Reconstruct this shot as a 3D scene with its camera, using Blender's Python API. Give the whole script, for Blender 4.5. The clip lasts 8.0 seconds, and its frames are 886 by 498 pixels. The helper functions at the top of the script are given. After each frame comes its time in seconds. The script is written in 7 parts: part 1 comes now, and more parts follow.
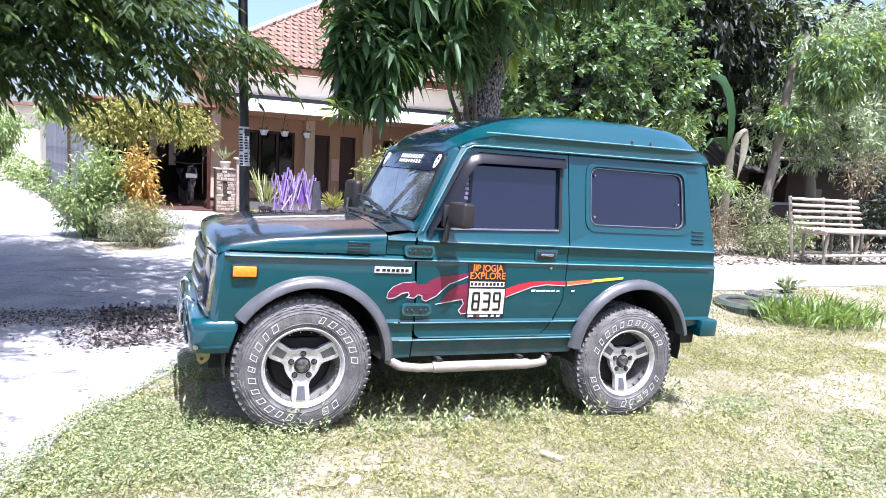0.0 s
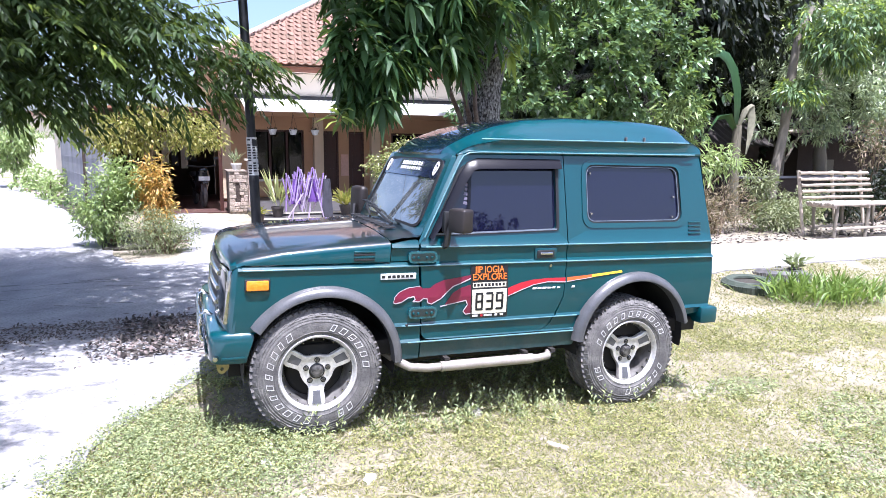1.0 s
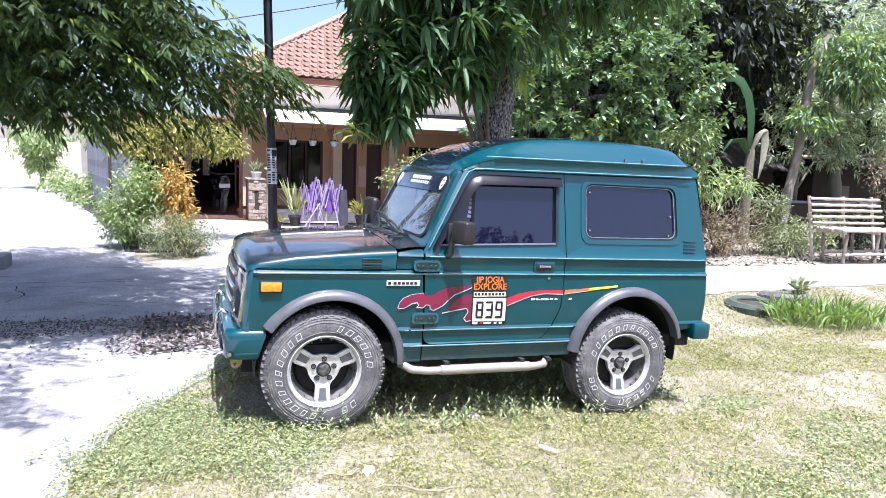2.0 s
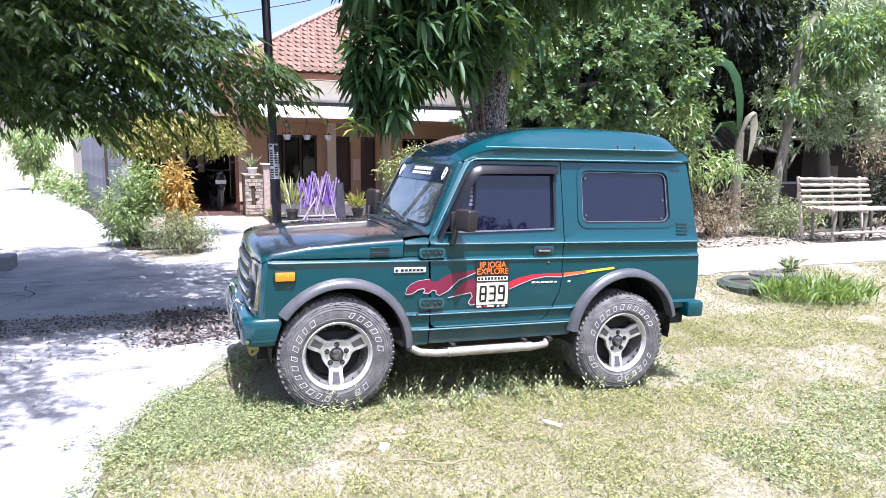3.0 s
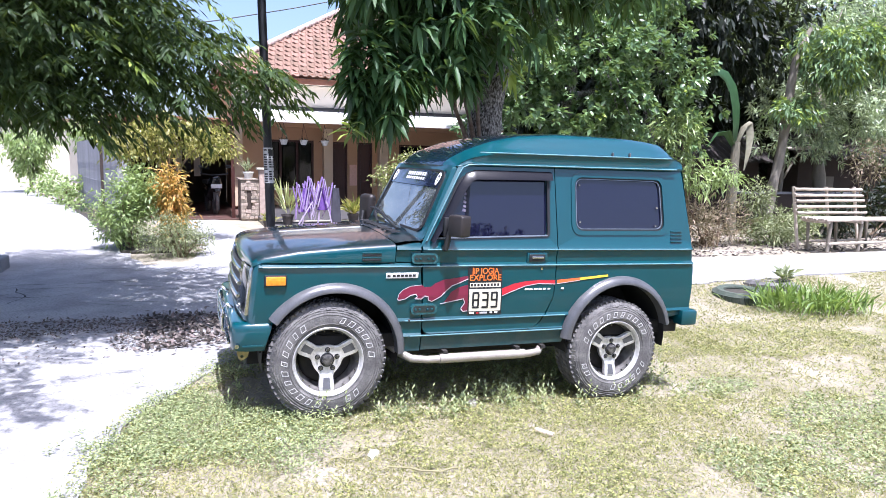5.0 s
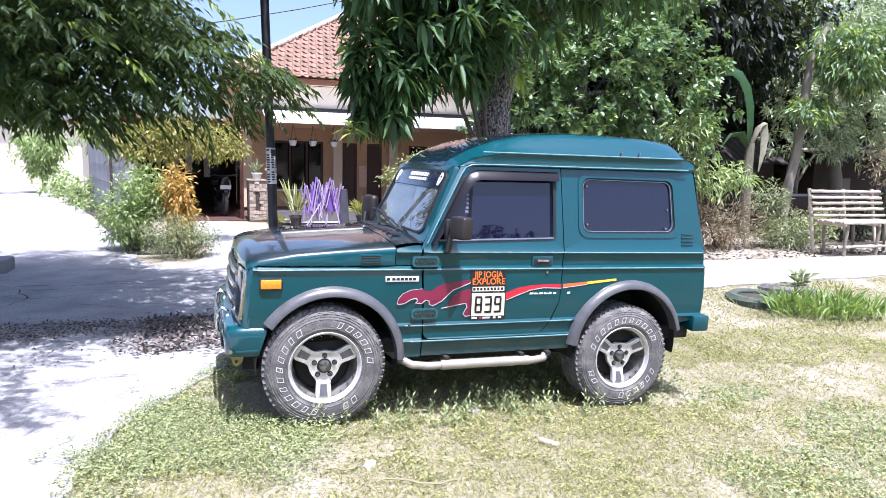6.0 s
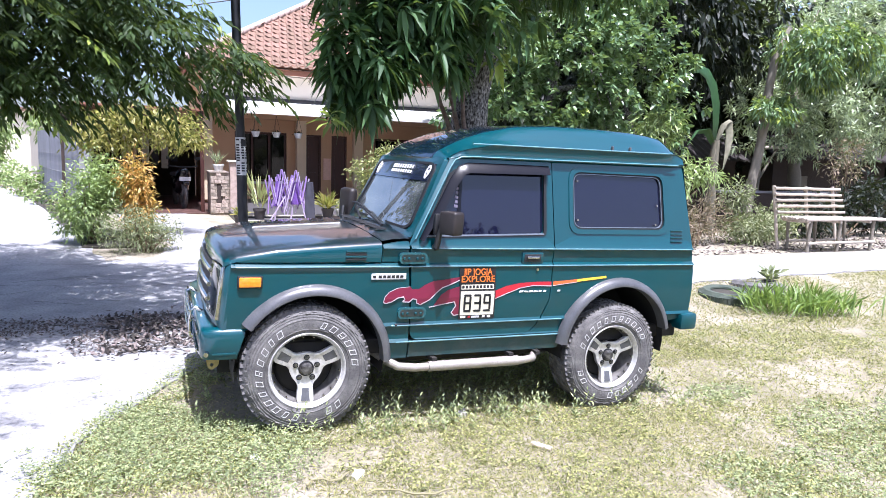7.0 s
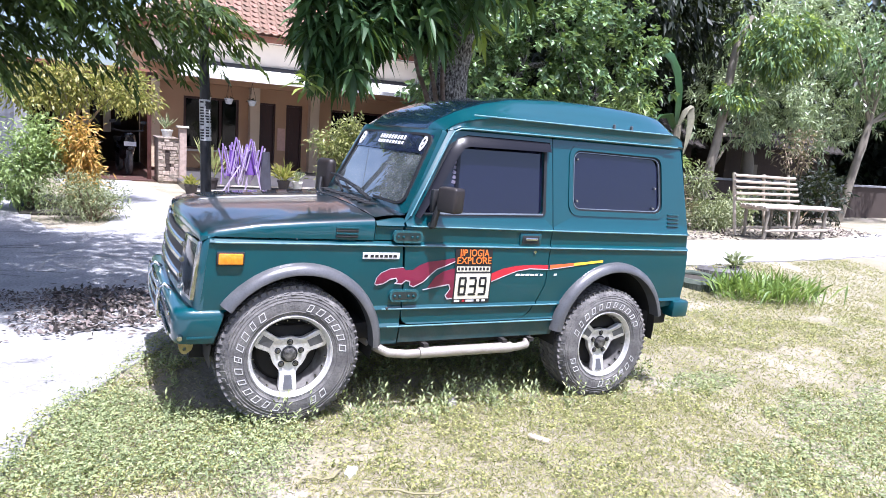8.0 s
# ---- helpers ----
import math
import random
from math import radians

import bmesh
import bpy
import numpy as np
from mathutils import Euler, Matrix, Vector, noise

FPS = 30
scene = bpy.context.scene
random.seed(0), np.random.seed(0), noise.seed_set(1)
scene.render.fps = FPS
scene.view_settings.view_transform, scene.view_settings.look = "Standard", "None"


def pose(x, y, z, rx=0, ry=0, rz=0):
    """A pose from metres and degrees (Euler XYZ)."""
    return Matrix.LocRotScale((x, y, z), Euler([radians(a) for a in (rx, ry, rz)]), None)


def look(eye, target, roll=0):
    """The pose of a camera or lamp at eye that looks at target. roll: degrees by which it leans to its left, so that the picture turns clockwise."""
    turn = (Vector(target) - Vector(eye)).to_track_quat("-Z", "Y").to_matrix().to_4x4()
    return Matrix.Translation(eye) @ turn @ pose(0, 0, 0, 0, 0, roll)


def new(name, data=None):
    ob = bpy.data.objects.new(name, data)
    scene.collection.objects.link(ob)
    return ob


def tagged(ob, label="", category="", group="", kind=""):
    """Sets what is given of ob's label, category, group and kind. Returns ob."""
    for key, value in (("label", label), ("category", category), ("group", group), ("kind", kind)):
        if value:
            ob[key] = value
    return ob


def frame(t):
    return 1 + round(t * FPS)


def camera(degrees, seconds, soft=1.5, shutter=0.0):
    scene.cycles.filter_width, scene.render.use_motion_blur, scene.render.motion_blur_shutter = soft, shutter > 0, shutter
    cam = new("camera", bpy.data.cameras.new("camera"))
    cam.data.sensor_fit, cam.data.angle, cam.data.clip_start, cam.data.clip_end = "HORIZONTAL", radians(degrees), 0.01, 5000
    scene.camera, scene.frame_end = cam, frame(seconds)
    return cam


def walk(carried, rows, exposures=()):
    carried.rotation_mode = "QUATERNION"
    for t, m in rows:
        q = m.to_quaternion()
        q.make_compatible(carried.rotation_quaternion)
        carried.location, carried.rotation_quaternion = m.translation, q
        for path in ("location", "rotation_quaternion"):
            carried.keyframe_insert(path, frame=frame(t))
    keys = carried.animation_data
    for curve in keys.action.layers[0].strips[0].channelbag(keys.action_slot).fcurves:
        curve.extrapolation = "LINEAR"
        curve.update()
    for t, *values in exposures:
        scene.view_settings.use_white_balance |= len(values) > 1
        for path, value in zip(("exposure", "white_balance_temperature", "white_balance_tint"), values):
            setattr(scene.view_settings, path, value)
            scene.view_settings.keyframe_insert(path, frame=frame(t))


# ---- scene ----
cam = camera(67.0, 8.0, soft=0.7)
PATH = [
    (0, (-0.703, -3.321, 1.405), (0.071, -1.49, 1.183), 6.0),
    (0.5, (-0.704, -3.427, 1.499), (0.08, -1.598, 1.295), 4.4),
    (1, (-0.699, -3.48, 1.534), (0.034, -1.638, 1.266), 3.1),
    (1.5, (-0.697, -3.622, 1.544), (0.001, -1.762, 1.317), 5.2),
    (2.8, (-0.806, -3.829, 1.541), (-0.116, -1.967, 1.303), 3.4),
    (3, (-0.837, -3.873, 1.542), (-0.131, -2.019, 1.286), 3.3),
    (3.5, (-0.895, -3.955, 1.542), (-0.178, -2.106, 1.285), 3.6),
    (4, (-0.906, -3.982, 1.544), (-0.199, -2.127, 1.297), 3.7),
    (4.5, (-0.878, -3.937, 1.538), (-0.156, -2.089, 1.285), 3.7),
    (5, (-0.805, -3.858, 1.533), (-0.09, -2.005, 1.298), 3.9),
    (5.2, (-0.769, -3.811, 1.538), (-0.069, -1.951, 1.314), 4.5),
    (6.5, (-0.695, -3.692, 1.516), (-0.021, -1.824, 1.278), 3.7),
    (7, (-0.787, -3.521, 1.505), (0.006, -1.7, 1.264), 4.6),
    (7.5, (-0.883, -3.347, 1.492), (0.038, -1.589, 1.243), 5.4),
    (8, (-0.916, -3.159, 1.455), (0.022, -1.417, 1.162), 6.8),
]
SLOPE = pose(0, 0, 0, 0.4, 2.8, 0)  # the car stands nose-up on falling ground; the path is told in its axes
walk(cam, [(t, SLOPE @ look(eye, target, roll)) for t, eye, target, roll in PATH], exposures=[(0.0, 1.37, 5640, 20), (1.5, 1.30, 5640, 20), (3.0, 1.26, 5640, 20), (8.0, 1.22, 5640, 20)])

# ---- world, sun and exposure ----
SUN_FROM = Vector((0.03, -0.33, 0.95)).normalized()
world = bpy.data.worlds.new("sky")
scene.world = world
world.use_nodes = True
wn, wl = world.node_tree.nodes, world.node_tree.links
sky = wn.new("ShaderNodeTexSky")
sky.sky_type = "NISHITA"
sky.sun_disc = False
sky.sun_elevation = math.asin(SUN_FROM.z)
sky.sun_rotation = math.atan2(SUN_FROM.x, SUN_FROM.y)
sky.dust_density, sky.ozone_density = 3.4, 1.0
wn["Background"].inputs["Strength"].default_value = 0.12
wl.new(sky.outputs["Color"], wn["Background"].inputs["Color"])
sun = new("sun", bpy.data.lights.new("sun", "SUN"))
sun.data.energy, sun.data.angle, sun.data.color = 5.0, radians(0.6), (1.0, 0.965, 0.91)
sun.rotation_euler = SUN_FROM.to_track_quat("Z", "Y").to_euler()
sun.location = (0, 0, 30)


# ---- materials ----
def mat(name, base, rough=0.6, metal=0.0, vary=0.0, scale=8.0, second=None, fine=0.0, fine_scale=120.0,
        bump=0.0, bump_scale=60.0, coat=0.0, isle=0.0, spec=None, stretch=(1, 1, 1), through_light=0.0, obj=0.0):
    """A surface with two scales of colour variation and a fine relief, in metres of the thing itself."""
    m = bpy.data.materials.new(name)
    m.use_nodes = True
    n, l = m.node_tree.nodes, m.node_tree.links
    b = n["Principled BSDF"]
    b.inputs["Roughness"].default_value, b.inputs["Metallic"].default_value = rough, metal
    b.inputs["Coat Weight"].default_value = coat
    b.inputs["Coat Roughness"].default_value = 0.035
    if spec is not None:
        b.inputs["Specular IOR Level"].default_value = spec
    co = n.new("ShaderNodeTexCoord")
    mp = n.new("ShaderNodeMapping")
    mp.inputs["Scale"].default_value = stretch
    l.new(co.outputs["Object"], mp.inputs["Vector"])
    out = None
    col = n.new("ShaderNodeRGB")
    col.outputs[0].default_value = (*base, 1)
    out = col.outputs[0]

    def mixed(a, colour, fac, kind="MIX"):
        x = n.new("ShaderNodeMix")
        x.data_type, x.blend_type = "RGBA", kind
        l.new(a, x.inputs["A"])
        if isinstance(colour, tuple):
            x.inputs["B"].default_value = (*colour, 1)
        else:
            l.new(colour, x.inputs["B"])
        if isinstance(fac, float):
            x.inputs["Factor"].default_value = fac
        else:
            l.new(fac, x.inputs["Factor"])
        return x.outputs["Result"]

    def noise_fac(sc, lo, hi, top):
        t = n.new("ShaderNodeTexNoise")
        t.inputs["Scale"].default_value, t.inputs["Detail"].default_value = sc, 5
        l.new(mp.outputs["Vector"], t.inputs["Vector"])
        r = n.new("ShaderNodeMapRange")
        r.inputs["From Min"].default_value, r.inputs["From Max"].default_value = lo, hi
        r.inputs["To Max"].default_value = top
        l.new(t.outputs["Fac"], r.inputs["Value"])
        return r.outputs["Result"]

    if vary:
        out = mixed(out, second or tuple(c * 0.45 for c in base), noise_fac(scale, 0.38, 0.66, vary))
    if fine:
        out = mixed(out, tuple(c * 0.3 for c in base), noise_fac(fine_scale, 0.45, 0.7, fine))
    if isle or obj:
        src = n.new("ShaderNodeNewGeometry").outputs["Random Per Island"] if isle else n.new("ShaderNodeObjectInfo").outputs["Random"]
        hv = n.new("ShaderNodeHueSaturation")
        r = n.new("ShaderNodeMapRange")
        k = isle or obj
        r.inputs["To Min"].default_value, r.inputs["To Max"].default_value = 1 - k, 1 + k
        l.new(src, r.inputs["Value"])
        l.new(r.outputs["Result"], hv.inputs["Value"])
        r2 = n.new("ShaderNodeMapRange")
        r2.inputs["To Min"].default_value, r2.inputs["To Max"].default_value = 0.5 + 0.035 * k, 0.5 - 0.035 * k
        l.new(src, r2.inputs["Value"])
        l.new(r2.outputs["Result"], hv.inputs["Hue"])
        l.new(out, hv.inputs["Color"])
        out = hv.outputs["Color"]
    l.new(out, b.inputs["Base Color"])
    if bump:
        t = n.new("ShaderNodeTexNoise")
        t.inputs["Scale"].default_value, t.inputs["Detail"].default_value = bump_scale, 4
        l.new(mp.outputs["Vector"], t.inputs["Vector"])
        bp = n.new("ShaderNodeBump")
        bp.inputs["Strength"].default_value, bp.inputs["Distance"].default_value = min(1.0, bump), 0.01 + 0.02 * bump
        l.new(t.outputs["Fac"], bp.inputs["Height"])
        l.new(bp.outputs["Normal"], b.inputs["Normal"])
    if through_light:
        tr = n.new("ShaderNodeBsdfTranslucent")
        l.new(mixed(out, (0.55, 0.75, 0.08), 0.35), tr.inputs["Color"])
        ms = n.new("ShaderNodeMixShader")
        ms.inputs["Fac"].default_value = through_light
        l.new(b.outputs["BSDF"], ms.inputs[1])
        l.new(tr.outputs["BSDF"], ms.inputs[2])
        l.new(ms.outputs["Shader"], n["Material Output"].inputs["Surface"])
    return m


def glass_mat(name, tint, rough=0.02, opacity=0.75, ior=1.5):
    """Tinted pane: a clear layer that lets part of the light through under a mirror-like surface."""
    m = bpy.data.materials.new(name)
    m.use_nodes = True
    n, l = m.node_tree.nodes, m.node_tree.links
    b = n["Principled BSDF"]
    b.inputs["Base Color"].default_value = (*tint, 1)
    b.inputs["Roughness"].default_value = rough
    b.inputs["IOR"].default_value = ior
    b.inputs["Specular IOR Level"].default_value = 0.7
    tr = n.new("ShaderNodeBsdfTransparent")
    tr.inputs["Color"].default_value = (0.75, 0.8, 0.82, 1)
    ms = n.new("ShaderNodeMixShader")
    ms.inputs["Fac"].default_value = opacity
    l.new(tr.outputs["BSDF"], ms.inputs[1])
    l.new(b.outputs["BSDF"], ms.inputs[2])
    l.new(ms.outputs["Shader"], n["Material Output"].inputs["Surface"])
    return m


def pale_sheen_glass(name):
    """Mirror-like windscreen; its patchy pale colour stands in for sky reflection."""
    m = mat(name, (0.05, 0.06, 0.066), 0.02, 0.0, 0.8, 4.5, (0.17, 0.185, 0.19), fine=0.5, fine_scale=26)
    b = m.node_tree.nodes["Principled BSDF"]
    b.inputs["IOR"].default_value = 2.6
    b.inputs["Specular IOR Level"].default_value = 0.7
    return m


M = dict(
    paint=mat("teal_car_paint", (0.0016, 0.050, 0.063), 0.28, 0.0, 0.35, 5, (0.002, 0.057, 0.070), coat=0.95, bump=0.012, bump_scale=9, spec=0.25, fine=0.12, fine_scale=260),
    paint_sill=mat("dust_dulled_teal_paint", (0.004, 0.044, 0.050), 0.42, 0.0, 0.65, 9, (0.050, 0.068, 0.066), coat=0.3, fine=0.25, fine_scale=90),
    # hinges lighter than the body: their edge highlight is put into the colour
    hinge=mat("highlight_teal_hinge", (0.022, 0.098, 0.115), 0.26, 0.0, 0.6, 14, (0.008, 0.055, 0.066), coat=1.0, spec=0.5),
    paint_highlight=mat("teal_crease_highlight", (0.13, 0.26, 0.29), 0.24, 0.0, 0.6, 14, (0.05, 0.14, 0.165), coat=1.0, spec=0.7),
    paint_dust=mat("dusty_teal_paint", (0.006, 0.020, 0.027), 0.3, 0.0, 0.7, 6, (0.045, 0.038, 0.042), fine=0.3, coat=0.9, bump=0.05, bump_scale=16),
    paint_top=mat("shaded_roof_top_paint", (0.003, 0.013, 0.027), 0.26, 0.0, 0.4, 9, (0.006, 0.022, 0.038), coat=1.0, bump=0.05, bump_scale=14),
    flare=mat("grey_flare_plastic", (0.105, 0.105, 0.110), 0.32, 0.1, 0.6, 10, (0.06, 0.062, 0.067), spec=0.6, fine=0.3, bump=0.05),
    black=mat("black_plastic", (0.012, 0.012, 0.014), 0.5, 0, 0.4, 20, (0.03, 0.03, 0.03), bump=0.05, bump_scale=200),
    bead=mat("bright_window_bead", (0.24, 0.27, 0.31), 0.35, 0.6, 0.5, 30, (0.2, 0.22, 0.25)),
    seal=mat("black_rubber_seal", (0.008, 0.008, 0.01), 0.6),
    under=mat("dark_underbody", (0.012, 0.011, 0.01), 0.85, 0, 0.6, 9, (0.03, 0.025, 0.02)),
    visor=mat("smoked_visor_acrylic", (0.005, 0.005, 0.008), 0.25, 0, 0.3, 6, (0.010, 0.009, 0.013), spec=0.3),
    chrome_dull=mat("dull_hub_metal", (0.22, 0.215, 0.21), 0.3, 0.9, 0.6, 40, (0.08, 0.08, 0.08)),
    brown=mat("mirror_shell_plastic", (0.020, 0.015, 0.014), 0.5, 0, 0.4, 25),
    chrome=mat("worn_chrome", (0.6, 0.6, 0.6), 0.18, 1.0, 0.5, 30, (0.3, 0.3, 0.3)),
    alloy=mat("brushed_alloy", (0.70, 0.68, 0.66), 0.38, 0.45, 0.5, 25, (0.42, 0.40, 0.38), fine=0.3, fine_scale=70, bump=0.02),
    barrel=mat("dark_rim_barrel", (0.20, 0.19, 0.18), 0.55, 0.3, 0.8, 22, (0.07, 0.065, 0.06)),
    hub_dark=mat("worn_dark_hub_cap", (0.05, 0.047, 0.045), 0.35, 0.5, 0.7, 45, (0.25, 0.24, 0.23)),
    alloy_dark=mat("grey_alloy_inset", (0.14, 0.14, 0.15), 0.5, 0.5, 0.4, 30),
    tyre=mat("dusty_tyre_rubber", (0.095, 0.090, 0.088), 0.8, 0, 0.9, 14, (0.19, 0.18, 0.17), fine=0.45, bump=0.25, bump_scale=90),
    tyre_white=mat("white_tyre_lettering", (0.52, 0.51, 0.49), 0.75, 0, 0.6, 40, (0.34, 0.33, 0.32)),
    step=mat("beige_step_tube", (0.4, 0.36, 0.32), 0.4, 0.3, 0.6, 15, (0.3, 0.27, 0.22), fine=0.3),
    amber=mat("amber_lens", (0.75, 0.22, 0.01), 0.15, 0, 0.4, 60, (0.9, 0.4, 0.03), coat=1.0),
    red_lens=mat("red_lens", (0.4, 0.01, 0.01), 0.15, coat=1.0),
    lamp_glass=mat("smoky_headlamp_glass", (0.012, 0.017, 0.018), 0.10, 0.0, 0.6, 15, (0.006, 0.010, 0.011), coat=0.3),
    white=mat("white_vinyl", (0.75, 0.74, 0.72), 0.5, 0, 0.2, 30),
    edge_white=mat("faded_white_pinstripe", (0.50, 0.47, 0.50), 0.5, 0, 0.5, 30, (0.30, 0.22, 0.27)),
    cream=mat("cream_vinyl", (0.72, 0.66, 0.52), 0.5, 0, 0.2, 30),
    ink=mat("black_ink", (0.01, 0.01, 0.012), 0.5),
    orange=mat("orange_vinyl", (0.75, 0.17, 0.02), 0.5),
    crimson=mat("crimson_vinyl", (0.17, 0.010, 0.040), 0.35, coat=0.5, vary=0.4, scale=6),
    scarlet=mat("red_vinyl", (0.42, 0.015, 0.03), 0.35, coat=0.5),
    salmon=mat("orange_red_vinyl", (0.7, 0.12, 0.03), 0.35, coat=0.5),
    yellow=mat("yellow_vinyl", (0.75, 0.5, 0.04), 0.35, coat=0.5),
    band=mat("blue_black_glass_band", (0.008, 0.012, 0.035), 0.15, coat=0.6),
    side_glass=glass_mat("tinted_side_glass", (0.006, 0.0065, 0.021), 0.02, 0.95, 1.5),
    screen_glass=pale_sheen_glass("pale_sheen_windscreen"),
    cabin=mat("grey_cabin_trim", (0.06, 0.06, 0.065), 0.8, 0, 0.3, 20),
    soil=mat("dry_grass_soil", (0.33, 0.29, 0.23), 0.95, 0, 0.85, 1.6, (0.20, 0.18, 0.11), fine=0.35, fine_scale=45, bump=0.8, bump_scale=28),
    road=mat("pale_concrete", (0.39, 0.38, 0.38), 0.92, 0, 0.8, 2.2, (0.25, 0.247, 0.25), fine=0.6, fine_scale=45, bump=0.8, bump_scale=22),
    earth=mat("dark_earth", (0.055, 0.048, 0.038), 0.95, 0, 0.7, 5, (0.025, 0.024, 0.018), fine=0.4, bump=0.6, bump_scale=30),
    litter=mat("brown_leaf_litter", (0.125, 0.105, 0.092), 0.85, isle=0.75),
    pebble=mat("pale_stones", (0.45, 0.42, 0.37), 0.9, 0, 0.4, 30, obj=0.4),
    leaf_long=mat("dark_drooping_leaf", (0.027, 0.052, 0.016), 0.55, isle=0.7, through_light=0.20, spec=0.25),
    # darker leaf for the second crown: inner shade put into the colour
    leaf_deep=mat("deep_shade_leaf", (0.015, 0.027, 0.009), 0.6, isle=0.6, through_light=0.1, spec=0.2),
    leaf_mango=mat("mango_leaf", (0.038, 0.088, 0.030), 0.50, isle=0.6, through_light=0.18, spec=0.3),
    leaf_young=mat("young_yellow_green_leaf", (0.25, 0.33, 0.07), 0.4, isle=0.35, through_light=0.3),
    leaf_round=mat("broad_leaf", (0.108, 0.180, 0.080), 0.28, isle=0.6, through_light=0.2),
    leaf_grey=mat("silvery_leaf", (0.31, 0.375, 0.23), 0.28, isle=0.6, through_light=0.2),
    # near-black leaf: the shade inside the wood is put into its colour
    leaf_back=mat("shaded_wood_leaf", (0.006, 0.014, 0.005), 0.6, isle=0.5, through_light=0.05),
    leaf_bush=mat("bush_leaf", (0.26, 0.34, 0.135), 0.45, isle=0.4, through_light=0.28),
    leaf_croton=mat("orange_croton_leaf", (0.56, 0.34, 0.10), 0.4, isle=0.45, through_light=0.3),
    leaf_yellow=mat("yellowing_leaf", (0.27, 0.25, 0.068), 0.45, isle=0.5, through_light=0.3),
    leaf_shrub=mat("grey_green_shrub_leaf", (0.21, 0.235, 0.125), 0.6, isle=0.4, through_light=0.2),
    leaf_porch=mat("pale_yellow_green_leaf", (0.25, 0.26, 0.10), 0.4, isle=0.5, through_light=0.25),
    # near-black hut tiles: the shade of the trees is put into their colour
    shade_tile=mat("shaded_hut_tile", (0.032, 0.027, 0.024), 0.9, 0, 0.7, 7, (0.018, 0.015, 0.013), bump=0.3, obj=0.3),
    leaf_dry=mat("dry_brown_leaf", (0.23, 0.18, 0.125), 0.8, isle=0.4, through_light=0.15),
    blade=mat("grass_blade", (0.25, 0.245, 0.092), 0.6, isle=0.6, through_light=0.25),
    straw=mat("straw_blade", (0.37, 0.32, 0.185), 0.7, isle=0.5, through_light=0.2),
    weed=mat("weed_leaf", (0.25, 0.29, 0.14), 0.55, isle=0.58, through_light=0.25),
    clover=mat("yellow_green_weed", (0.255, 0.265, 0.095), 0.55, isle=0.75, through_light=0.25),
    lily_pale=mat("pale_sword_leaf", (0.34, 0.36, 0.16), 0.45, isle=0.4, through_light=0.25),
    lily=mat("strap_leaf", (0.15, 0.23, 0.055), 0.4, isle=0.4, through_light=0.3),
    banana_stem=mat("sheathed_banana_stem", (0.115, 0.105, 0.07), 0.7, 0, 0.7, 9, (0.24, 0.21, 0.15), fine=0.5, fine_scale=40, bump=0.4, stretch=(1, 1, 0.2)),
    bark=mat("mottled_bark", (0.024, 0.020, 0.018), 0.9, 0, 0.95, 55, (0.40, 0.385, 0.36), fine=0.85, fine_scale=70, bump=0.9, bump_scale=35, stretch=(1, 1, 0.5)),
    bark_pale=mat("pale_smooth_bark", (0.2, 0.175, 0.135), 0.85, 0, 0.6, 9, (0.17, 0.15, 0.12), fine=0.3, bump=0.4, stretch=(1, 1, 0.3)),
    vine=mat("brown_stem_bark", (0.105, 0.072, 0.052), 0.9, 0, 0.6, 30, (0.22, 0.17, 0.13), bump=0.4),
    twig=mat("dry_twig", (0.2, 0.14, 0.09), 0.9, isle=0.3),
    banana=mat("banana_leaf", (0.030, 0.080, 0.030), 0.4, 0, 0.5, 6, (0.06, 0.14, 0.045), through_light=0.25, stretch=(8, 1, 1)),
    banana_dry=mat("dry_banana_leaf", (0.37, 0.35, 0.25), 0.8, 0, 0.6, 9, through_light=0.2),
    bamboo=mat("weathered_bamboo", (0.5, 0.43, 0.35), 0.6, 0, 0.6, 11, (0.3, 0.25, 0.2), fine=0.3, bump=0.15, obj=0.2),
    pole=mat("black_painted_steel", (0.012, 0.013, 0.016), 0.45, 0.2, 0.5, 9, (0.03, 0.028, 0.028), bump=0.1, bump_scale=60),
    plaster=mat("cream_plaster", (0.53, 0.325, 0.185), 0.9, 0, 0.35, 1.5, (0.42, 0.245, 0.14), fine=0.12, bump=0.12, bump_scale=70),
    # columns paler than the wall: the sun on them is put into the plaster
    column=mat("sunlit_column_plaster", (0.68, 0.53, 0.37), 0.9, 0, 0.35, 2, (0.52, 0.40, 0.28), bump=0.1),
    plaster_pale=mat("pale_plaster", (0.68, 0.62, 0.52), 0.9, 0, 0.3, 2, (0.55, 0.5, 0.42), bump=0.1),
    brownwood=mat("dark_brown_door_wood", (0.060, 0.017, 0.012), 0.45, 0, 0.6, 4, (0.035, 0.012, 0.009), bump=0.1, stretch=(9, 9, 1)),
    fascia=mat("brown_eave_board", (0.28, 0.12, 0.07), 0.7, 0, 0.4, 3, bump=0.1),
    roof_tile=mat("terracotta_tile", (0.245, 0.148, 0.102), 0.75, 0, 0.7, 9, (0.14, 0.075, 0.052), fine=0.35, bump=0.15, obj=0.28),
    ridge=mat("pale_ridge_mortar", (0.44, 0.34, 0.29), 0.9, 0, 0.5, 12, bump=0.3),
    awning=mat("white_awning_sheet", (0.78, 0.77, 0.74), 0.6, 0, 0.3, 2, (0.6, 0.58, 0.55)),
    stone=mat("split_stone_cladding", (0.42, 0.345, 0.28), 0.9, 0, 0.8, 12, (0.22, 0.175, 0.145), bump=0.6, obj=0.35),
    floor_tile=mat("grey_porch_tile", (0.085, 0.08, 0.082), 0.4, 0, 0.3, 5),
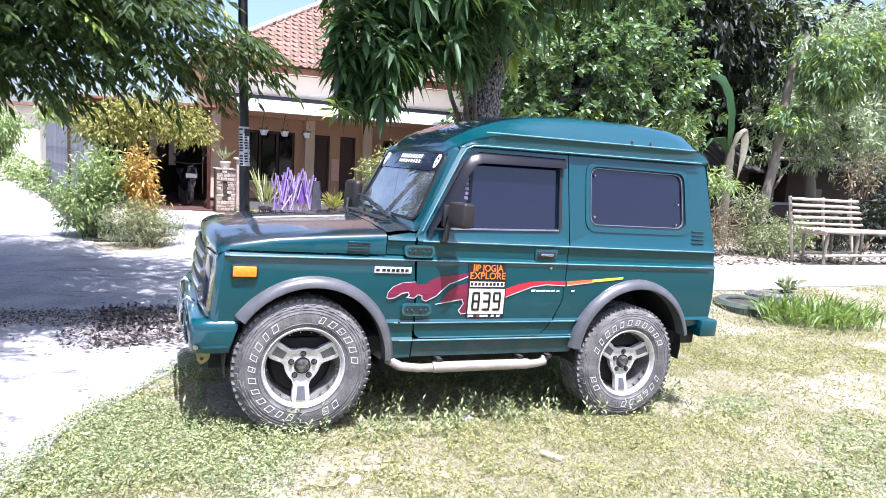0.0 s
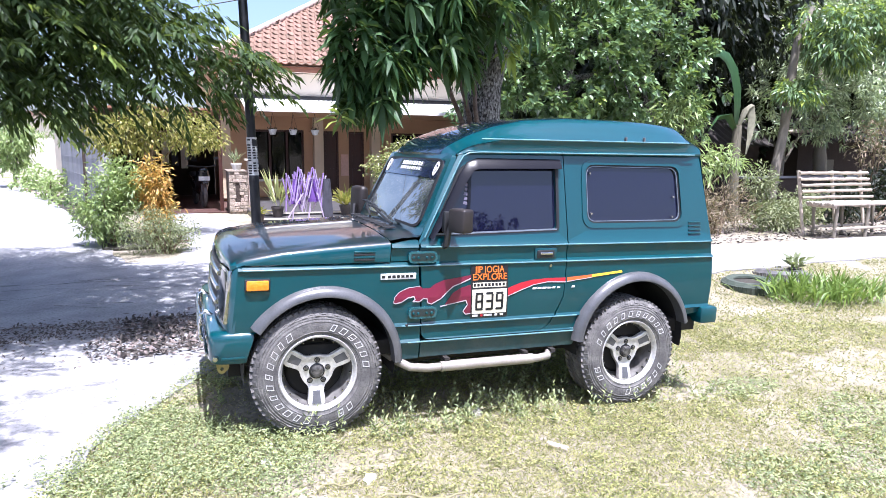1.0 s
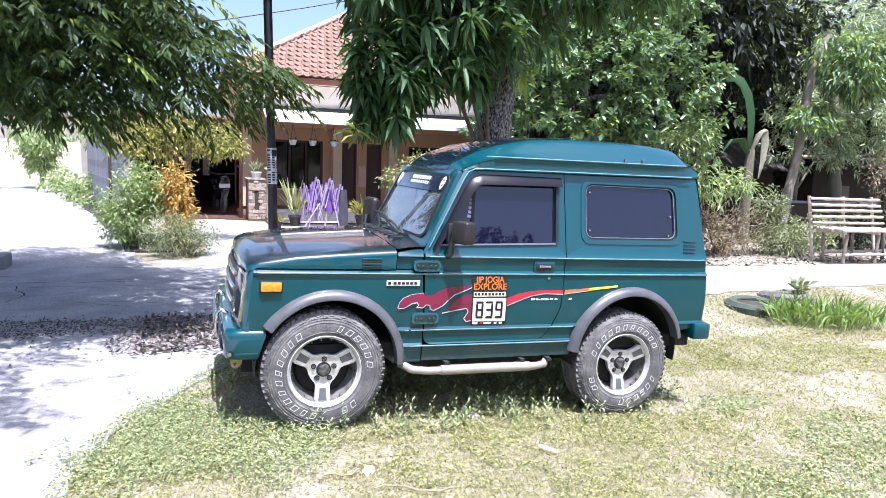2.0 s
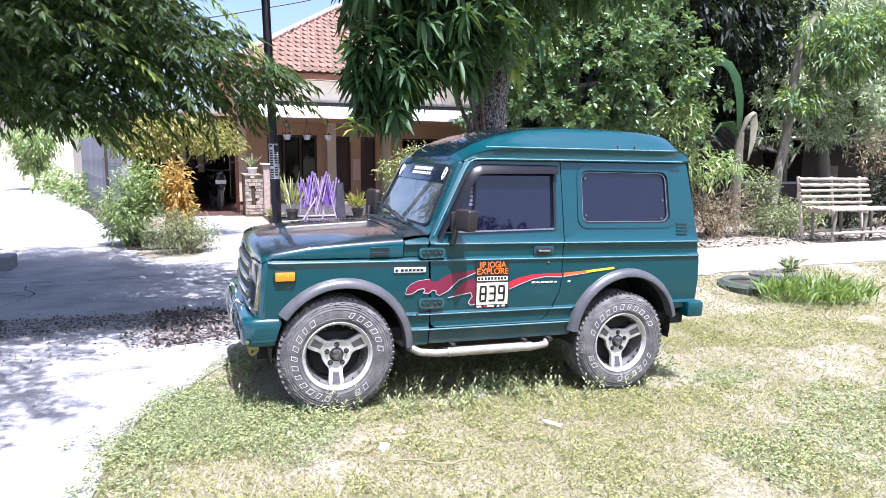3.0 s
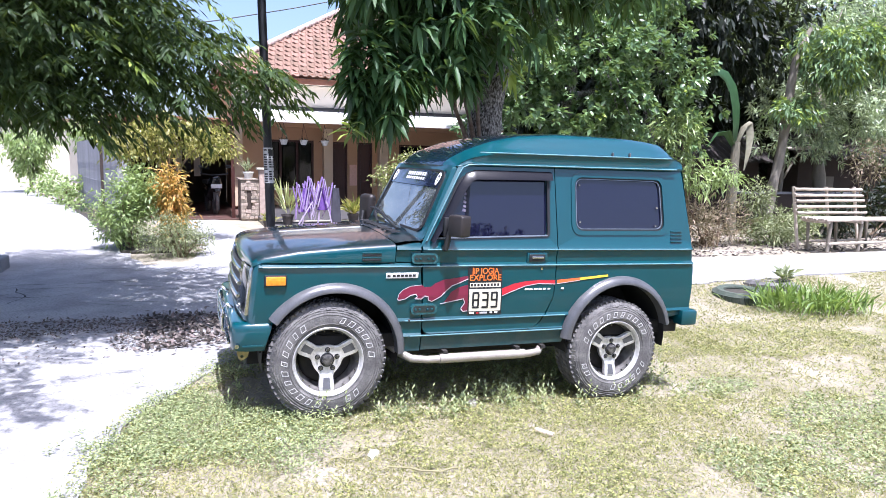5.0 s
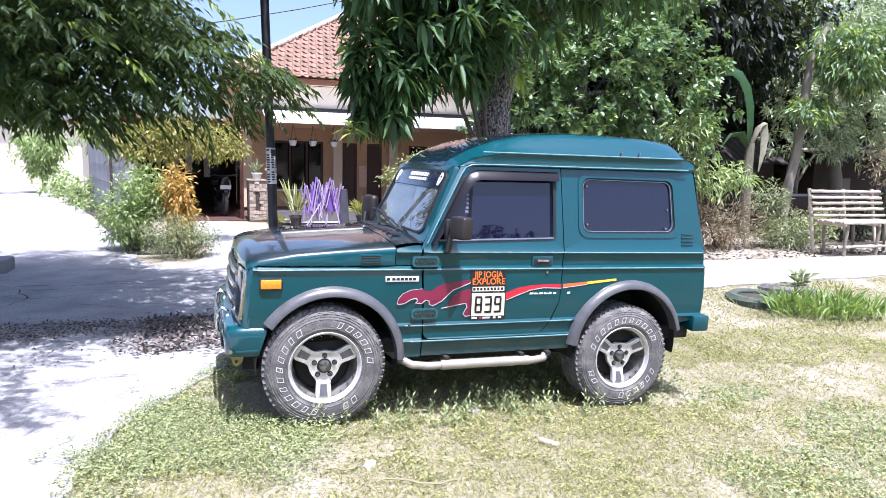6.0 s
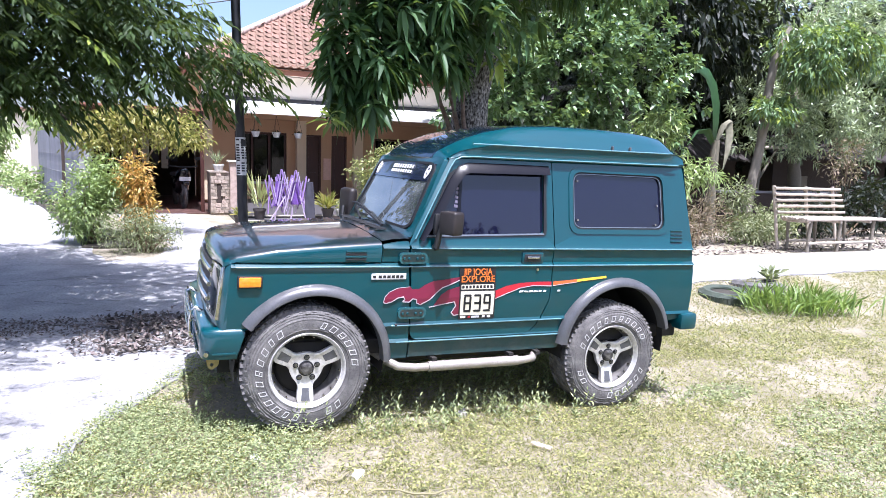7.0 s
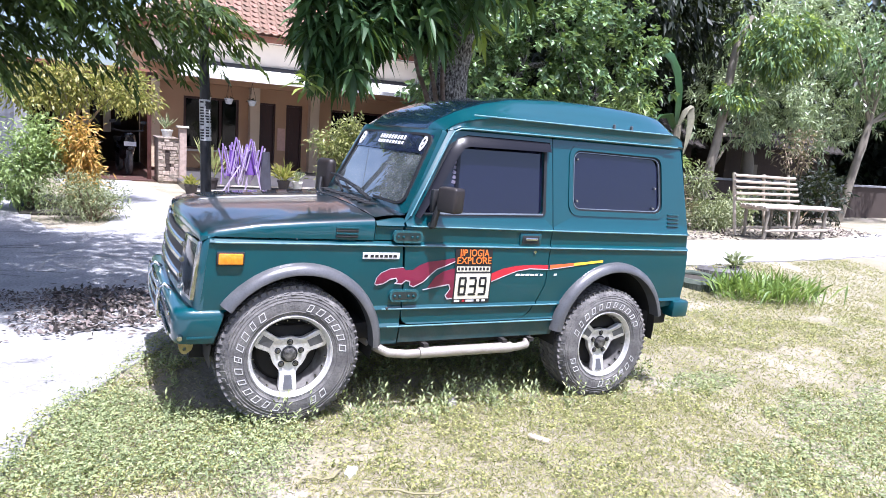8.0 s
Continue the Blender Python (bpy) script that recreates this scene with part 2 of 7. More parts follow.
    red_floor=mat("dark_red_floor_tile", (0.10, 0.05, 0.042), 0.5, 0, 0.5, 5, (0.06, 0.035, 0.03)),
    dark=mat("unlit_interior", (0.02, 0.016, 0.014), 0.8, 0, 0.4, 3),
    window_dark=glass_mat("house_window_glass", (0.006, 0.007, 0.007), 0.05, 0.95, 1.3),
    pot=mat("white_flower_pot", (0.75, 0.74, 0.7), 0.5, 0, 0.3, 20),
    pot_dark=mat("dark_flower_pot", (0.06, 0.05, 0.05), 0.6, 0, 0.3, 20),
    purple=mat("purple_folding_frame", (0.28, 0.19, 0.40), 0.45, 0, 0.4, 12, (0.32, 0.2, 0.5)),
    purple_cloth=mat("purple_canopy_cloth", (0.14, 0.06, 0.30), 0.75, 0, 0.5, 8, bump=0.4),
    violet_pale=mat("pale_violet_tube", (0.5, 0.42, 0.58), 0.4, 0.2, 0.3, 12),
    grey_cloth=mat("dark_grey_cloth", (0.05, 0.05, 0.07), 0.85, 0, 0.5, 8, bump=0.4),
    blockwork=mat("grey_rendered_wall", (0.27, 0.27, 0.285), 0.92, 0, 0.8, 1.6, (0.17, 0.17, 0.178), fine=0.4, bump=0.4, bump_scale=25, stretch=(1, 1, 0.4)),
    # brick darkened: the shade it stands in is put into its colour
    brickwall=mat("shaded_brick_wall", (0.052, 0.037, 0.030), 0.92, 0, 0.6, 3, (0.045, 0.033, 0.028), bump=0.5),
    motor=mat("dark_motorcycle_plastic", (0.015, 0.015, 0.018), 0.25, 0, 0.3, 9, coat=0.6),
    tyre_green=mat("green_painted_tyre", (0.045, 0.062, 0.045), 0.8, 0, 0.7, 12, (0.09, 0.10, 0.08), fine=0.3, bump=0.3),
    paper=mat("crumpled_pale_plastic", (0.7, 0.68, 0.62), 0.5, 0, 0.3, 20),
    wire=mat("black_cable", (0.02, 0.02, 0.02), 0.6),
    faded=mat("faded_glass_lettering", (0.22, 0.20, 0.27), 0.5, 0, 0.6, 60, (0.08, 0.07, 0.11)),
    label_white=mat("grey_white_label", (0.55, 0.55, 0.55), 0.6, 0, 0.5, 40, (0.35, 0.35, 0.35)),
    brass=mat("dull_yellow_bracket", (0.4, 0.32, 0.12), 0.5, 0.3, 0.5, 40),
)


# ---- mesh tools ----
def part(name, bm, material, parent=None, label="", smooth=None):
    """Links a bmesh as one mesh object, under a thing or part."""
    me = bpy.data.meshes.new(name)
    bmesh.ops.recalc_face_normals(bm, faces=bm.faces)
    if smooth is not None:
        lim = radians(smooth)
        for f in bm.faces:
            f.smooth = True
        for e in bm.edges:
            if len(e.link_faces) == 2 and e.calc_face_angle(0) > lim:
                e.smooth = False
    bm.to_mesh(me)
    bm.free()
    me.materials.append(material)
    ob = new(name, me)
    ob.parent = parent
    return tagged(ob, label)


def raw(name, verts, faces, material, parent=None, label="", smooth=False):
    me = bpy.data.meshes.new(name)
    me.from_pydata(verts, [], faces)
    if smooth:
        me.polygons.foreach_set("use_smooth", [True] * len(me.polygons))
    me.update()
    me.materials.append(material)
    ob = new(name, me)
    ob.parent = parent
    return tagged(ob, label)


def thing(name, m, label, category, group="", kind=""):
    ob = new(name)
    ob.matrix_world = m
    ob.empty_display_size = 0.1
    return tagged(ob, label, category, group, kind)


def box(bm, c, s, m=None, bevel=0.0, seg=2):
    t = Matrix.Translation(c) @ (m or Matrix()) @ Matrix.Diagonal((*s, 1))
    v = bmesh.ops.create_cube(bm, size=1, matrix=t)["verts"]
    if bevel:
        e = list({e for x in v for e in x.link_edges})
        bmesh.ops.bevel(bm, geom=e, offset=bevel, segments=seg, affect="EDGES", profile=0.5)
    return bm


def cyl(bm, a, b, r1, r2=None, seg=16, caps=True):
    a, b = Vector(a), Vector(b)
    q = (b - a).to_track_quat("Z", "Y").to_matrix().to_4x4()
    bmesh.ops.create_cone(bm, cap_ends=caps, segments=seg, radius1=r1, radius2=r1 if r2 is None else r2, depth=(b - a).length,
                          matrix=Matrix.Translation((a + b) / 2) @ q)
    return bm


def tube(bm, pts, radii, seg=10):
    """A round tube through points, with a radius at each."""
    pts = [Vector(p) for p in pts]
    if not hasattr(radii, "__len__"):
        radii = [radii] * len(pts)
    rings, side = [], None
    for i, p in enumerate(pts):
        d = (pts[min(i + 1, len(pts) - 1)] - pts[max(i - 1, 0)]).normalized()
        if side is None:
            side = d.cross((0, 0, 1)) if abs(d.z) < 0.9 else d.cross((1, 0, 0))
        side = (side - d * side.dot(d)).normalized()
        up = d.cross(side)
        rings.append([bm.verts.new(p + (side * math.cos(a) + up * math.sin(a)) * radii[i]) for a in (2 * math.pi * k / seg for k in range(seg))])
    for r, s in zip(rings, rings[1:]):
        for k in range(seg):
            bm.faces.new((r[k], r[(k + 1) % seg], s[(k + 1) % seg], s[k]))
    bm.faces.new(rings[0][::-1])
    bm.faces.new(rings[-1])
    return bm


def lathe(bm, profile, m, seg=32, close=False):
    """Turns (radius, height) pairs round the local z axis of m."""
    rings = [[bm.verts.new(m @ Vector((r * math.cos(a), r * math.sin(a), h))) for a in (2 * math.pi * k / seg for k in range(seg))] for r, h in profile]
    pairs = list(zip(rings, rings[1:])) + ([(rings[-1], rings[0])] if close else [])
    for r, s in pairs:
        for k in range(seg):
            bm.faces.new((r[k], r[(k + 1) % seg], s[(k + 1) % seg], s[k]))
    return bm


def rounded(pts, r, seg=4):
    """A closed outline with its corners rounded."""
    out = []
    n = len(pts)
    for i in range(n):
        p, a, b = (Vector(pts[j % n]) for j in (i, i - 1, i + 1))
        k = r[i] if hasattr(r, "__len__") else r
        k = min(k, (a - p).length * 0.48, (b - p).length * 0.48)
        if k <= 0:
            out.append(tuple(p))
            continue
        s, e = p + (a - p).normalized() * k, p + (b - p).normalized() * k
        for j in range(seg + 1):
            t = j / seg
            out.append(tuple(s * (1 - t) ** 2 + p * 2 * t * (1 - t) + e * t * t))
    return out


def sheet(bm, outline, holes=(), cuts=(), cuts_x=(), place=None, thick=0.0):
    """Fills a flat outline with holes, cuts it along lines, bends it by place(x, z) and gives it thickness."""
    edges = []
    for loop in (outline, *holes):
        v = [bm.verts.new((x, 0, z)) for x, z in loop]
        edges += [bm.edges.new((v[i], v[(i + 1) % len(v)])) for i in range(len(v))]
    bmesh.ops.triangle_fill(bm, use_beauty=True, use_dissolve=False, edges=edges)
    for z in cuts:
        bmesh.ops.bisect_plane(bm, geom=bm.verts[:] + bm.edges[:] + bm.faces[:], plane_co=(0, 0, z), plane_no=(0, 0, 1))
    for x in cuts_x:
        bmesh.ops.bisect_plane(bm, geom=bm.verts[:] + bm.edges[:] + bm.faces[:], plane_co=(x, 0, 0), plane_no=(1, 0, 0))
    bmesh.ops.recalc_face_normals(bm, faces=bm.faces)
    if bm.faces and bm.faces[:][0].normal.y > 0:
        bmesh.ops.reverse_faces(bm, faces=bm.faces[:])
    if place:
        for v in bm.verts:
            v.co = place(v.co.x, v.co.z)
    if thick:
        old = bm.faces[:]
        ret = bmesh.ops.extrude_face_region(bm, geom=old)
        for g in ret["geom"]:
            if isinstance(g, bmesh.types.BMVert):
                g.co.y += thick
    return bm


def text_mesh(name, body, size, m, material, parent, label="", bold=0.0, sx=1.0):
    cu = bpy.data.curves.new(name, "FONT")
    cu.body, cu.size, cu.align_x, cu.align_y, cu.offset, cu.extrude = body, size, "CENTER", "CENTER", bold, 0.0008
    tmp = bpy.data.objects.new(name, cu)
    scene.collection.objects.link(tmp)
    bpy.context.view_layer.update()
    me = bpy.data.meshes.new_from_object(tmp.evaluated_get(bpy.context.evaluated_depsgraph_get()))
    bpy.data.objects.remove(tmp)
    bpy.data.curves.remove(cu)
    me.name = name
    me.transform(m @ Matrix.Diagonal((sx, 1, 1, 1)))
    me.materials.clear()
    me.materials.append(material)
    ob = new(name, me)
    ob.parent = parent
    return tagged(ob, label)


def smoothstep(a, b, x):
    t = min(1.0, max(0.0, (x - a) / (b - a)))
    return t * t * (3 - 2 * t)


def height(x, y):
    """The lie of the land: the grass falls towards the car's tail and rises again to the path and the house."""
    z = -0.0489 * min(max(x, -0.3), 2.75) + 0.007 * min(max(y, 0.0), 1.5)
    z *= 1 - 0.75 * smoothstep(1.6, 3.2, y)
    z += 0.11 * smoothstep(3.0, 6.5, x) * smoothstep(1.6, 3.2, y)
    return z + 0.10 * smoothstep(5.5, 10.0, y) * (1 - smoothstep(3.0, 6.5, x))


# ---- the car ----
CAR_W = 1.40
SIDE = [(0.38, 0.03), (0.407, 0.022), (0.494, 0.010), (0.503, -0.005), (0.520, 0.010), (0.592, 0.012), (0.601, -0.006), (0.619, 0.006),
        (0.76, -0.006), (0.936, 0.001), (0.944, -0.010), (0.963, 0.011), (1.038, 0.010), (1.047, -0.006), (1.066, 0.012), (1.56, 0.092), (1.62, 0.104)]
CUTS = [z for z, _ in SIDE[1:-1]]


def side_y(z):
    return float(np.interp(z, [a for a, _ in SIDE], [b for _, b in SIDE]))


def rake(v):
    """The body sits a little nose-down on its springs."""
    v.z += 0.022 * (v.x - 1.0)


def loft(bm, sections, close=False):
    rows = [[bm.verts.new(p) for p in s] for s in sections]
    for a, b in zip(rows, rows[1:]):
        n = len(a)
        for i in range(n if close else n - 1):
            bm.faces.new((a[i], a[(i + 1) % n], b[(i + 1) % n], b[i]))
    return rows


def bpart(name, bm, material, parent, label="", smooth=35, far=False, raked=True):
    for v in bm.verts:
        if far:
            v.co.y = CAR_W - v.co.y
        if raked:
            rake(v.co)
    return part(name, bm, material, parent, label, smooth)


def on_side(x, z, out=0.0):
    return Vector((x, side_y(z) - out, z))


def side_sheet(outline, holes=(), out=0.0, thick=0.025, extra=()):
    bm = bmesh.new()
    zs = [z for _, z in outline]
    sheet(bm, outline, holes, [c for c in (*CUTS, *extra) if min(zs) < c < max(zs)], (), lambda x, z: on_side(x, z, out), thick)
    return bm


def arc(cx, cz, r, a0, a1, n=20, sz=1.0):
    return [(cx + r * math.cos(radians(a0 + (a1 - a0) * i / n)), cz + sz * r * math.sin(radians(a0 + (a1 - a0) * i / n))) for i in range(n + 1)]


WHEEL_TURN = Matrix(((0, 0, -1, 0), (0, 1, 0, 0), (1, 0, 0, 0), (0, 0, 0, 1)))
WHEEL_AT = Matrix(((1, 0, 0, 0), (0, 0, -1, 0), (0, 1, 0, 0), (0, 0, 0, 1)))


def make_wheel(car, x, y, outward, turn):
    """Deep-dished alloy wheel with three broad spokes and an all-terrain tyre; its axle is the local z axis."""
    base = Matrix.Translation((x, y, 0.355)) @ (pose(0, 0, 0, 0, 0, 0) if outward else pose(0, 0, 0, 0, 0, 180)) @ WHEEL_AT
    bm = bmesh.new()
    lathe(bm, [(0.150, -0.19), (0.188, -0.14), (0.205, -0.02), (0.213, 0.006), (0.2135, 0.014), (0.209, 0.018), (0.203, 0.014), (0.198, 0.002),
               (0.196, -0.006), (0.191, -0.010)], base, 56)
    wheel = part("wheel", bm, M["alloy"], car, "three-spoke alloy wheel with dusty all-terrain tyre", 40)
    bm = bmesh.new()
    lathe(bm, [(0.1912, -0.010), (0.188, -0.024), (0.180, -0.075), (0.162, -0.13), (0.09, -0.15)], base, 56)
    part("rim_barrel", bm, M["barrel"], wheel, "dark mottled inner rim barrel", 40)
    bm = bmesh.new()
    prof = [(0.204, -0.20), (0.222, -0.213), (0.27, -0.222), (0.318, -0.212), (0.342, -0.196), (0.349, -0.17), (0.351, -0.10), (0.349, -0.03),
            (0.345, -0.008), (0.334, 0.006), (0.322, 0.012), (0.316, 0.0165), (0.3135, 0.0150), (0.303, 0.0195), (0.300, 0.0175), (0.288, 0.0235), (0.2855, 0.0215), (0.262, 0.0255),
            (0.236, 0.0225), (0.2335, 0.0245), (0.230, 0.0205), (0.219, 0.016), (0.2165, 0.0175), (0.211, 0.010)]
    lathe(bm, prof, base, 72)
    tyre = part("tyre", bm, M["tyre"], wheel, "dusty black all-terrain tyre", 26)
    bm = bmesh.new()
    rng = random.Random(5)
    n_lug = 58
    for i in range(n_lug):
        a = 2 * math.pi * i / n_lug
        for row, (h, w, d) in enumerate(((-0.020, 0.036, 0.029), (-0.07, 0.042, 0.027), (-0.124, 0.042, 0.027), (-0.176, 0.036, 0.029))):
            aa = a + (row % 2) * math.pi / n_lug + rng.uniform(-0.008, 0.008)
            m = base @ pose(0, 0, 0, 0, 0, math.degrees(aa)) @ Matrix.Translation((0.3475, 0, h)) @ pose(0, 0, 0, 24 * (-1) ** row, 0, 0)
            bmesh.ops.create_cube(bm, size=1, matrix=m @ Matrix.Diagonal((0.017, d, w, 1)))
        long_one = i % 2
        m = base @ pose(0, 0, 0, 0, 0, math.degrees(a)) @ Matrix.Translation((0.333 - 0.004 * long_one, 0, 0.0045 + 0.002 * long_one)) @ pose(0, 0, 0, 0, 42, 7)
        bmesh.ops.create_cube(bm, size=1, matrix=m @ Matrix.Diagonal((0.022 + 0.012 * long_one, 0.023, 0.0055, 1)))
    tagged(part("tread", bm, M["tyre"], tyre), kind="stuff")
    # raised outlined characters, drawn as hollow bars of their size, in three groups round the sidewall
    bm = bmesh.new()
    for first, count in ((258, 11), (74, 6), (-48, 2)):
        for i in range(count):
            m = base @ pose(0, 0, 0, 0, 0, turn + first - 13.0 * i) @ Matrix.Translation((0.2605, 0, 0.0252)) @ pose(0, 0, 0, 0, 2, 0) @ Matrix(((1, 0, 0, 0), (-0.30, 1, 0, 0), (0, 0, 1, 0), (0, 0, 0, 1)))
            w, t, hgt = rng.choice((0.026, 0.030, 0.022)), 0.0038, 0.033
            bars = [(0, w / 2, hgt, t), (0, -w / 2, hgt, t), (hgt / 2, 0, t, w + t), (-hgt / 2, 0, t, w + t)]
            if rng.random() < 0.3:
                bars.append((rng.choice((0.0, 0.004, -0.004)), 0, t, w * 0.55))
            for bx, by, lx, ly in bars:
                bmesh.ops.create_cube(bm, size=1, matrix=m @ Matrix.Translation((bx, by, 0)) @ Matrix.Diagonal((lx, ly, 0.003, 1)))
    tagged(part("sidewall_lettering", bm, M["tyre_white"], tyre, "white outlined lettering bars"), kind="stuff")
    # spoke star: a dished disc with three wide rounded windows
    def edge(a):
        d = abs((a - 30) % 120 - 60)
        if d > 45:
            return 0.190
        line = 0.038 / math.sin(radians(60 - d))
        r = (0.088 ** 5 + line ** 5) ** 0.2
        return min(0.190, r + 0.030 * smoothstep(39, 45, d))
    def dish(r):
        return -0.036 + 0.030 * smoothstep(0.055, 0.190, r)
    bm = bmesh.new()
    angs = [3 * k for k in range(120)]
    rings = []
    for k in range(7):
        f = k / 6
        row = []
        for a in angs:
            r = 0.038 + (edge(a) - 0.038) * f
            row.append(bm.verts.new(base @ Vector((r * math.cos(radians(a)), r * math.sin(radians(a)), dish(r) - (0.004 if k == 6 else 0)))))
        rings.append(row)
    for depth, grow in ((0.016, 1.0), (0.034, 0.985)):
        rings.append([bm.verts.new(base @ Vector((edge(a) * grow * math.cos(radians(a)), edge(a) * grow * math.sin(radians(a)), dish(edge(a)) - depth))) for a in angs])
    for r, q in zip(rings, rings[1:]):
        for k in range(120):
            bm.faces.new((r[k], r[(k + 1) % 120], q[(k + 1) % 120], q[k]))
    part("spoke_star", bm, M["alloy"], wheel, "", 34)
    for k in range(3):
        bm = bmesh.new()
        v = [bm.verts.new((r, w * sgn, dish(r) + lift)) for lift in (-0.004, 0.0022) for r, w, sgn in ((0.108, 0.0185, -1), (0.176, 0.0235, -1), (0.176, 0.0235, 1), (0.108, 0.0185, 1))]
        for q in ((0, 1, 2, 3), (4, 5, 6, 7), (0, 1, 5, 4), (1, 2, 6, 5), (2, 3, 7, 6), (3, 0, 4, 7)):
            bm.faces.new([v[i] for i in q])
        bm.transform(base @ pose(0, 0, 0, 0, 0, 30 + 120 * k))
        part("spoke_inset", bm, M["alloy_dark"], wheel, "dark grey spoke inset")
    for k in range(5):
        a = radians(90 + 72 * k)
        cx, cy = 0.062 * math.cos(a), 0.062 * math.sin(a)
        bm = bmesh.new()
        cyl(bm, (cx, cy, -0.06), (cx, cy, -0.020), 0.0095, 0.008, 6)
        bm.transform(base)
        nut = part("wheel_nut", bm, M["chrome_dull"], wheel, "", 40)
        bm = bmesh.new()
        lathe(bm, [(0.0155, -0.05), (0.0155, -0.0305), (0.0105, -0.0305), (0.0105, -0.05)], base @ Matrix.Translation((cx, cy, 0)), 14)
        part("nut_well", bm, M["black"], nut, "", 40)
    bm = bmesh.new()
    lathe(bm, [(0.034, -0.06), (0.034, -0.022), (0.029, -0.012), (0.014, -0.007), (0.0005, -0.009)], base, 20)
    part("hub_cap", bm, M["hub_dark"], wheel, "worn dark hub cap", 40)
    bm = bmesh.new()
    lathe(bm, [(0.043, -0.06), (0.043, -0.031), (0.036, -0.029)], base, 24)
    part("hub_ring", bm, M["black"], wheel, "", 40)
    for k in range(3):
        for da in (-26, -9, 9, 26):
            a = radians(90 + 120 * k + da)
            bm = bmesh.new()
            cyl(bm, (0.184 * math.cos(a), 0.184 * math.sin(a), -0.028), (0.182 * math.cos(a), 0.182 * math.sin(a), -0.010), 0.0045, 0.0035, 6)
            bm.transform(base)
            part("rim_bolt", bm, M["chrome"], wheel, "", 40)
    bm = bmesh.new()
    lathe(bm, [(0.165, -0.115), (0.15, -0.10), (0.12, -0.095), (0.06, -0.09), (0.001, -0.085)], base, 28)
    part("brake_drum", bm, M["under"], wheel)
    return wheel


def make_car():
    car = thing("car", SLOPE.copy(), "dark teal boxy off-road car with raised roof, parked on grass", "car")
    # fenders, sills, doors, quarter panels on both sides
    for far in (False, True):
        fender = [(-0.424, 0.952), (-0.436, 0.80), (-0.452, 0.60), (-0.37, 0.60)] + arc(0.02, 0.40, 0.405, 148, 0, 22) + [(0.44, 0.40), (0.576, 0.40), (0.575, 0.58), (0.544, 0.963), (-0.42, 0.963)]
        bpart("front_fender", side_sheet(fender), M["paint"], car, far=far)
        cowl = [(0.386, 0.970), (0.543, 0.970), (0.540, 1.085), (0.50, 1.085), (0.386, 1.065)]
        bpart("cowl_side", side_sheet(cowl), M["paint"], car, far=far)
        sill = [(0.583, 0.407), (1.60, 0.407), (1.62, 0.46), (1.62, 0.508), (0.583, 0.508)]
        bpart("sill", side_sheet(sill, out=0.002), M["paint_sill"], car, "teal sill dulled by road dust", far=far)
        door = rounded([(0.585, 0.513), (1.40, 0.513), (1.490, 0.72), (1.502, 1.07), (1.472, 1.590), (0.80, 1.570), (0.551, 1.075)],
                       [0.05, 0.10, 0.02, 0.01, 0.02, 0.07, 0.02])
        hole = rounded([(0.632, 1.115), (1.424, 1.138), (1.417, 1.515), (0.815, 1.50)], [0.02, 0.025, 0.03, 0.06])
        d = bpart("door", side_sheet(door, [hole], out=0.003), M["paint"], car, "teal door with wind deflector and stickers", far=far)
        post = [(0.838, 1.150), (0.856, 1.150), (0.872, 1.500), (0.852, 1.498)]
        bpart("glass_divider", side_sheet(post, out=-0.006, thick=0.010), M["visor"], d, "", far=far)
        seal = rounded([(0.612, 1.105), (1.444, 1.128), (1.435, 1.535), (0.80, 1.52)], [0.02, 0.03, 0.04, 0.07])
        bpart("window_seal", side_sheet(seal, [hole], out=0.009, thick=0.02), M["seal"], d, far=far)
        belt = [(0.63, 1.112), (1.424, 1.134), (1.424, 1.142), (0.635, 1.121)]
        bpart("belt_trim", side_sheet(belt, out=0.0105, thick=0.010), M["bead"], d, "thin bright trim along the lower edge of the glass", far=far)
        bpart("window_pane", side_sheet(hole, out=-0.014, thick=0.005), M["side_glass"], d, "dark tinted side glass", far=far)
        quarter = [(1.497, 0.72), (1.456, 0.615), (1.424, 0.562), (1.388, 0.531), (1.33, 0.5155), (1.33, 0.512), (1.625, 0.512), (1.63, 0.46)] + arc(2.03, 0.41, 0.405, 175, 22, 22)
        quarter += [(2.46, 0.55), (2.648, 0.575), (2.640, 0.90), (2.612, 1.10), (2.520, 1.615), (1.479, 1.590), (1.510, 1.07)]
        qh = rounded([(1.628, 1.155), (2.392, 1.160), (2.362, 1.550), (1.618, 1.545)], 0.075, 6)
        bpart("quarter_panel", side_sheet(quarter, [qh]), M["paint"], car, far=far)
        ring = rounded([(1.613, 1.140), (2.408, 1.145), (2.377, 1.565), (1.603, 1.560)], 0.085, 6)
        qi = rounded([(1.653, 1.180), (2.360, 1.186), (2.334, 1.524), (1.642, 1.520)], 0.06, 6)
        qm = rounded([(1.643, 1.170), (2.374, 1.176), (2.346, 1.534), (1.632, 1.530)], 0.065, 6)
        qb = rounded([(1.657, 1.184), (2.356, 1.190), (2.330, 1.520), (1.646, 1.516)], 0.056, 6)
        bpart("window_bead", side_sheet(ring, [qm], out=0.006, thick=0.012), M["paint"], car, far=far)
        bpart("window_seal", side_sheet(qm, [qi], out=-0.004, thick=0.012), M["seal"], car, far=far)
        bpart("window_trim", side_sheet(qi, [qb], out=-0.003, thick=0.010), M["bead"], car, "thin bright trim round the quarter window", far=far)
        bpart("quarter_window", side_sheet(qm, out=-0.016, thick=0.005), M["side_glass"], car, "dark tinted quarter window with bolt studs", far=far)
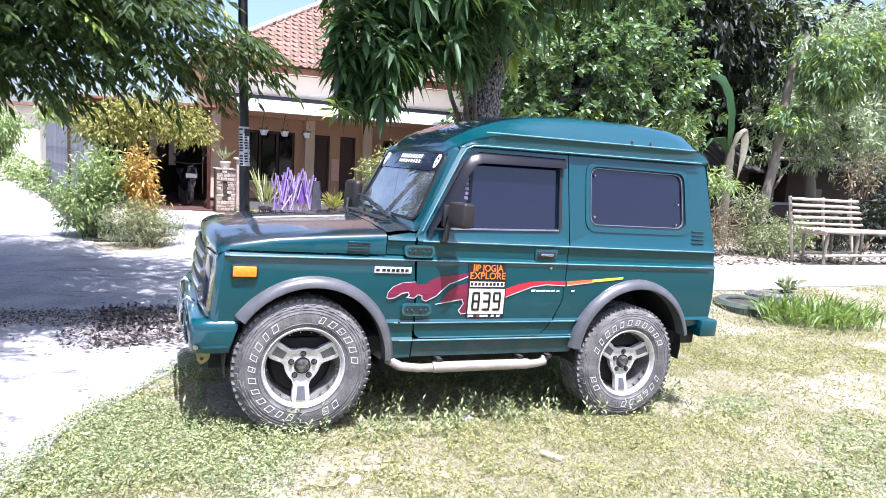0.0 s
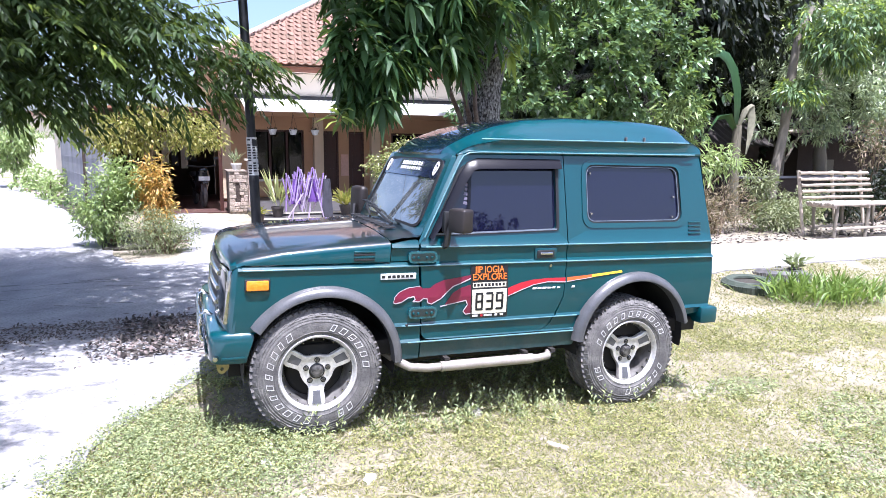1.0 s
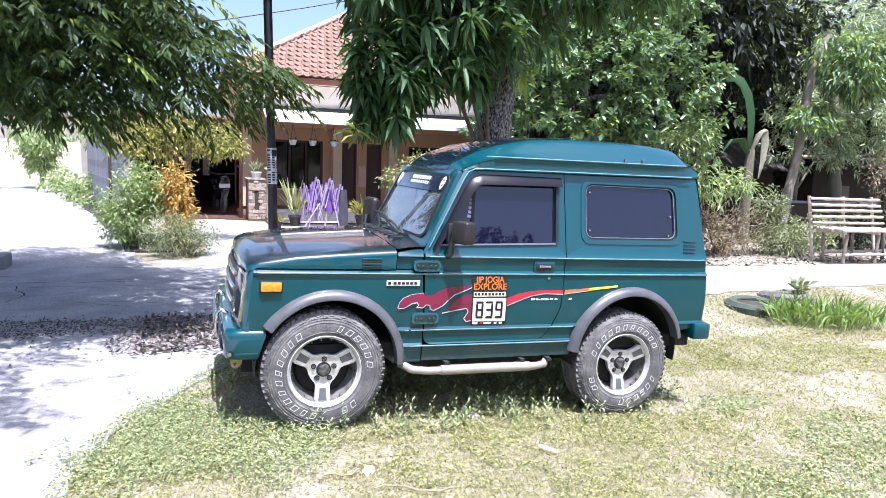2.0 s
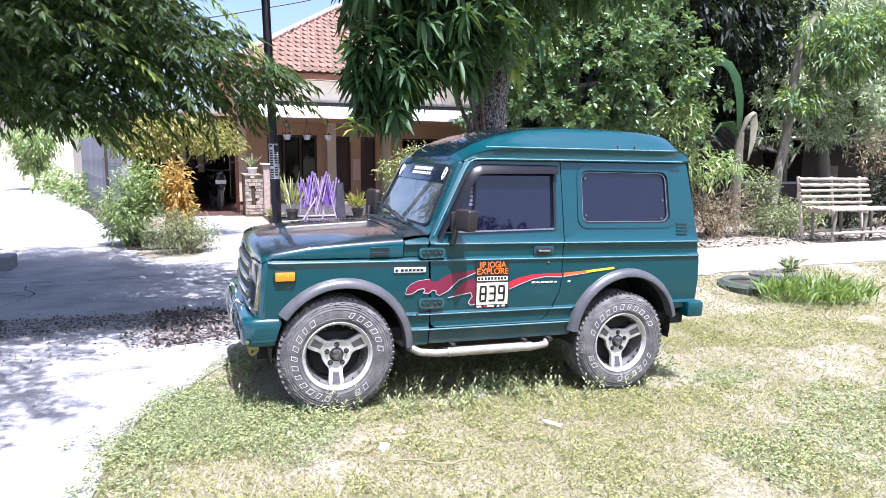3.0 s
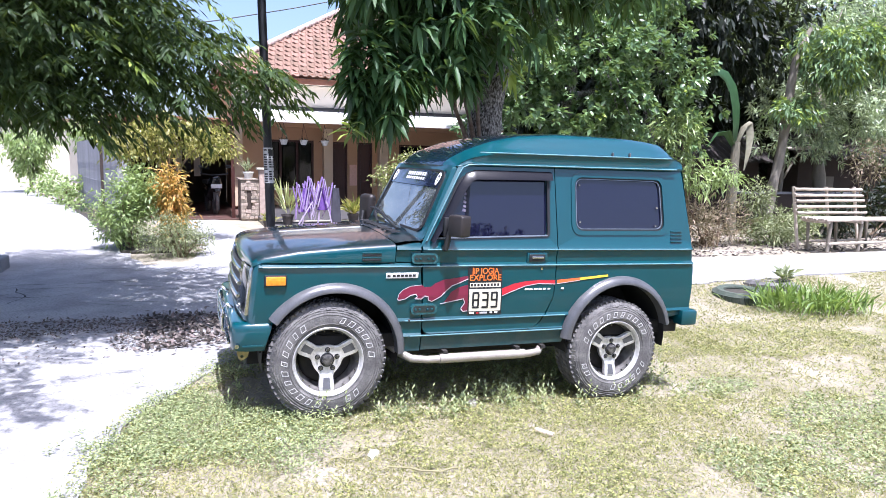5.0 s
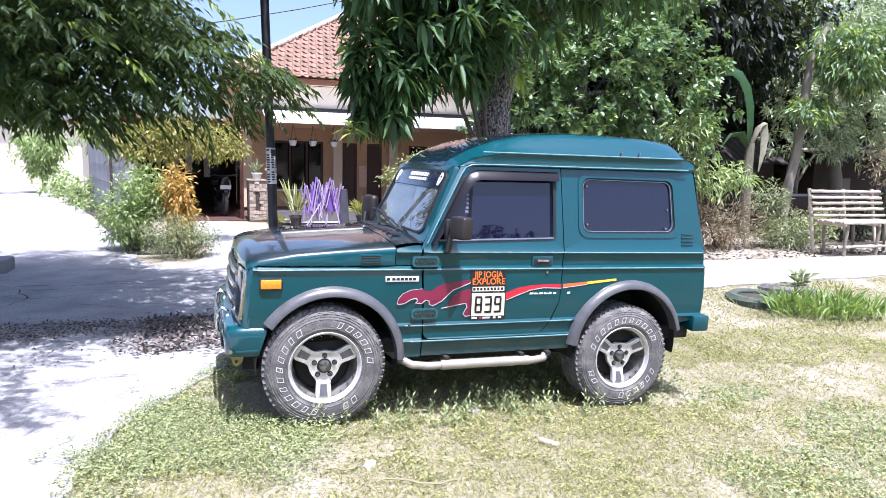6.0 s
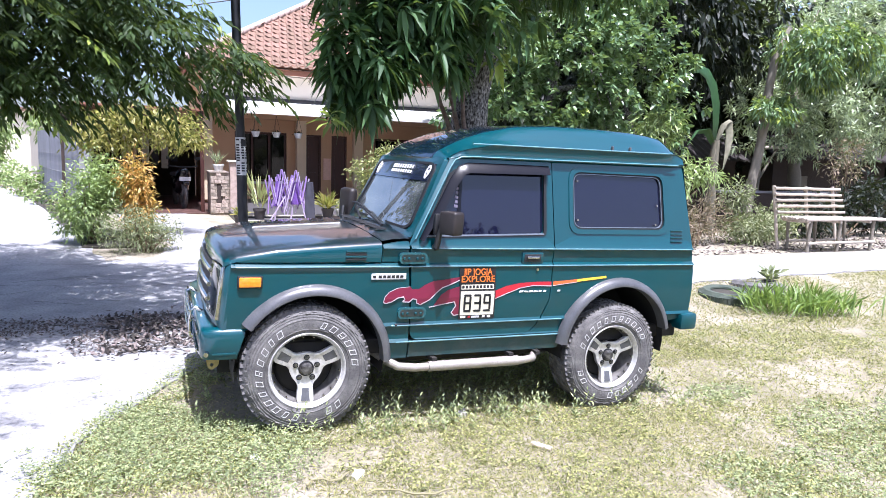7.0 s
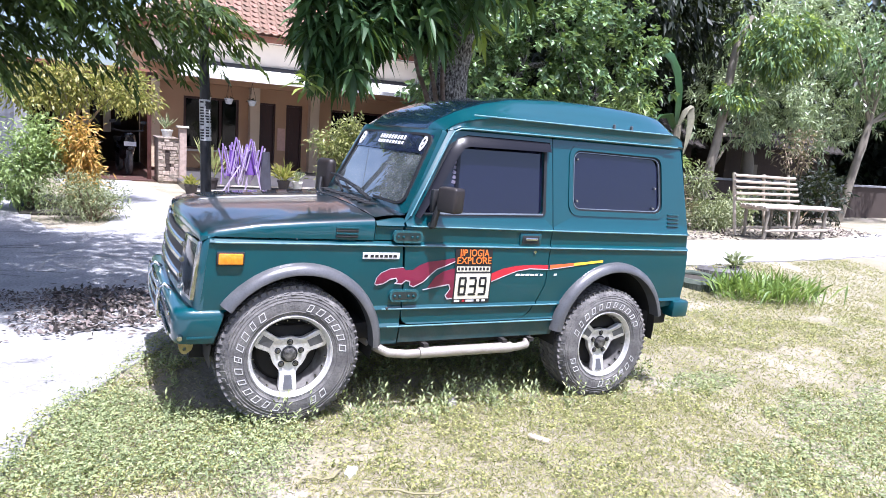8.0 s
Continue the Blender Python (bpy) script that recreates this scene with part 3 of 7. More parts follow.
        if not far:
            for x, z in ((1.672, 1.475), (1.680, 1.228), (2.312, 1.335), (2.300, 1.208)):
                bm = bmesh.new()
                c = on_side(x, z, -0.012)
                cyl(bm, c, c + Vector((0, -0.012, 0)), 0.0085, 0.006, 10)
                bpart("window_stud", bm, M["chrome"], car)
            for i in range(4):
                bm = bmesh.new()
                box(bm, on_side(2.475, 1.10 + 0.024 * i, 0.003), (0.10, 0.010, 0.011), None, 0.004)
                bpart("vent_slat", bm, M["paint"], car)
            for i in range(4):
                bm = bmesh.new()
                box(bm, (0.232, -0.002, 0.985 + 0.0145 * i), (0.118, 0.012 + 0.004 * (i % 2), 0.010), None, 0.003)
                bpart("bonnet_vent", bm, M["paint"] if i % 2 else M["black"], car)
        # flares
        for nm, cx, cz, a0, a1, foot in (("front_flare", 0.02, 0.40, 147, 1, True), ("rear_flare", 2.03, 0.41, 176, 14, True)):
            bm = bmesh.new()
            secs = []
            for i in range(29):
                a = radians(a0 + (a1 - a0) * i / 28)
                c, s = math.cos(a), math.sin(a)
                secs.append([(cx + r * c, yy, cz + r * s) for r, yy in ((0.452, 0.006), (0.448, -0.018), (0.430, -0.040), (0.405, -0.052), (0.396, -0.050), (0.396, 0.03))])
            loft(bm, secs)
            bpart(nm, bm, M["flare"], car, "weathered grey plastic wheel-arch flare", 50, far)
        for nm, cx, cz in (("front_liner", 0.02, 0.40), ("rear_liner", 2.03, 0.41)):
            bm = bmesh.new()
            loft(bm, [[(cx + 0.41 * math.cos(radians(a)), yy, cz + 0.41 * math.sin(radians(a))) for yy in (0.0, 0.42)] for a in range(190, -12, -10)])
            bm.faces.ensure_lookup_table()
            bm.faces.new([bm.verts.new((cx + 0.41 * math.cos(radians(a)), 0.42, cz + 0.41 * math.sin(radians(a)))) for a in range(190, -12, -10)])
            bpart(nm, bm, M["under"], car, far=far)
    # bonnet: clamshell with rolled sides and a drooping front lip
    bm = bmesh.new()
    secs = []
    for x, drop, inset in ((-0.478, 0.070, 0.03), (-0.478, 0.045, 0.028), (-0.470, 0.022, 0.02), (-0.45, 0.008, 0.010), (-0.41, 0.0, 0.004), (-0.20, 0.0, 0.0), (0.05, 0.0, 0.0), (0.30, 0.0, 0.0), (0.378, 0.0, 0.0)):
        ze = float(np.interp(x, [-0.478, -0.45, -0.40, -0.30, -0.10, 0.38], [0.985, 0.990, 1.002, 1.022, 1.044, 1.076])) - drop * 0.6
        half = [(inset, 0.969), (inset - 0.002, ze - 0.025), (inset + 0.004, ze - 0.008), (inset + 0.02, ze + 0.004), (inset + 0.06, ze + 0.012),
                (0.20, ze + 0.016), (0.30, ze + 0.026), (0.50, ze + 0.031), (0.70, ze + 0.033)]
        row = [(x, y, max(z, 0.94) if drop < 0.06 else min(z, 0.97)) for y, z in half]
        row += [(x, CAR_W - y, z) for x, y, z in row[-2::-1]]
        nose = 1 - smoothstep(-0.478, -0.10, x)
        secs.append([(x + nose * (0.022 - 0.045 * (1 - ((y - 0.7) / 0.7) ** 2)), y, z) for x, y, z in row])
    loft(bm, secs)
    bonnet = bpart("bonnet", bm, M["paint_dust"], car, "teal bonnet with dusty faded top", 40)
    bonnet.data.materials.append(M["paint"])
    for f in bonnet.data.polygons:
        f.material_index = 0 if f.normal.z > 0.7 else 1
    bm = bmesh.new()
    loft(bm, [[(x, y, z + 0.03 * math.sin(math.pi * y / CAR_W)) for y in (0.03, 0.2, 0.45, 0.7, 0.95, 1.2, 1.37)] for x, z in ((0.385, 1.082), (0.45, 1.094), (0.52, 1.098), (0.56, 1.10))])
    bpart("cowl_panel", bm, M["paint_dust"], car, "", 40)
    for i in range(9):
        bm = bmesh.new()
        box(bm, (0.46, 0.32 + 0.1 * i, 1.124), (0.07, 0.05, 0.008), None, 0.003)
        bpart("cowl_grille", bm, M["black"], car)
    # windscreen frame and glass
    def ws(y, t):
        return Vector((0.555 + 0.205 * t - 0.03 * math.sin(math.pi * y / CAR_W), y, 1.105 + 0.455 * t))
    bm = bmesh.new()
    outer = [(0.02, 0.0), (1.38, 0.0), (1.295, 1.02), (0.105, 1.02)]
    inner = [(0.105, 0.09), (1.295, 0.09), (1.235, 0.93), (0.165, 0.93)]
    o, inn = rounded(outer, 0.05, 5), rounded(inner, 0.10, 5)
    loft(bm, [[ws(y, t) + Vector((0.03, 0, 0)) for y, t in o], [ws(y, t) for y, t in o], [ws(y, t) for y, t in inn], [ws(y, t) + Vector((0.025, 0, 0)) for y, t in inn]], True)
    bpart("windscreen_frame", bm, M["paint"], car, "", 40)
    seal_o = rounded([(0.093, 0.075), (1.307, 0.075), (1.247, 0.945), (0.153, 0.945)], 0.11, 5)
    seal_i = rounded([(0.118, 0.105), (1.282, 0.105), (1.222, 0.915), (0.178, 0.915)], 0.095, 5)
    bm = bmesh.new()
    up = Vector((-0.008, 0, 0.004))
    loft(bm, [[ws(y, t) for y, t in seal_o], [ws(y, t) + up for y, t in seal_o], [ws(y, t) + up for y, t in seal_i], [ws(y, t) for y, t in seal_i]], True)
    bpart("windscreen_seal", bm, M["seal"], car, "", 50)
    bm = bmesh.new()
    grid = [[ws(0.10 + (1.2) * i / 12 + (0.06 * j / 8) * (1 - 2 * i / 12), 0.08 + 0.86 * j / 8) + Vector((0.004, 0, 0)) for i in range(13)] for j in range(9)]
    loft(bm, grid)
    g = bpart("windscreen", bm, M["screen_glass"], car, "windscreen with dark sun band and sticker lettering", 60)
    g.visible_shadow = False
    bm = bmesh.new()
    loft(bm, [[ws(0.10 + 1.2 * i / 12 + (0.06 * tt) * (1 - 2 * i / 12), tt) + Vector((-0.002, 0, 0.001)) for i in range(13)] for tt in (0.70, 0.78, 0.93)])
    bpart("sun_band", bm, M["band"], g, "dark blue windscreen sun band", 60)
    for y0, w in ((0.47, 0.018), (0.513, 0.024), (0.556, 0.016), (0.60, 0.026), (0.645, 0.016), (0.69, 0.024), (0.735, 0.018), (0.78, 0.026), (0.822, 0.016)):
        for t0, hgt in ((0.868, 0.026), (0.80, 0.020)):
            bm = bmesh.new()
            box(bm, ws(y0, t0) + Vector((-0.006, 0, 0.003)), (0.003, w + 0.004, hgt), pose(0, 0, 0, 0, 24, 0))
            bpart("band_lettering", bm, M["white"], g)
    for y0 in (0.22, 1.16):
        bm = bmesh.new()
        q = Matrix.Translation(ws(y0, 0.82) + Vector((-0.006, 0, 0.003))) @ pose(0, 0, 0, 0, 24, 0) @ WHEEL_TURN
        lathe(bm, [(0.019, -0.0015), (0.034, -0.0015), (0.034, 0.0015), (0.019, 0.0015)], q @ Matrix.Diagonal((1.4, 0.95, 1, 1)), 16, True)
        lathe(bm, [(0.0005, 0.001), (0.011, 0.001)], q, 10)
        bpart("band_emblem", bm, M["white"], g)
    for y0, y1, t1 in ((0.45, 0.95, 0.16), (0.95, 1.2, 0.2)):
        bm = bmesh.new()
        a, b = ws(y0, 0.03) + Vector((-0.02, 0, 0.01)), ws(y1, t1) + Vector((-0.02, 0, 0.01))
        tube(bm, [a, a * 0.5 + b * 0.5 + Vector((-0.012, 0, 0.01)), b], [0.009, 0.007, 0.006], 8)
        w = bpart("wiper_arm", bm, M["black"], car)
        bm = bmesh.new()
        tube(bm, [b + Vector((0, -0.17, -0.01)), b + Vector((-0.004, 0, 0.006)), b + Vector((0, 0.15, 0.005))], [0.006, 0.01, 0.006], 6)
        bpart("wiper_blade", bm, M["black"], w)
    # pillars between screen and door
    for far in (False, True):
        bm = bmesh.new()
        loft(bm, [[(0.535, 0.012, 1.06), (0.555, 0.02, 1.10), (0.785, 0.096, 1.56), (0.82, 0.108, 1.582)],
                  [(0.545, 0.008, 1.06), (0.575, 0.010, 1.10), (0.81, 0.080, 1.562), (0.85, 0.092, 1.580)],
                  [(0.56, 0.06, 1.06), (0.59, 0.06, 1.10), (0.83, 0.13, 1.56), (0.89, 0.14, 1.59)]])
        bpart("pillar", bm, M["paint"], car, "", 40, far)
    # roof: raised, with gutter, sloping flanks and a domed top
    def zt(x):
        return float(np.interp(x, [0.735, 0.745, 0.765, 0.80, 0.90, 1.05, 1.25, 1.55, 1.9, 2.2, 2.40, 2.48, 2.53], [1.566, 1.588, 1.611, 1.636, 1.690, 1.748, 1.797, 1.824, 1.828, 1.822, 1.802, 1.775, 1.71]))
    def zg(x):
        return 1.580 + 0.018 * (x - 0.75) - 0.022 * (1 - smoothstep(0.735, 0.84, x))
    bm = bmesh.new()
    secs = []
    for x in (0.735, 0.745, 0.765, 0.78, 0.82, 0.88, 0.96, 1.05, 1.15, 1.25, 1.4, 1.55, 1.75, 1.95, 2.15, 2.28, 2.40, 2.46, 2.50, 2.528):
        g0, t0 = zg(x), zt(x)
        rise = t0 - g0
        inset = 0.04 * smoothstep(2.34, 2.53, x) + 0.050 * (1 - smoothstep(0.735, 0.86, x))
        half = [(0.074 + inset * 0.5, g0 - 0.008), (0.070 + inset * 0.5, g0 + 0.006), (0.083 + inset * 0.3, g0 + 0.012), (0.082 + inset * 0.6, g0 + min(0.066, rise * 0.4)), (0.078 + inset * 0.6, g0 + min(0.075, rise * 0.43)), (0.096 + inset * 0.7, g0 + min(0.084, rise * 0.46)),
                (0.140 + inset, g0 + rise * 0.62), (0.196 + inset, g0 + rise * 0.82), (0.230 + inset, g0 + rise * 0.925), (0.270 + inset, g0 + rise * 0.966), (0.36, g0 + rise * 0.987), (0.50, t0), (0.70, t0 + 0.005)]
        front = 1 - smoothstep(0.735, 0.90, x)
        row = [(x + (0.030 + 0.025 * max(0.0, 1 - i / 8)) * front - 0.028 * math.sin(math.pi * y / CAR_W) * front, y, z) for i, (y, z) in enumerate(half)]
        row += [(a, CAR_W - y, z) for a, y, z in row[-2::-1]]
        secs.append(row)
    rows = loft(bm, secs)
    bm.faces.new(rows[-1])
    bm.faces.new(rows[0][::-1])
    # top faces darker than the flanks: shade and reflection put into the paint
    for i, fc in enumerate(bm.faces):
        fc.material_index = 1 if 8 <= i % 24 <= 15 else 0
    roof = bpart("roof", bm, M["paint"], car, "raised teal roof with gutter, its top in a darker shade colour", 30)
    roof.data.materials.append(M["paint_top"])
    # pressed edges, in a pale paint that holds their highlight
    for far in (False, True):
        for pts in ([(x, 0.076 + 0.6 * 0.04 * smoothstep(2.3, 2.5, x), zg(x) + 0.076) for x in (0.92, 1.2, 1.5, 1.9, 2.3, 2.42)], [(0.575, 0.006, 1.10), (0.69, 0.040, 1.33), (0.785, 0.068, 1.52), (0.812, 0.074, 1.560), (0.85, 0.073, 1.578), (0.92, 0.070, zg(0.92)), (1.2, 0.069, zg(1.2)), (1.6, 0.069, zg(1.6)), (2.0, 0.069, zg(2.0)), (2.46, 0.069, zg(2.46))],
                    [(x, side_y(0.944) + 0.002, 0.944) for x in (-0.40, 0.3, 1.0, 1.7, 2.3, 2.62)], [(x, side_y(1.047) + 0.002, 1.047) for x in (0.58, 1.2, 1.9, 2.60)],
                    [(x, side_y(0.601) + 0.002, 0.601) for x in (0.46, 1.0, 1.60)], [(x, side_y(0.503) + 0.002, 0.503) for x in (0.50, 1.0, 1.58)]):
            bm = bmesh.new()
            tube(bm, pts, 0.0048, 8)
            bpart("pressed_edge", bm, M["paint_highlight"], car, "", 60, far)
    for x in (1.92, 2.06):
        bm = bmesh.new()
        box(bm, (x, 0.088, zg(x) + 0.089), (0.012, 0.02, 0.035), None, 0.003)
        bpart("roof_clip", bm, M["flare"], car)
    # tail
    bm = bmesh.new()
    loft(bm, [[(xx, y, z) for y in (0.03 + ins, 0.12, 0.7, 1.28, 1.37 - ins)] for xx, z, ins in ((2.648, 0.575, 0), (2.645, 0.90, 0), (2.617, 1.10, 0), (2.527, 1.60, 0.06), (2.50, 1.62, 0.07))])
    bpart("tailgate", bm, M["paint"], car, "", 40)
    bm = bmesh.new()
    box(bm, (2.635, 0.70, 0.545), (0.14, 1.46, 0.115), None, 0.018)
    bpart("rear_bumper", bm, M["paint"], car, "", 40)
    # floor, cabin and seats
    bm = bmesh.new()
    box(bm, (1.10, 0.70, 0.47), (3.0, 1.28, 0.09), None, 0.01)
    for y in (0.28, 1.12):
        box(bm, (1.05, y, 0.36), (3.0, 0.07, 0.10))
    bpart("chassis", bm, M["under"], car)
    for x in (0.0, 2.03):
        bm = bmesh.new()
        cyl(bm, (x, 0.1, 0.355), (x, 1.3, 0.355), 0.045, None, 12)
        bmesh.ops.create_uvsphere(bm, u_segments=12, v_segments=8, radius=0.12, matrix=Matrix.Translation((x, 0.75, 0.355)))
        bpart("axle", bm, M["under"], car, raked=False)
    bm = bmesh.new()
    loft(bm, [[(x, y, z) for y in (0.08, 0.5, 0.9, 1.32)] for x, z in ((0.53, 1.07), (0.72, 1.10), (0.80, 1.04), (0.78, 0.60))])
    bpart("dashboard", bm, M["cabin"], car, "", 30)
    for y in (0.38, 1.02):
        bm = bmesh.new()
        box(bm, (1.25, y, 0.76), (0.46, 0.46, 0.16), None, 0.05, 3)
        box(bm, (1.50, y, 1.06), (0.13, 0.44, 0.58), pose(0, 0, 0, 0, 10, 0), 0.05, 3)
        box(bm, (1.555, y, 1.42), (0.09, 0.25, 0.16), pose(0, 0, 0, 0, 8, 0), 0.04, 3)
        bpart("front_seat", bm, M["cabin"], car, "", 50)
    bm = bmesh.new()
    lathe(bm, [(0.175 + 0.014 * math.cos(a), 0.014 * math.sin(a)) for a in (k * math.pi / 4 for k in range(8))], Matrix.Translation((0.90, 1.02, 1.06)) @ pose(0, 0, 0, 0, -62, 0), 28, True)
    cyl(bm, (0.90, 1.02, 1.06), (0.75, 1.02, 1.0), 0.03, None, 10)
    bpart("steering_wheel", bm, M["black"], car, "", 50)
    # face: grille, lamps, bumper
    def sweep(y):
        return -0.045 * (1 - ((y - 0.7) / 0.7) ** 2)
    bm = bmesh.new()
    loft(bm, [[(x + bx + sweep(y), y, z) for y, bx in ((0.0, 0.035), (0.006, 0.014), (0.022, 0.003), (0.10, 0), (0.4, 0), (0.7, 0), (1.0, 0), (1.30, 0), (1.378, 0.003), (1.394, 0.014), (1.40, 0.035))] for x, z in ((-0.436, 0.962), (-0.448, 0.94), (-0.468, 0.66), (-0.470, 0.60))])
    face = bpart("front_panel", bm, M["paint"], car, "", 40)
    bm = bmesh.new()
    loft(bm, [[(-0.459 + sweep(y) - dx + (zc - 0.80) * 0.075, y, zc) for dx, zc in ((0.0, 0.68), (0.012, 0.68), (0.012, 0.925), (0.0, 0.925))] for y in (0.30, 0.4, 0.5, 0.6, 0.7, 0.8, 0.9, 1.0, 1.10)], True)
    grille = bpart("grille", bm, M["black"], car, "black grille with chrome bars", 40)
    for i in range(3):
        bm = bmesh.new()
        zc = 0.722 + 0.080 * i
        rows = loft(bm, [[(-0.471 + sweep(y) + (zc - 0.80) * 0.075 - 0.016 * math.cos(a), y, zc + 0.015 * math.sin(a)) for a in (k * math.pi / 4 for k in range(8))] for y in (0.30, 0.4, 0.5, 0.6, 0.7, 0.8, 0.9, 1.0, 1.10)], True)
        bm.faces.new(rows[0])
        bm.faces.new(rows[-1][::-1])
        bpart("grille_bar", bm, M["chrome"], grille, "", 40)
    for y in (0.165, 1.235):
        bm = bmesh.new()
        box(bm, (-0.460 + sweep(y), y, 0.80), (0.030, 0.262, 0.284), pose(0, 0, 0, 0, 5, 6 if y < 0.7 else -6), 0.008)
        lamp = bpart("headlight", bm, M["chrome"], car, "square headlight in a chrome bezel", 40)
        bm = bmesh.new()
        box(bm, (-0.472 + sweep(y), y, 0.80), (0.012, 0.228, 0.246), pose(0, 0, 0, 0, 5, 6 if y < 0.7 else -6), 0.004)
        bpart("lamp_lens", bm, M["lamp_glass"], lamp, "", 40)
    bm = bmesh.new()
    path = [(-0.340, -0.012), (-0.48, -0.012), (-0.530, 0.004), (-0.553, 0.035), (-0.562, 0.09), (-0.566, 0.70)]
    inner = [(-0.340, 0.08), (-0.44, 0.08), (-0.452, 0.08), (-0.454, 0.09), (-0.456, 0.12), (-0.462, 0.70)]
    path += [(x, CAR_W - y) for x, y in path[-2::-1]]
    inner += [(x, CAR_W - y) for x, y in inner[-2::-1]]
    secs = []
    for i, ((x, y), (cx, cy)) in enumerate(zip(path, inner)):
        cut = -0.035 if i in (0, len(path) - 1) else 0.0
        def mix(k):
            return x + (cx - x) * k, y + (cy - y) * k
        secs.append([(x + cut, y, 0.478), (x, y, 0.592), (*mix(0.07), 0.612), (*mix(0.22), 0.620), (cx, cy, 0.624), (cx + cut, cy, 0.458), (mix(0.10)[0] + cut, mix(0.10)[1], 0.460)])
    rows = loft(bm, secs, True)
    bm.faces.new(rows[0])
    bm.faces.new(rows[-1][::-1])
    bump = bpart("front_bumper", bm, M["paint"], car, "teal steel bumper with chrome nudge bar", 50)
    bm = bmesh.new()
    box(bm, (-0.569, 0.70, 0.585), (0.012, 1.2, 0.022), None, 0.004)
    box(bm, (-0.569, 0.70, 0.490), (0.012, 1.2, 0.022), None, 0.004)
    bpart("bumper_trim", bm, M["chrome"], bump, "", 40)
    for y in (0.42, 0.98):
        bm = bmesh.new()
        tube(bm, [(-0.56, y, 0.475), (-0.586, y, 0.49), (-0.592, y, 0.56), (-0.588, y, 0.63), (-0.565, y, 0.648), (-0.53, y, 0.622)], 0.012, 8)
        bpart("overrider", bm, M["chrome"], bump, "", 60)
    bm = bmesh.new()
    for z in (0.51, 0.575, 0.63):
        tube(bm, [(-0.590, 0.40, z), (-0.596, 0.7, z), (-0.590, 1.0, z)], 0.008, 8)
    bpart("nudge_bar", bm, M["chrome"], bump, "", 60)
    bm = bmesh.new()
    sheet(bm, rounded([(-0.53, 0.47), (-0.45, 0.47), (-0.455, 0.40), (-0.49, 0.375), (-0.51, 0.39)], 0.012), [[(-0.49 + 0.01 * math.cos(a), 0.405 + 0.01 * math.sin(a)) for a in (k * math.pi / 4 for k in range(8))]],
          (), (), lambda x, z: Vector((x, 0.10, z)), 0.012)
    bpart("tow_bracket", bm, M["brass"], bump)
    bm = bmesh.new()
    cyl(bm, (-0.522, 0.02, 0.495), (-0.530, -0.022, 0.495), 0.018, 0.012, 12)
    bpart("bumper_bolt", bm, M["chrome"], bump, "", 40)
    bm = bmesh.new()
    box(bm, (-0.44, -0.014, 0.492), (0.12, 0.006, 0.012), None, 0.002)
    bpart("bumper_highlight_bead", bm, M["paint"], bump)
    # unseen plate added below the nose to close gaps in its ground shadow
    bm = bmesh.new()
    box(bm, (-0.10, 0.70, 0.475), (0.90, 1.16, 0.03), None, 0.008)
    bpart("under_tray", bm, M["under"], car)
    # side details
    bm = bmesh.new()
    box(bm, on_side(-0.327, 0.868, 0.006), (0.128, 0.022, 0.066), None, 0.008)
    ind = bpart("indicator", bm, M["black"], car, "amber side indicator lamp", 40)
    bm = bmesh.new()
    box(bm, on_side(-0.327, 0.868, 0.016), (0.112, 0.018, 0.052), None, 0.006)
    bpart("indicator_lens", bm, M["amber"], ind, "", 40)
    bm = bmesh.new()
    box(bm, on_side(0.428, 0.888, 0.004), (0.205, 0.008, 0.034), None, 0.003)
    badge = bpart("badge", bm, M["white"], car, "white model badge")
    for i in range(7):
        bm = bmesh.new()
        box(bm, on_side(0.350 + 0.0255 * i + (0.0 if i else -0.008), 0.888, 0.009), (0.019, 0.003, 0.015))
        bpart("badge_lettering", bm, M["ink"], badge)
    for zc, hx in ((0.994, 0.0), (0.677, 0.014)):
        bm = bmesh.new()
        sheet(bm, rounded([(0.480 + hx, zc - 0.034), (0.648 + hx, zc - 0.034), (0.648 + hx, zc + 0.032), (0.480 + hx, zc + 0.032)], 0.030, 5), (), (), (), lambda x, z: Vector((x, -0.020, z)), 0.024)
        h = bpart("door_hinge", bm, M["hinge"], car)
        bm = bmesh.new()
        sheet(bm, rounded([(0.492 + hx, zc - 0.020), (0.634 + hx, zc - 0.020), (0.634 + hx, zc + 0.021), (0.492 + hx, zc + 0.021)], 0.019, 5), (), (), (), lambda x, z: Vector((x, -0.0215, z)), 0.002)
        bpart("hinge_plate", bm, M["paint_dust"], h)
        for dx in (-0.058, -0.03, 0.02, 0.05):
            bm = bmesh.new()
            c = Vector((0.565 + hx + dx, -0.019, zc - 0.002))
            cyl(bm, c, c + Vector((0, -0.010, 0)), 0.009, 0.006, 8)
            bpart("hinge_bolt", bm, M["paint"], h)
    bm = bmesh.new()
    box(bm, on_side(1.352, 0.991, 0.004), (0.150, 0.020, 0.074), None, 0.008)
    hd = bpart("door_handle", bm, M["paint"], car, "dark recessed door handle", 40)
    bm = bmesh.new()
    box(bm, on_side(1.350, 0.991, 0.012), (0.118, 0.012, 0.048), None, 0.005)
    bpart("handle_recess", bm, M["black"], hd, "", 40)
    bm = bmesh.new()
    box(bm, on_side(1.350, 0.995, 0.022), (0.085, 0.012, 0.016), None, 0.005)
    bpart("handle_lever", bm, M["chrome"], hd, "", 40)
    bm = bmesh.new()
    c = on_side(1.388, 0.920, 0.0)
    cyl(bm, c, c + Vector((0, -0.012, 0)), 0.012, 0.009, 12)
    bpart("door_lock", bm, M["chrome"], car)
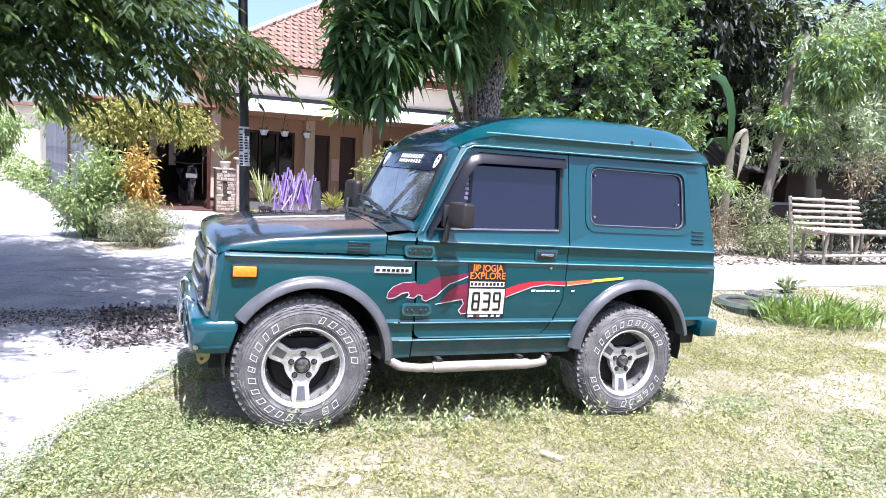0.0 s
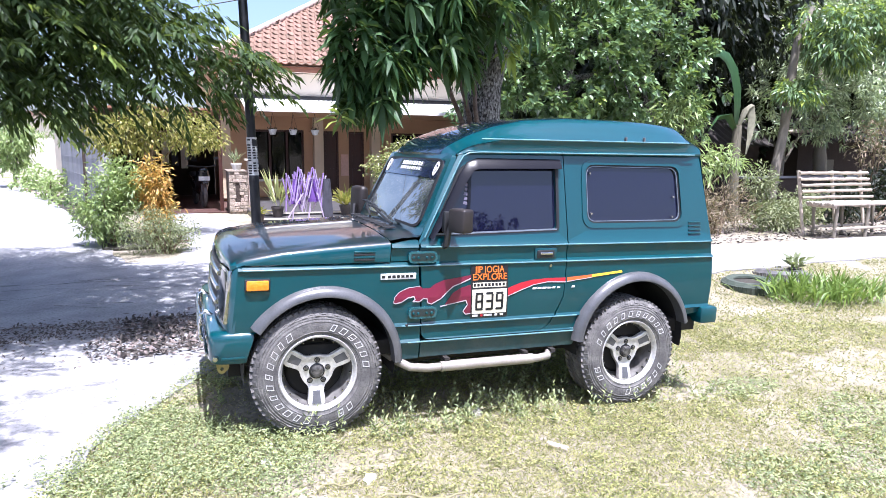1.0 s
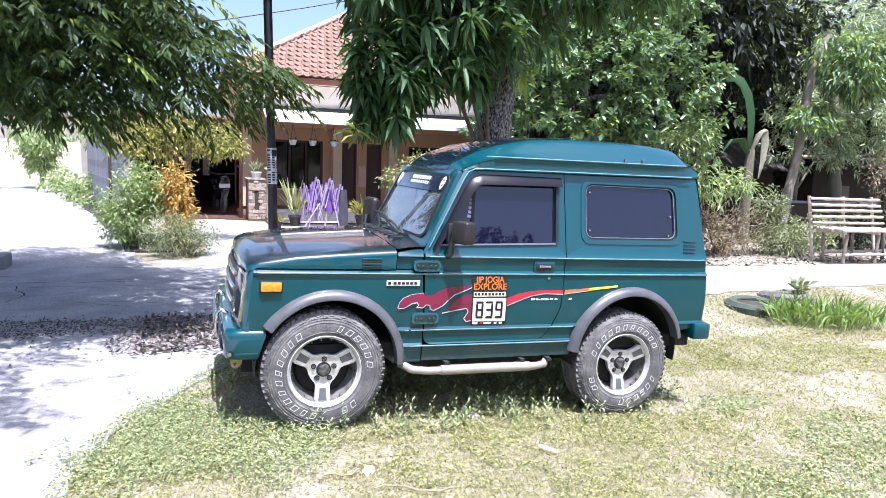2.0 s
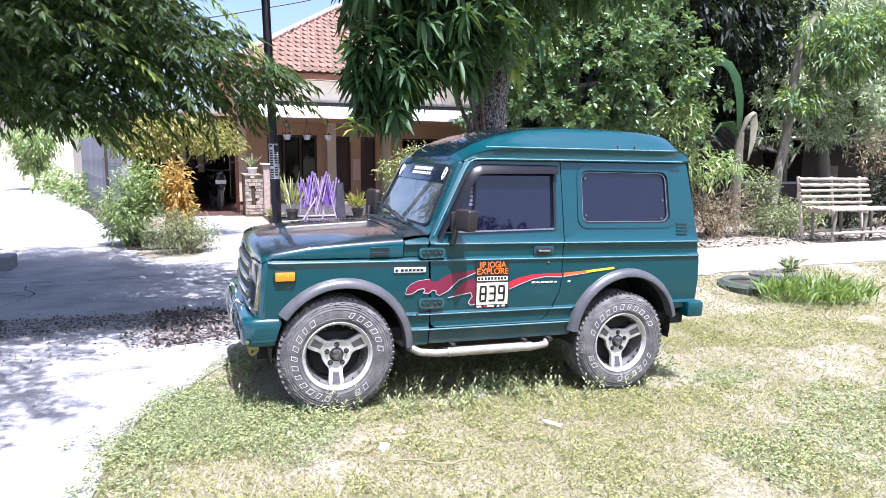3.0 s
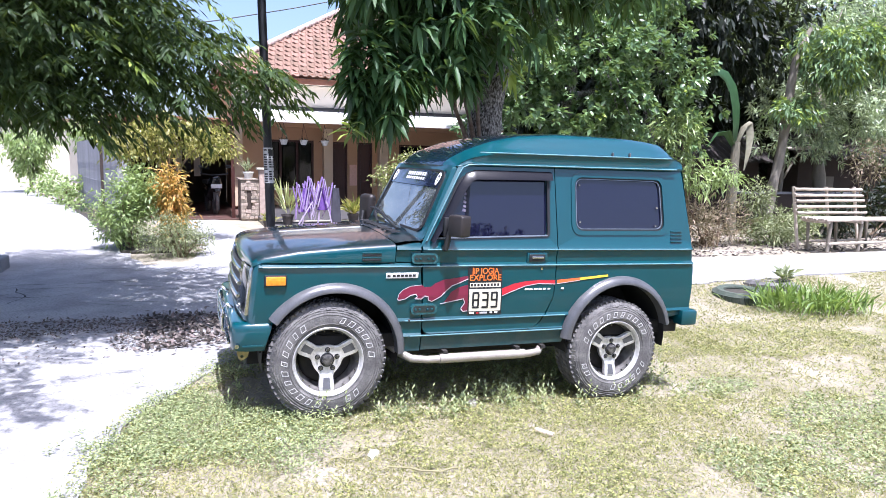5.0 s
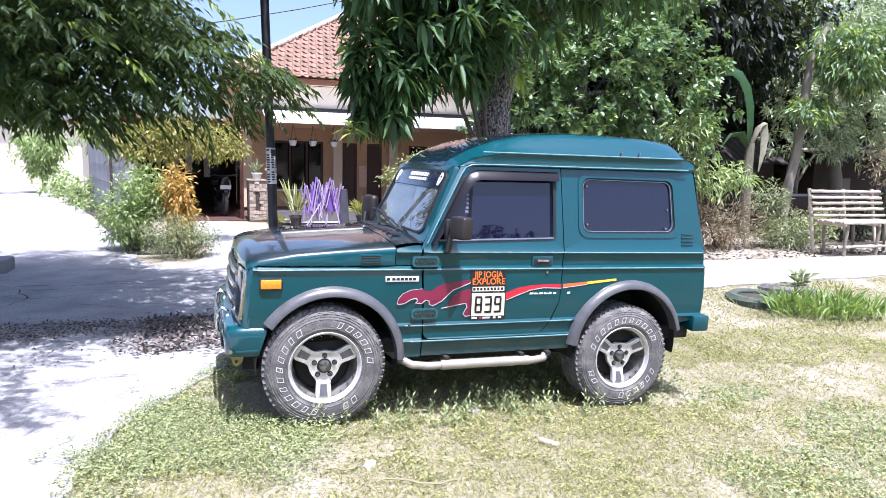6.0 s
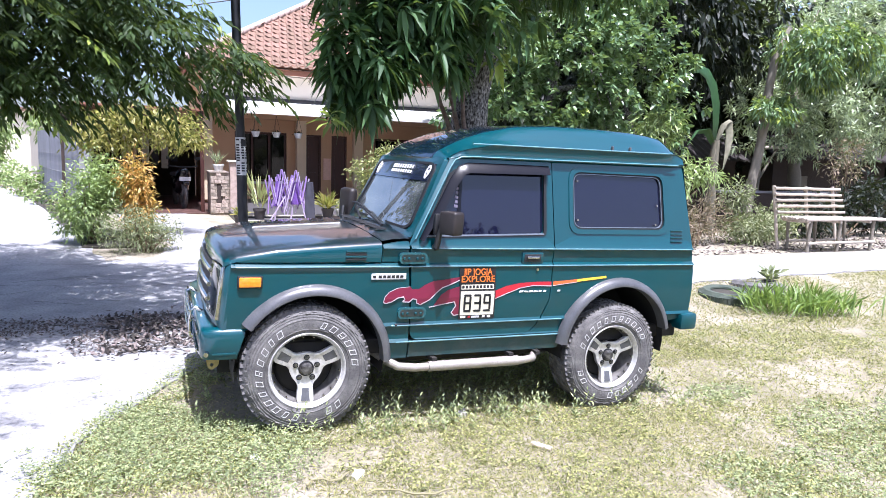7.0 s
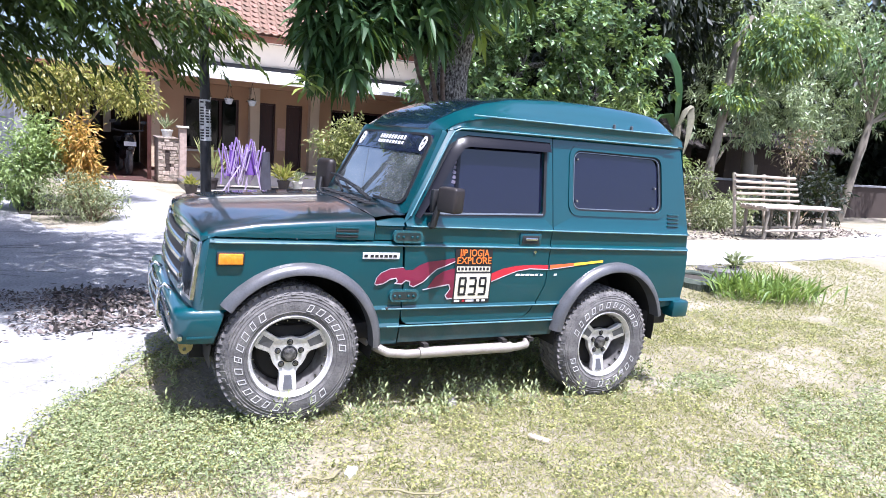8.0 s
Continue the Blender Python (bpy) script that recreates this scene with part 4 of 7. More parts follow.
    # wind deflector over the door glass
    for far in (False, True):
        bm = bmesh.new()
        line = [(0.60, 1.10), (0.70, 1.29), (0.785, 1.455), (0.835, 1.525), (0.90, 1.548), (1.15, 1.552), (1.45, 1.555)]
        secs = []
        for i, (x, z) in enumerate(line):
            a, b = line[max(i - 1, 0)], line[min(i + 1, len(line) - 1)]
            d = Vector((b[0] - a[0], b[1] - a[1])).normalized()
            nx, nz = d.y, -d.x
            w = (0.02, 0.045, 0.055, 0.06, 0.06, 0.058, 0.055)[i]
            secs.append([(x, side_y(z) - 0.006, z), (x + nx * w * 0.2, side_y(z) - 0.022, z + nz * w * 0.2), (x + nx * w, side_y(z + nz * w) - 0.036, z + nz * w), (x + nx * w, side_y(z + nz * w) - 0.031, z + nz * w), (x + nx * w * 0.2, side_y(z) - 0.017, z + nz * w * 0.2)])
        rows = loft(bm, secs, True)
        bm.faces.new(rows[0])
        bm.faces.new(rows[-1][::-1])
        bpart("wind_deflector", bm, M["visor"], car, "smoked acrylic wind deflector", 40, far)
        # mirrors
        bm = bmesh.new()
        mx = -0.21 if far else -0.045
        turn = -18 if far else 24
        g = Matrix.Translation((0.785 + mx, -0.105, 1.205)) @ pose(0, 0, 0, 0, 0, turn)
        box(bm, g.translation - Vector((0, 0, 0.03 if far else 0)), (0.075 if far else 0.085, 0.17 if far else 0.125, 0.26 if far else 0.132), pose(0, 0, 0, 0, 0, turn), 0.034 if far else 0.016, 3)
        mir = bpart("door_mirror", bm, M["brown"], car, "square door mirror on a bracket", 40, far)
        bm = bmesh.new()
        box(bm, g @ Vector((0.026 if far else 0.041, 0, 0)), (0.006, 0.105, 0.108), pose(0, 0, 0, 0, 0, turn), 0.002)
        bpart("mirror_glass", bm, M["chrome"], mir, "", 40, far)
        bm = bmesh.new()
        tube(bm, [(0.725 + mx * 0.6, 0.0, 1.055), (0.73 + mx, -0.045, 1.065), (0.735 + mx, -0.06, 1.13), (0.74 + mx, -0.07, 1.17)], [0.022, 0.02, 0.017, 0.015], 8)
        box(bm, (0.695, -0.02, 1.19), (0.05, 0.035, 0.12), None, 0.008)
        bpart("mirror_bracket", bm, M["black"], mir, "", 40, far)
    # faded lettering strip on the door glass
    for i in range(8):
        bm = bmesh.new()
        box(bm, on_side(0.835 + 0.010 * i * 0.2, 1.29 + 0.026 * i, -0.012), (0.022 if i % 2 else 0.03, 0.002, 0.017), pose(0, 0, 0, 0, 12, 0))
        bpart("glass_lettering", bm, M["faded"], car)
    # tubular step below the sill
    for far in (False, True):
        bm = bmesh.new()
        tube(bm, [(0.40, 0.16, 0.42), (0.46, 0.05, 0.385), (0.52, -0.01, 0.362), (0.62, -0.02, 0.352), (1.0, -0.02, 0.352), (1.34, -0.02, 0.352), (1.41, -0.01, 0.358), (1.46, 0.05, 0.38), (1.50, 0.16, 0.41)], 0.024, 10)
        st = bpart("side_step", bm, M["step"], car, "beige tubular side step", 60, far)
        bm = bmesh.new()
        tube(bm, [(0.70, -0.022, 0.354), (1.30, -0.022, 0.354)], 0.030, 10)
        bpart("step_pad", bm, M["step"], st, "", 60, far)
        for x in (0.74, 1.25, 1.44):
            bm = bmesh.new()
            box(bm, (x, 0.05, 0.392), (0.03, 0.15, 0.02))
            bpart("step_bracket", bm, M["under"], st, far=far)
    # graphics on the flank
    decals(car)
    bm = bmesh.new()
    bmesh.ops.create_uvsphere(bm, u_segments=10, v_segments=6, radius=0.009, matrix=Matrix.Translation((0.49, -0.003, 0.605)))
    bpart("fender_screw", bm, M["black"], car)
    for x, turn_f in ((-0.004, 0), (2.012, -97)):
        make_wheel(car, x, -0.012, True, turn_f)
        make_wheel(car, x, CAR_W + 0.012, False, 37)
    return car


def decal(name, pts, material, parent, out, label="", r=0.0):
    outl = rounded(pts, r) if r else pts
    bm = side_sheet(outl, out=out, thick=0.0012)
    return bpart(name, bm, material, parent, label, None)


def decals(car):
    """Painted flash along the flank and the event sticker."""
    # crimson flash with torn lower edge, and the pale line that borders it
    def border(line, width, out):
        up = [Vector(p) for p in line]
        for k, (a, b) in enumerate(zip(up, up[1:])):
            d = (b - a).normalized()
            nrm = Vector((-d.y, d.x)) * width / 2
            a, b = a - d * width * 0.4, b + d * width * 0.4
            decal("flash_edge", [tuple(a - nrm), tuple(b - nrm), tuple(b + nrm), tuple(a + nrm)], M["edge_white"], car, out)
    top_a = [(0.404, 0.742), (0.41, 0.772), (0.434, 0.799), (0.483, 0.821), (0.557, 0.828), (0.573, 0.814), (0.615, 0.814), (0.649, 0.838), (0.70, 0.858), (0.771, 0.866), (0.866, 0.880)]
    low_a = [(0.866, 0.861), (0.797, 0.832), (0.756, 0.818), (0.722, 0.789), (0.684, 0.751), (0.629, 0.722), (0.605, 0.731), (0.602, 0.753), (0.578, 0.758), (0.558, 0.739), (0.518, 0.742), (0.53, 0.755), (0.521, 0.771), (0.487, 0.765), (0.45, 0.741), (0.414, 0.735)]
    decal("flash", top_a + low_a, M["crimson"], car, 0.0068, "crimson torn-edge flash stripe")
    border(low_a + [(0.404, 0.742)], 0.0055, 0.0074)
    border(top_a[:5], 0.003, 0.0074)
    decal("flash", [(0.712, 0.714), (0.753, 0.777), (0.799, 0.806), (0.875, 0.826), (0.885, 0.655), (0.846, 0.652), (0.831, 0.668), (0.853, 0.706), (0.842, 0.733)], M["crimson"], car, 0.0068)
    border([(0.687, 0.705), (0.841, 0.733), (0.853, 0.708), (0.829, 0.668), (0.846, 0.649), (0.885, 0.654)], 0.0055, 0.0074)
    decal("flash", [(1.09, 0.788), (1.185, 0.822), (1.275, 0.838), (1.388, 0.844), (1.497, 0.843), (1.497, 0.817), (1.369, 0.822), (1.277, 0.808), (1.176, 0.773), (1.09, 0.738)], M["scarlet"], car, 0.0068, "red flash stripe")
    border([(1.10, 0.742), (1.176, 0.772), (1.277, 0.807), (1.369, 0.821), (1.497, 0.816)], 0.005, 0.0074)
    decal("flash", [(1.513, 0.843), (1.60, 0.848), (1.69, 0.855), (1.69, 0.838), (1.60, 0.828), (1.513, 0.818)], M["salmon"], car, 0.0040)
    decal("flash", [(1.69, 0.855), (1.912, 0.874), (1.914, 0.860), (1.69, 0.838)], M["yellow"], car, 0.0042)
    border([(1.513, 0.817), (1.60, 0.827), (1.69, 0.837)], 0.004, 0.0048)
    for i in range(9):
        x0 = 1.272 + 0.034 * i
        if 1.47 < x0 + 0.024 and x0 < 1.512:
            continue
        w = 0.026 if i < 4 else 0.020
        decal("stripe_lettering", [(x0, 0.780), (x0 + w, 0.780), (x0 + w + 0.004, 0.791 - 0.004 * (i % 2)), (x0 + 0.004, 0.791)], M["white"], car, 0.0064)
    # event sticker, pasted a little askew
    def lean(x, z):
        return x + 0.058 * (0.93 - z), z
    def patch(nm, xa, za, xb, zb, m, owner, out, label=""):
        return decal(nm, [lean(xa, za), lean(xb, za), lean(xb, zb), lean(xa, zb)], m, owner, out, label)
    x0, x1, z0, z1 = 0.861, 1.099, 0.626, 0.933
    st = patch("sticker", x0, z0, x1, z1, M["ink"], car, 0.0080, "black and orange event sticker with a race number")
    patch("sticker_field", x0 + 0.008, 0.648, x1 - 0.008, 0.794, M["cream"], st, 0.0090)
    patch("sticker_strip", x0 + 0.012, 0.806, x1 - 0.012, 0.834, M["cream"], st, 0.0090)
    for i in range(9):
        xa = x0 + 0.016 + 0.0232 * i
        patch("small_lettering", xa, 0.812, xa + 0.015, 0.829, M["ink"], st, 0.0100)
    for xa, w, m in ((0.012, 0.034, "white"), (0.062, 0.016, "scarlet"), (0.085, 0.052, "label_white"), (0.156, 0.018, "white"), (0.190, 0.022, "white")):
        patch("logo_block", x0 + xa, 0.631, x0 + xa + w, 0.643, M[m], st, 0.0090)
    at = pose(0, 0, 0, 90, 0, 0)
    def words(nm, body, size, x, z, material, sx, bold):
        x, z = lean(x, z)
        tilt = math.degrees(math.atan((side_y(z + 0.05) - side_y(z - 0.05)) / 0.1))
        y = side_y(z) - 0.0125
        zz = z + 0.022 * (x - 1.0)
        text_mesh(nm, body, size, Matrix.Translation((x, y, zz)) @ pose(0, 0, 0, 0, -1.26, 0) @ pose(0, 0, 0, -tilt, 0, 0) @ at, material, st, "", bold, sx)
    words("event_name", "JIP JOGJA", 0.054, 0.980, 0.909, M["orange"], 0.86, 0.0004)
    words("event_name", "EXPLORE", 0.054, 0.980, 0.866, M["orange"], 1.0, 0.0004)
    # the race number 839 in square-cut figures
    def figure(xa, strokes):
        w, za, zb, t = 0.050, 0.668, 0.776, 0.013
        zm = (za + zb) / 2
        boxes_of = {"top": (0, zb - t, w, zb), "mid": (t * 0.4, zm - t / 2, w - t * 0.4, zm + t / 2), "low": (0, za, w, za + t),
                    "ul": (0, zm, t, zb - t), "ll": (0, za + t, t, zm), "ur": (w - t, zm, w, zb - t), "lr": (w - t, za + t, w, zm)}
        for nm in strokes:
            bx0, bz0, bx1, bz1 = boxes_of[nm]
            cut = 0.006
            pts = [(bx0 + cut, bz0), (bx1 - cut, bz0), (bx1, bz0 + cut), (bx1, bz1 - cut), (bx1 - cut, bz1), (bx0 + cut, bz1), (bx0, bz1 - cut), (bx0, bz0 + cut)] if nm in ("top", "low") else [(bx0, bz0), (bx1, bz0), (bx1, bz1), (bx0, bz1)]
            decal("figure_stroke", [lean(xa + px, pz) for px, pz in pts], M["ink"], st, 0.0105)
    figure(0.889, ("top", "mid", "low", "ul", "ll", "ur", "lr"))
    figure(0.954, ("top", "mid", "low", "ur", "lr"))
    figure(1.019, ("top", "mid", "low", "ul", "ur", "lr"))


make_car()


# ---- ground, road and path ----
def lines(a, b, step):
    return [a + step * i for i in range(int((b - a) / step) + 1)]


def make_ground():
    xs = [-400, -150, -60, -25, -14] + lines(-9, 12, 0.5) + [14, 18, 25, 40, 80, 150, 400]
    ys = [-400, -150, -60, -20, -8, -5] + lines(-4, 11, 0.5) + [13, 16, 20, 30, 50, 100, 200, 400]
    v = [(x, y, height(x, y) + (0.012 * noise.noise((x * 0.9, y * 0.9, 0)) if -9 < x < 12 and -4 < y < 11 else 0)) for y in ys for x in xs]
    n = len(xs)
    f = [(j * n + i, j * n + i + 1, (j + 1) * n + i + 1, (j + 1) * n + i) for j in range(len(ys) - 1) for i in range(n - 1)]
    tagged(raw("ground", v, f, M["soil"], None, "", True), "dry sandy soil with sparse yellow-green grass", "ground", kind="structure")


def paved(name, pts, label, lift=0.016, wobble=0.05, seed=3):
    rng = random.Random(seed)
    out = []
    for i, p in enumerate(pts):
        a, b = Vector(p), Vector(pts[(i + 1) % len(pts)])
        n = max(1, int((b - a).length / 0.22)) if (b - a).length < 12 else 1
        for k in range(n):
            q = a.lerp(b, k / n)
            out.append((q.x + rng.uniform(-wobble, wobble), q.y + rng.uniform(-wobble, wobble)))
    bm = bmesh.new()
    xs = [c for c in lines(-9, 12, 0.5) if min(p[0] for p in out) < c < max(p[0] for p in out)]
    ys = [c for c in lines(-4, 11, 0.5) if min(p[1] for p in out) < c < max(p[1] for p in out)]
    sheet(bm, out, (), ys, xs, lambda x, y: Vector((x, y, height(x, y) + lift)))
    ret = bmesh.ops.extrude_face_region(bm, geom=bm.faces[:])
    for g in ret["geom"]:
        if isinstance(g, bmesh.types.BMVert):
            g.co.z -= 0.06
    tagged(part(name, bm, M["road"]), label, "road", kind="structure")


make_ground()
ROAD = [(-40, -14), (-1.9, -14), (-1.50, -3), (-1.24, -0.53), (-1.10, 0.13), (-1.00, 0.45), (-0.84, 0.65), (-0.52, 1.16), (-0.30, 1.75), (0.6, 2.35), (2.0, 2.7),
        (3.5, 2.9), (5.2, 2.93), (8.9, 2.98), (14, 3.3), (40, 4.6), (40, 7.0), (14, 5.2), (11.3, 4.62), (8.5, 4.66), (6.85, 4.72), (4.2, 5.0), (3.0, 5.6), (2.9, 9.4), (0.4, 9.5),
        (-0.15, 12.5), (-1.6, 12.5), (-0.55, 7.6), (-0.75, 6.5), (-1.38, 6.25), (-1.75, 8.0), (-2.62, 12.0), (-4.2, 19.5), (-6.1, 26), (-7.8, 29.5), (-7.6, 34), (-26, 34), (-16, 24), (-11, 12), (-10.5, 8.0), (-40, 8.0)]
paved("road", ROAD, "pale dusty concrete road, lane and path")


# ---- plants ----
RNG = np.random.default_rng(11)


def unit(a):
    return a / np.maximum(np.linalg.norm(a, axis=1, keepdims=True), 1e-9)


def leaves(name, base, way, length, width, material, parent=None, label="", droop=0.25, flat=0.5, rng=RNG, blunt=0.45, fine=False, thin=False):
    """Many folded leaves in one mesh: each has a midrib fold, a tip that droops and its own island."""
    n = len(base)
    way = unit(np.asarray(way, float))
    side = np.cross(way, np.array([0, 0, 1.0])) + rng.normal(0, flat, (n, 3))
    side = unit(side - way * np.sum(side * way, axis=1, keepdims=True))
    nrm = np.cross(side, way)
    nrm *= np.where(nrm[:, 2:3] < 0, -1, 1)
    L = np.broadcast_to(np.asarray(length, float), (n,))[:, None]
    W = np.broadcast_to(np.asarray(width, float), (n,))[:, None]
    down = np.array([0, 0, -1.0])
    if fine:
        pts = [base]
        for t, w in ((0.25, 0.38), (0.58, 0.44)):
            m = base + way * L * t + down * L * droop * t * t - nrm * W * 0.10
            pts += [m + side * W * w + nrm * W * 0.18, m, m - side * W * w + nrm * W * 0.18]
        pts.append(base + way * L + down * L * droop)
        v = np.stack(pts, axis=1).reshape(-1, 3)
        k = np.arange(n)[:, None] * 8
        f = np.concatenate([k + np.array([q]) for q in ((0, 2, 1), (0, 3, 2), (1, 2, 5), (1, 5, 4), (2, 3, 6), (2, 6, 5), (4, 5, 7), (5, 6, 7))], axis=0)
        return mesh_of(name, v, f, material, parent, label)
    if thin:
        low = base + way * L * 0.45 + down * L * droop * 0.2
        v = np.stack([base, low + side * W * 0.5, low - side * W * 0.5, base + way * L + down * L * droop], axis=1).reshape(-1, 3)
        k = np.arange(n)[:, None] * 4
        return mesh_of(name, v, np.concatenate([k + np.array([[0, 2, 1]]), k + np.array([[1, 2, 3]])], axis=0), material, parent, label)
    mid = base + way * L * blunt + down * L * droop * 0.25 - nrm * W * 0.12
    lft = mid + side * W * 0.5 + nrm * W * 0.22
    rgt = mid - side * W * 0.5 + nrm * W * 0.22
    tip = base + way * L + down * L * droop
    v = np.stack([base, lft, mid, rgt, tip], axis=1).reshape(-1, 3)
    k = np.arange(n)[:, None] * 5
    f = np.concatenate([k + np.array([[0, 2, 1]]), k + np.array([[0, 3, 2]]), k + np.array([[1, 2, 4]]), k + np.array([[2, 3, 4]])], axis=0)
    return mesh_of(name, v, f, material, parent, label)


def mesh_of(name, v, f, material, parent, label):
    me = bpy.data.meshes.new(name)
    me.vertices.add(len(v))
    me.vertices.foreach_set("co", v.astype(np.float32).ravel())
    me.loops.add(len(f) * 3)
    me.loops.foreach_set("vertex_index", f.astype(np.int32).ravel())
    me.polygons.add(len(f))
    me.polygons.foreach_set("loop_start", np.arange(0, len(f) * 3, 3, dtype=np.int32))
    me.update(calc_edges=True)
    me.materials.append(material)
    ob = new(name, me)
    ob.parent = parent
    return tagged(ob, label)


def in_blobs(blobs, n, rng, inner=0.45):
    """Points in a heap of ellipsoids, thicker towards their skins; gives also the way outwards."""
    vol = np.array([b[3] * b[4] * b[5] for b in blobs]) ** 0.8
    pick = rng.choice(len(blobs), n, p=vol / vol.sum())
    b = np.array(blobs)[pick]
    d = unit(rng.normal(0, 1, (n, 3)))
    r = (inner + (1 - inner) * rng.random((n, 1)) ** 0.7) * (1 + 0.18 * rng.normal(0, 1, (n, 1)).clip(-1.5, 1.5) * 0.6)
    return b[:, :3] + d * b[:, 3:6] * r, d


def sprays(centres, out, per, spread, rng, hang=0.5, jitter=0.06, ring=False):
    """Leaves in tufts round each centre."""
    n = len(centres)
    c = np.repeat(centres, per, axis=0)
    o = np.repeat(out, per, axis=0)
    way = unit(o * 0.45 + rng.normal(0, spread, (n * per, 3)) + np.array([0, 0, -hang]))
    base = c + rng.normal(0, jitter, (n * per, 3)) + way * 0.02
    return base, way


def twigs(centres, out, per, rng, reach=0.45, sag=0.25, pull=(0.0, 0.0, 0.0)):
    """Leaves in two ranks along short spreading twigs."""
    n = len(centres)
    axis = unit(out * np.array([1, 1, 0.25]) + np.array(pull) + rng.normal(0, 0.45, (n, 3)) * np.array([1, 1, 0.35]) + np.array([0, 0, -0.15]))
    side = unit(np.cross(axis, np.array([0, 0, 1.0])))
    base, way = [], []
    for k in range(per):
        t = (k + 0.6) / per
        p = centres + axis * reach * (t - 0.3) + np.array([0, 0, -sag * reach]) * t * t
        s = side * (1 if k % 2 else -1)
        base.append(p + rng.normal(0, 0.008, (n, 3)))
        way.append(unit(axis * (0.45 + 0.6 * t) + s * (1.0 - 0.6 * t) + np.array([0, 0, -0.35]) + rng.normal(0, 0.22, (n, 3))))
    return np.concatenate(base), np.concatenate(way)


def rosettes(centres, out, per, rng):
    """Whorls of long leaves round each shoot tip, arching out and down."""
    n = len(centres)
    axis = unit(out * 0.8 + rng.normal(0, 0.4, (n, 3)) + np.array([0, 0, 0.25]))
    side = unit(np.cross(axis, rng.normal(0, 1, (n, 3))))
    third = np.cross(axis, side)
    base, way = [], []
    for k in range(per):
        a = k * 2.4 + rng.uniform(0, 0.5, (n, 1))
        t = k / per
        base.append(centres - axis * 0.10 * t + rng.normal(0, 0.008, (n, 3)))
        way.append(unit((side * np.cos(a) + third * np.sin(a)) * 0.9 + axis * (0.75 - 0.7 * t) + np.array([0, 0, -0.18])))
    return np.concatenate(base), np.concatenate(way)


def trunk_part(path, radii, material, parent, name="trunk", seg=10, wob=0.0, rng=None):
    pts = [Vector(p) for p in path]
    fine, rr = [], []
    n = len(pts)
    for i in range(n - 1):
        for k in range(4):
            t = k / 4
            a, b, c, d = pts[max(i - 1, 0)], pts[i], pts[i + 1], pts[min(i + 2, n - 1)]
            p = 0.5 * ((2 * b) + (c - a) * t + (2 * a - 5 * b + 4 * c - d) * t * t + (3 * b - a - 3 * c + d) * t ** 3)
            fine.append(p)
            rr.append((radii[i] * (1 - t) + radii[i + 1] * t) * (1 + wob * noise.noise(p * 3)))
    fine.append(pts[-1])
    rr.append(radii[-1])
    bm = bmesh.new()
    tube(bm, fine, rr, seg)
    return part(name, bm, material, parent, "", 60)


def make_tree(name, label, path, radii, blobs, count, per, leaf, size, wide, bark, seed, hang=0.6, spread=0.5, limbs=9, inner=0.45, droop=0.25, young=0, category="tree", keep=None, jitter=0.06, blunt=0.45, group="", style="tuft", pull=(0, 0, 0), gaps=None):
    rng = np.random.default_rng(seed)
    foot = Vector(path[0])
    t = thing(name, Matrix(), label, category, group)
    trunk_part(path, radii, bark, t, "trunk", 14, 0.25)
    c, o = in_blobs(blobs, count, rng, inner)
    if keep is not None:
        ok = np.array([keep(*p) for p in c])
        c, o = c[ok], o[ok]
    if gaps is not None:
        ok = np.array([noise.noise((p[0] * 1.5, p[1] * 1.5, p[2] * 1.7 + seed)) + 0.7 * noise.noise((p[0] * 3.9, p[1] * 3.9, p[2] * 3.9 - seed)) > gaps for p in c])
        c, o = c[ok], o[ok]
    pick = rng.choice(len(c), min(limbs, len(c)), replace=False)
    for i in pick:
        k = rng.integers(max(1, len(path) // 2), len(path))
        a = Vector(path[k])
        b = Vector(c[i])
        m = a.lerp(b, 0.5) + Vector((0, 0, 0.12 * (b - a).length))
        r0 = min(radii[k] * 0.6, 0.07)
        trunk_part([a, m, b], [r0, r0 * 0.55, 0.008], bark, t, "limb", 7)
    def shoot(c, o):
        if style == "twig":
            return twigs(c, o, per, rng, size * 3.0, 0.3, pull)
        if style == "rosette":
            return rosettes(c, o, per, rng)
        return sprays(c, o, per, spread, rng, hang, jitter)
    base, way = shoot(c, o)
    n = len(base)
    leaves("crown", base, way, size * rng.uniform(0.7, 1.25, n), wide * rng.uniform(0.75, 1.25, n), leaf, t, "", droop, 0.5, rng, blunt, style == "rosette" and n < 40000)
    if young:
        pick = rng.choice(len(c), young, replace=False)
        base, way = shoot(c[pick], o[pick])
        leaves("young_foliage", base, way, size * 0.9, wide, M["leaf_young"], t, "pale yellow-green young leaves", droop, 0.5, rng, blunt, style != "tuft")["kind"] = "stuff"
    return t


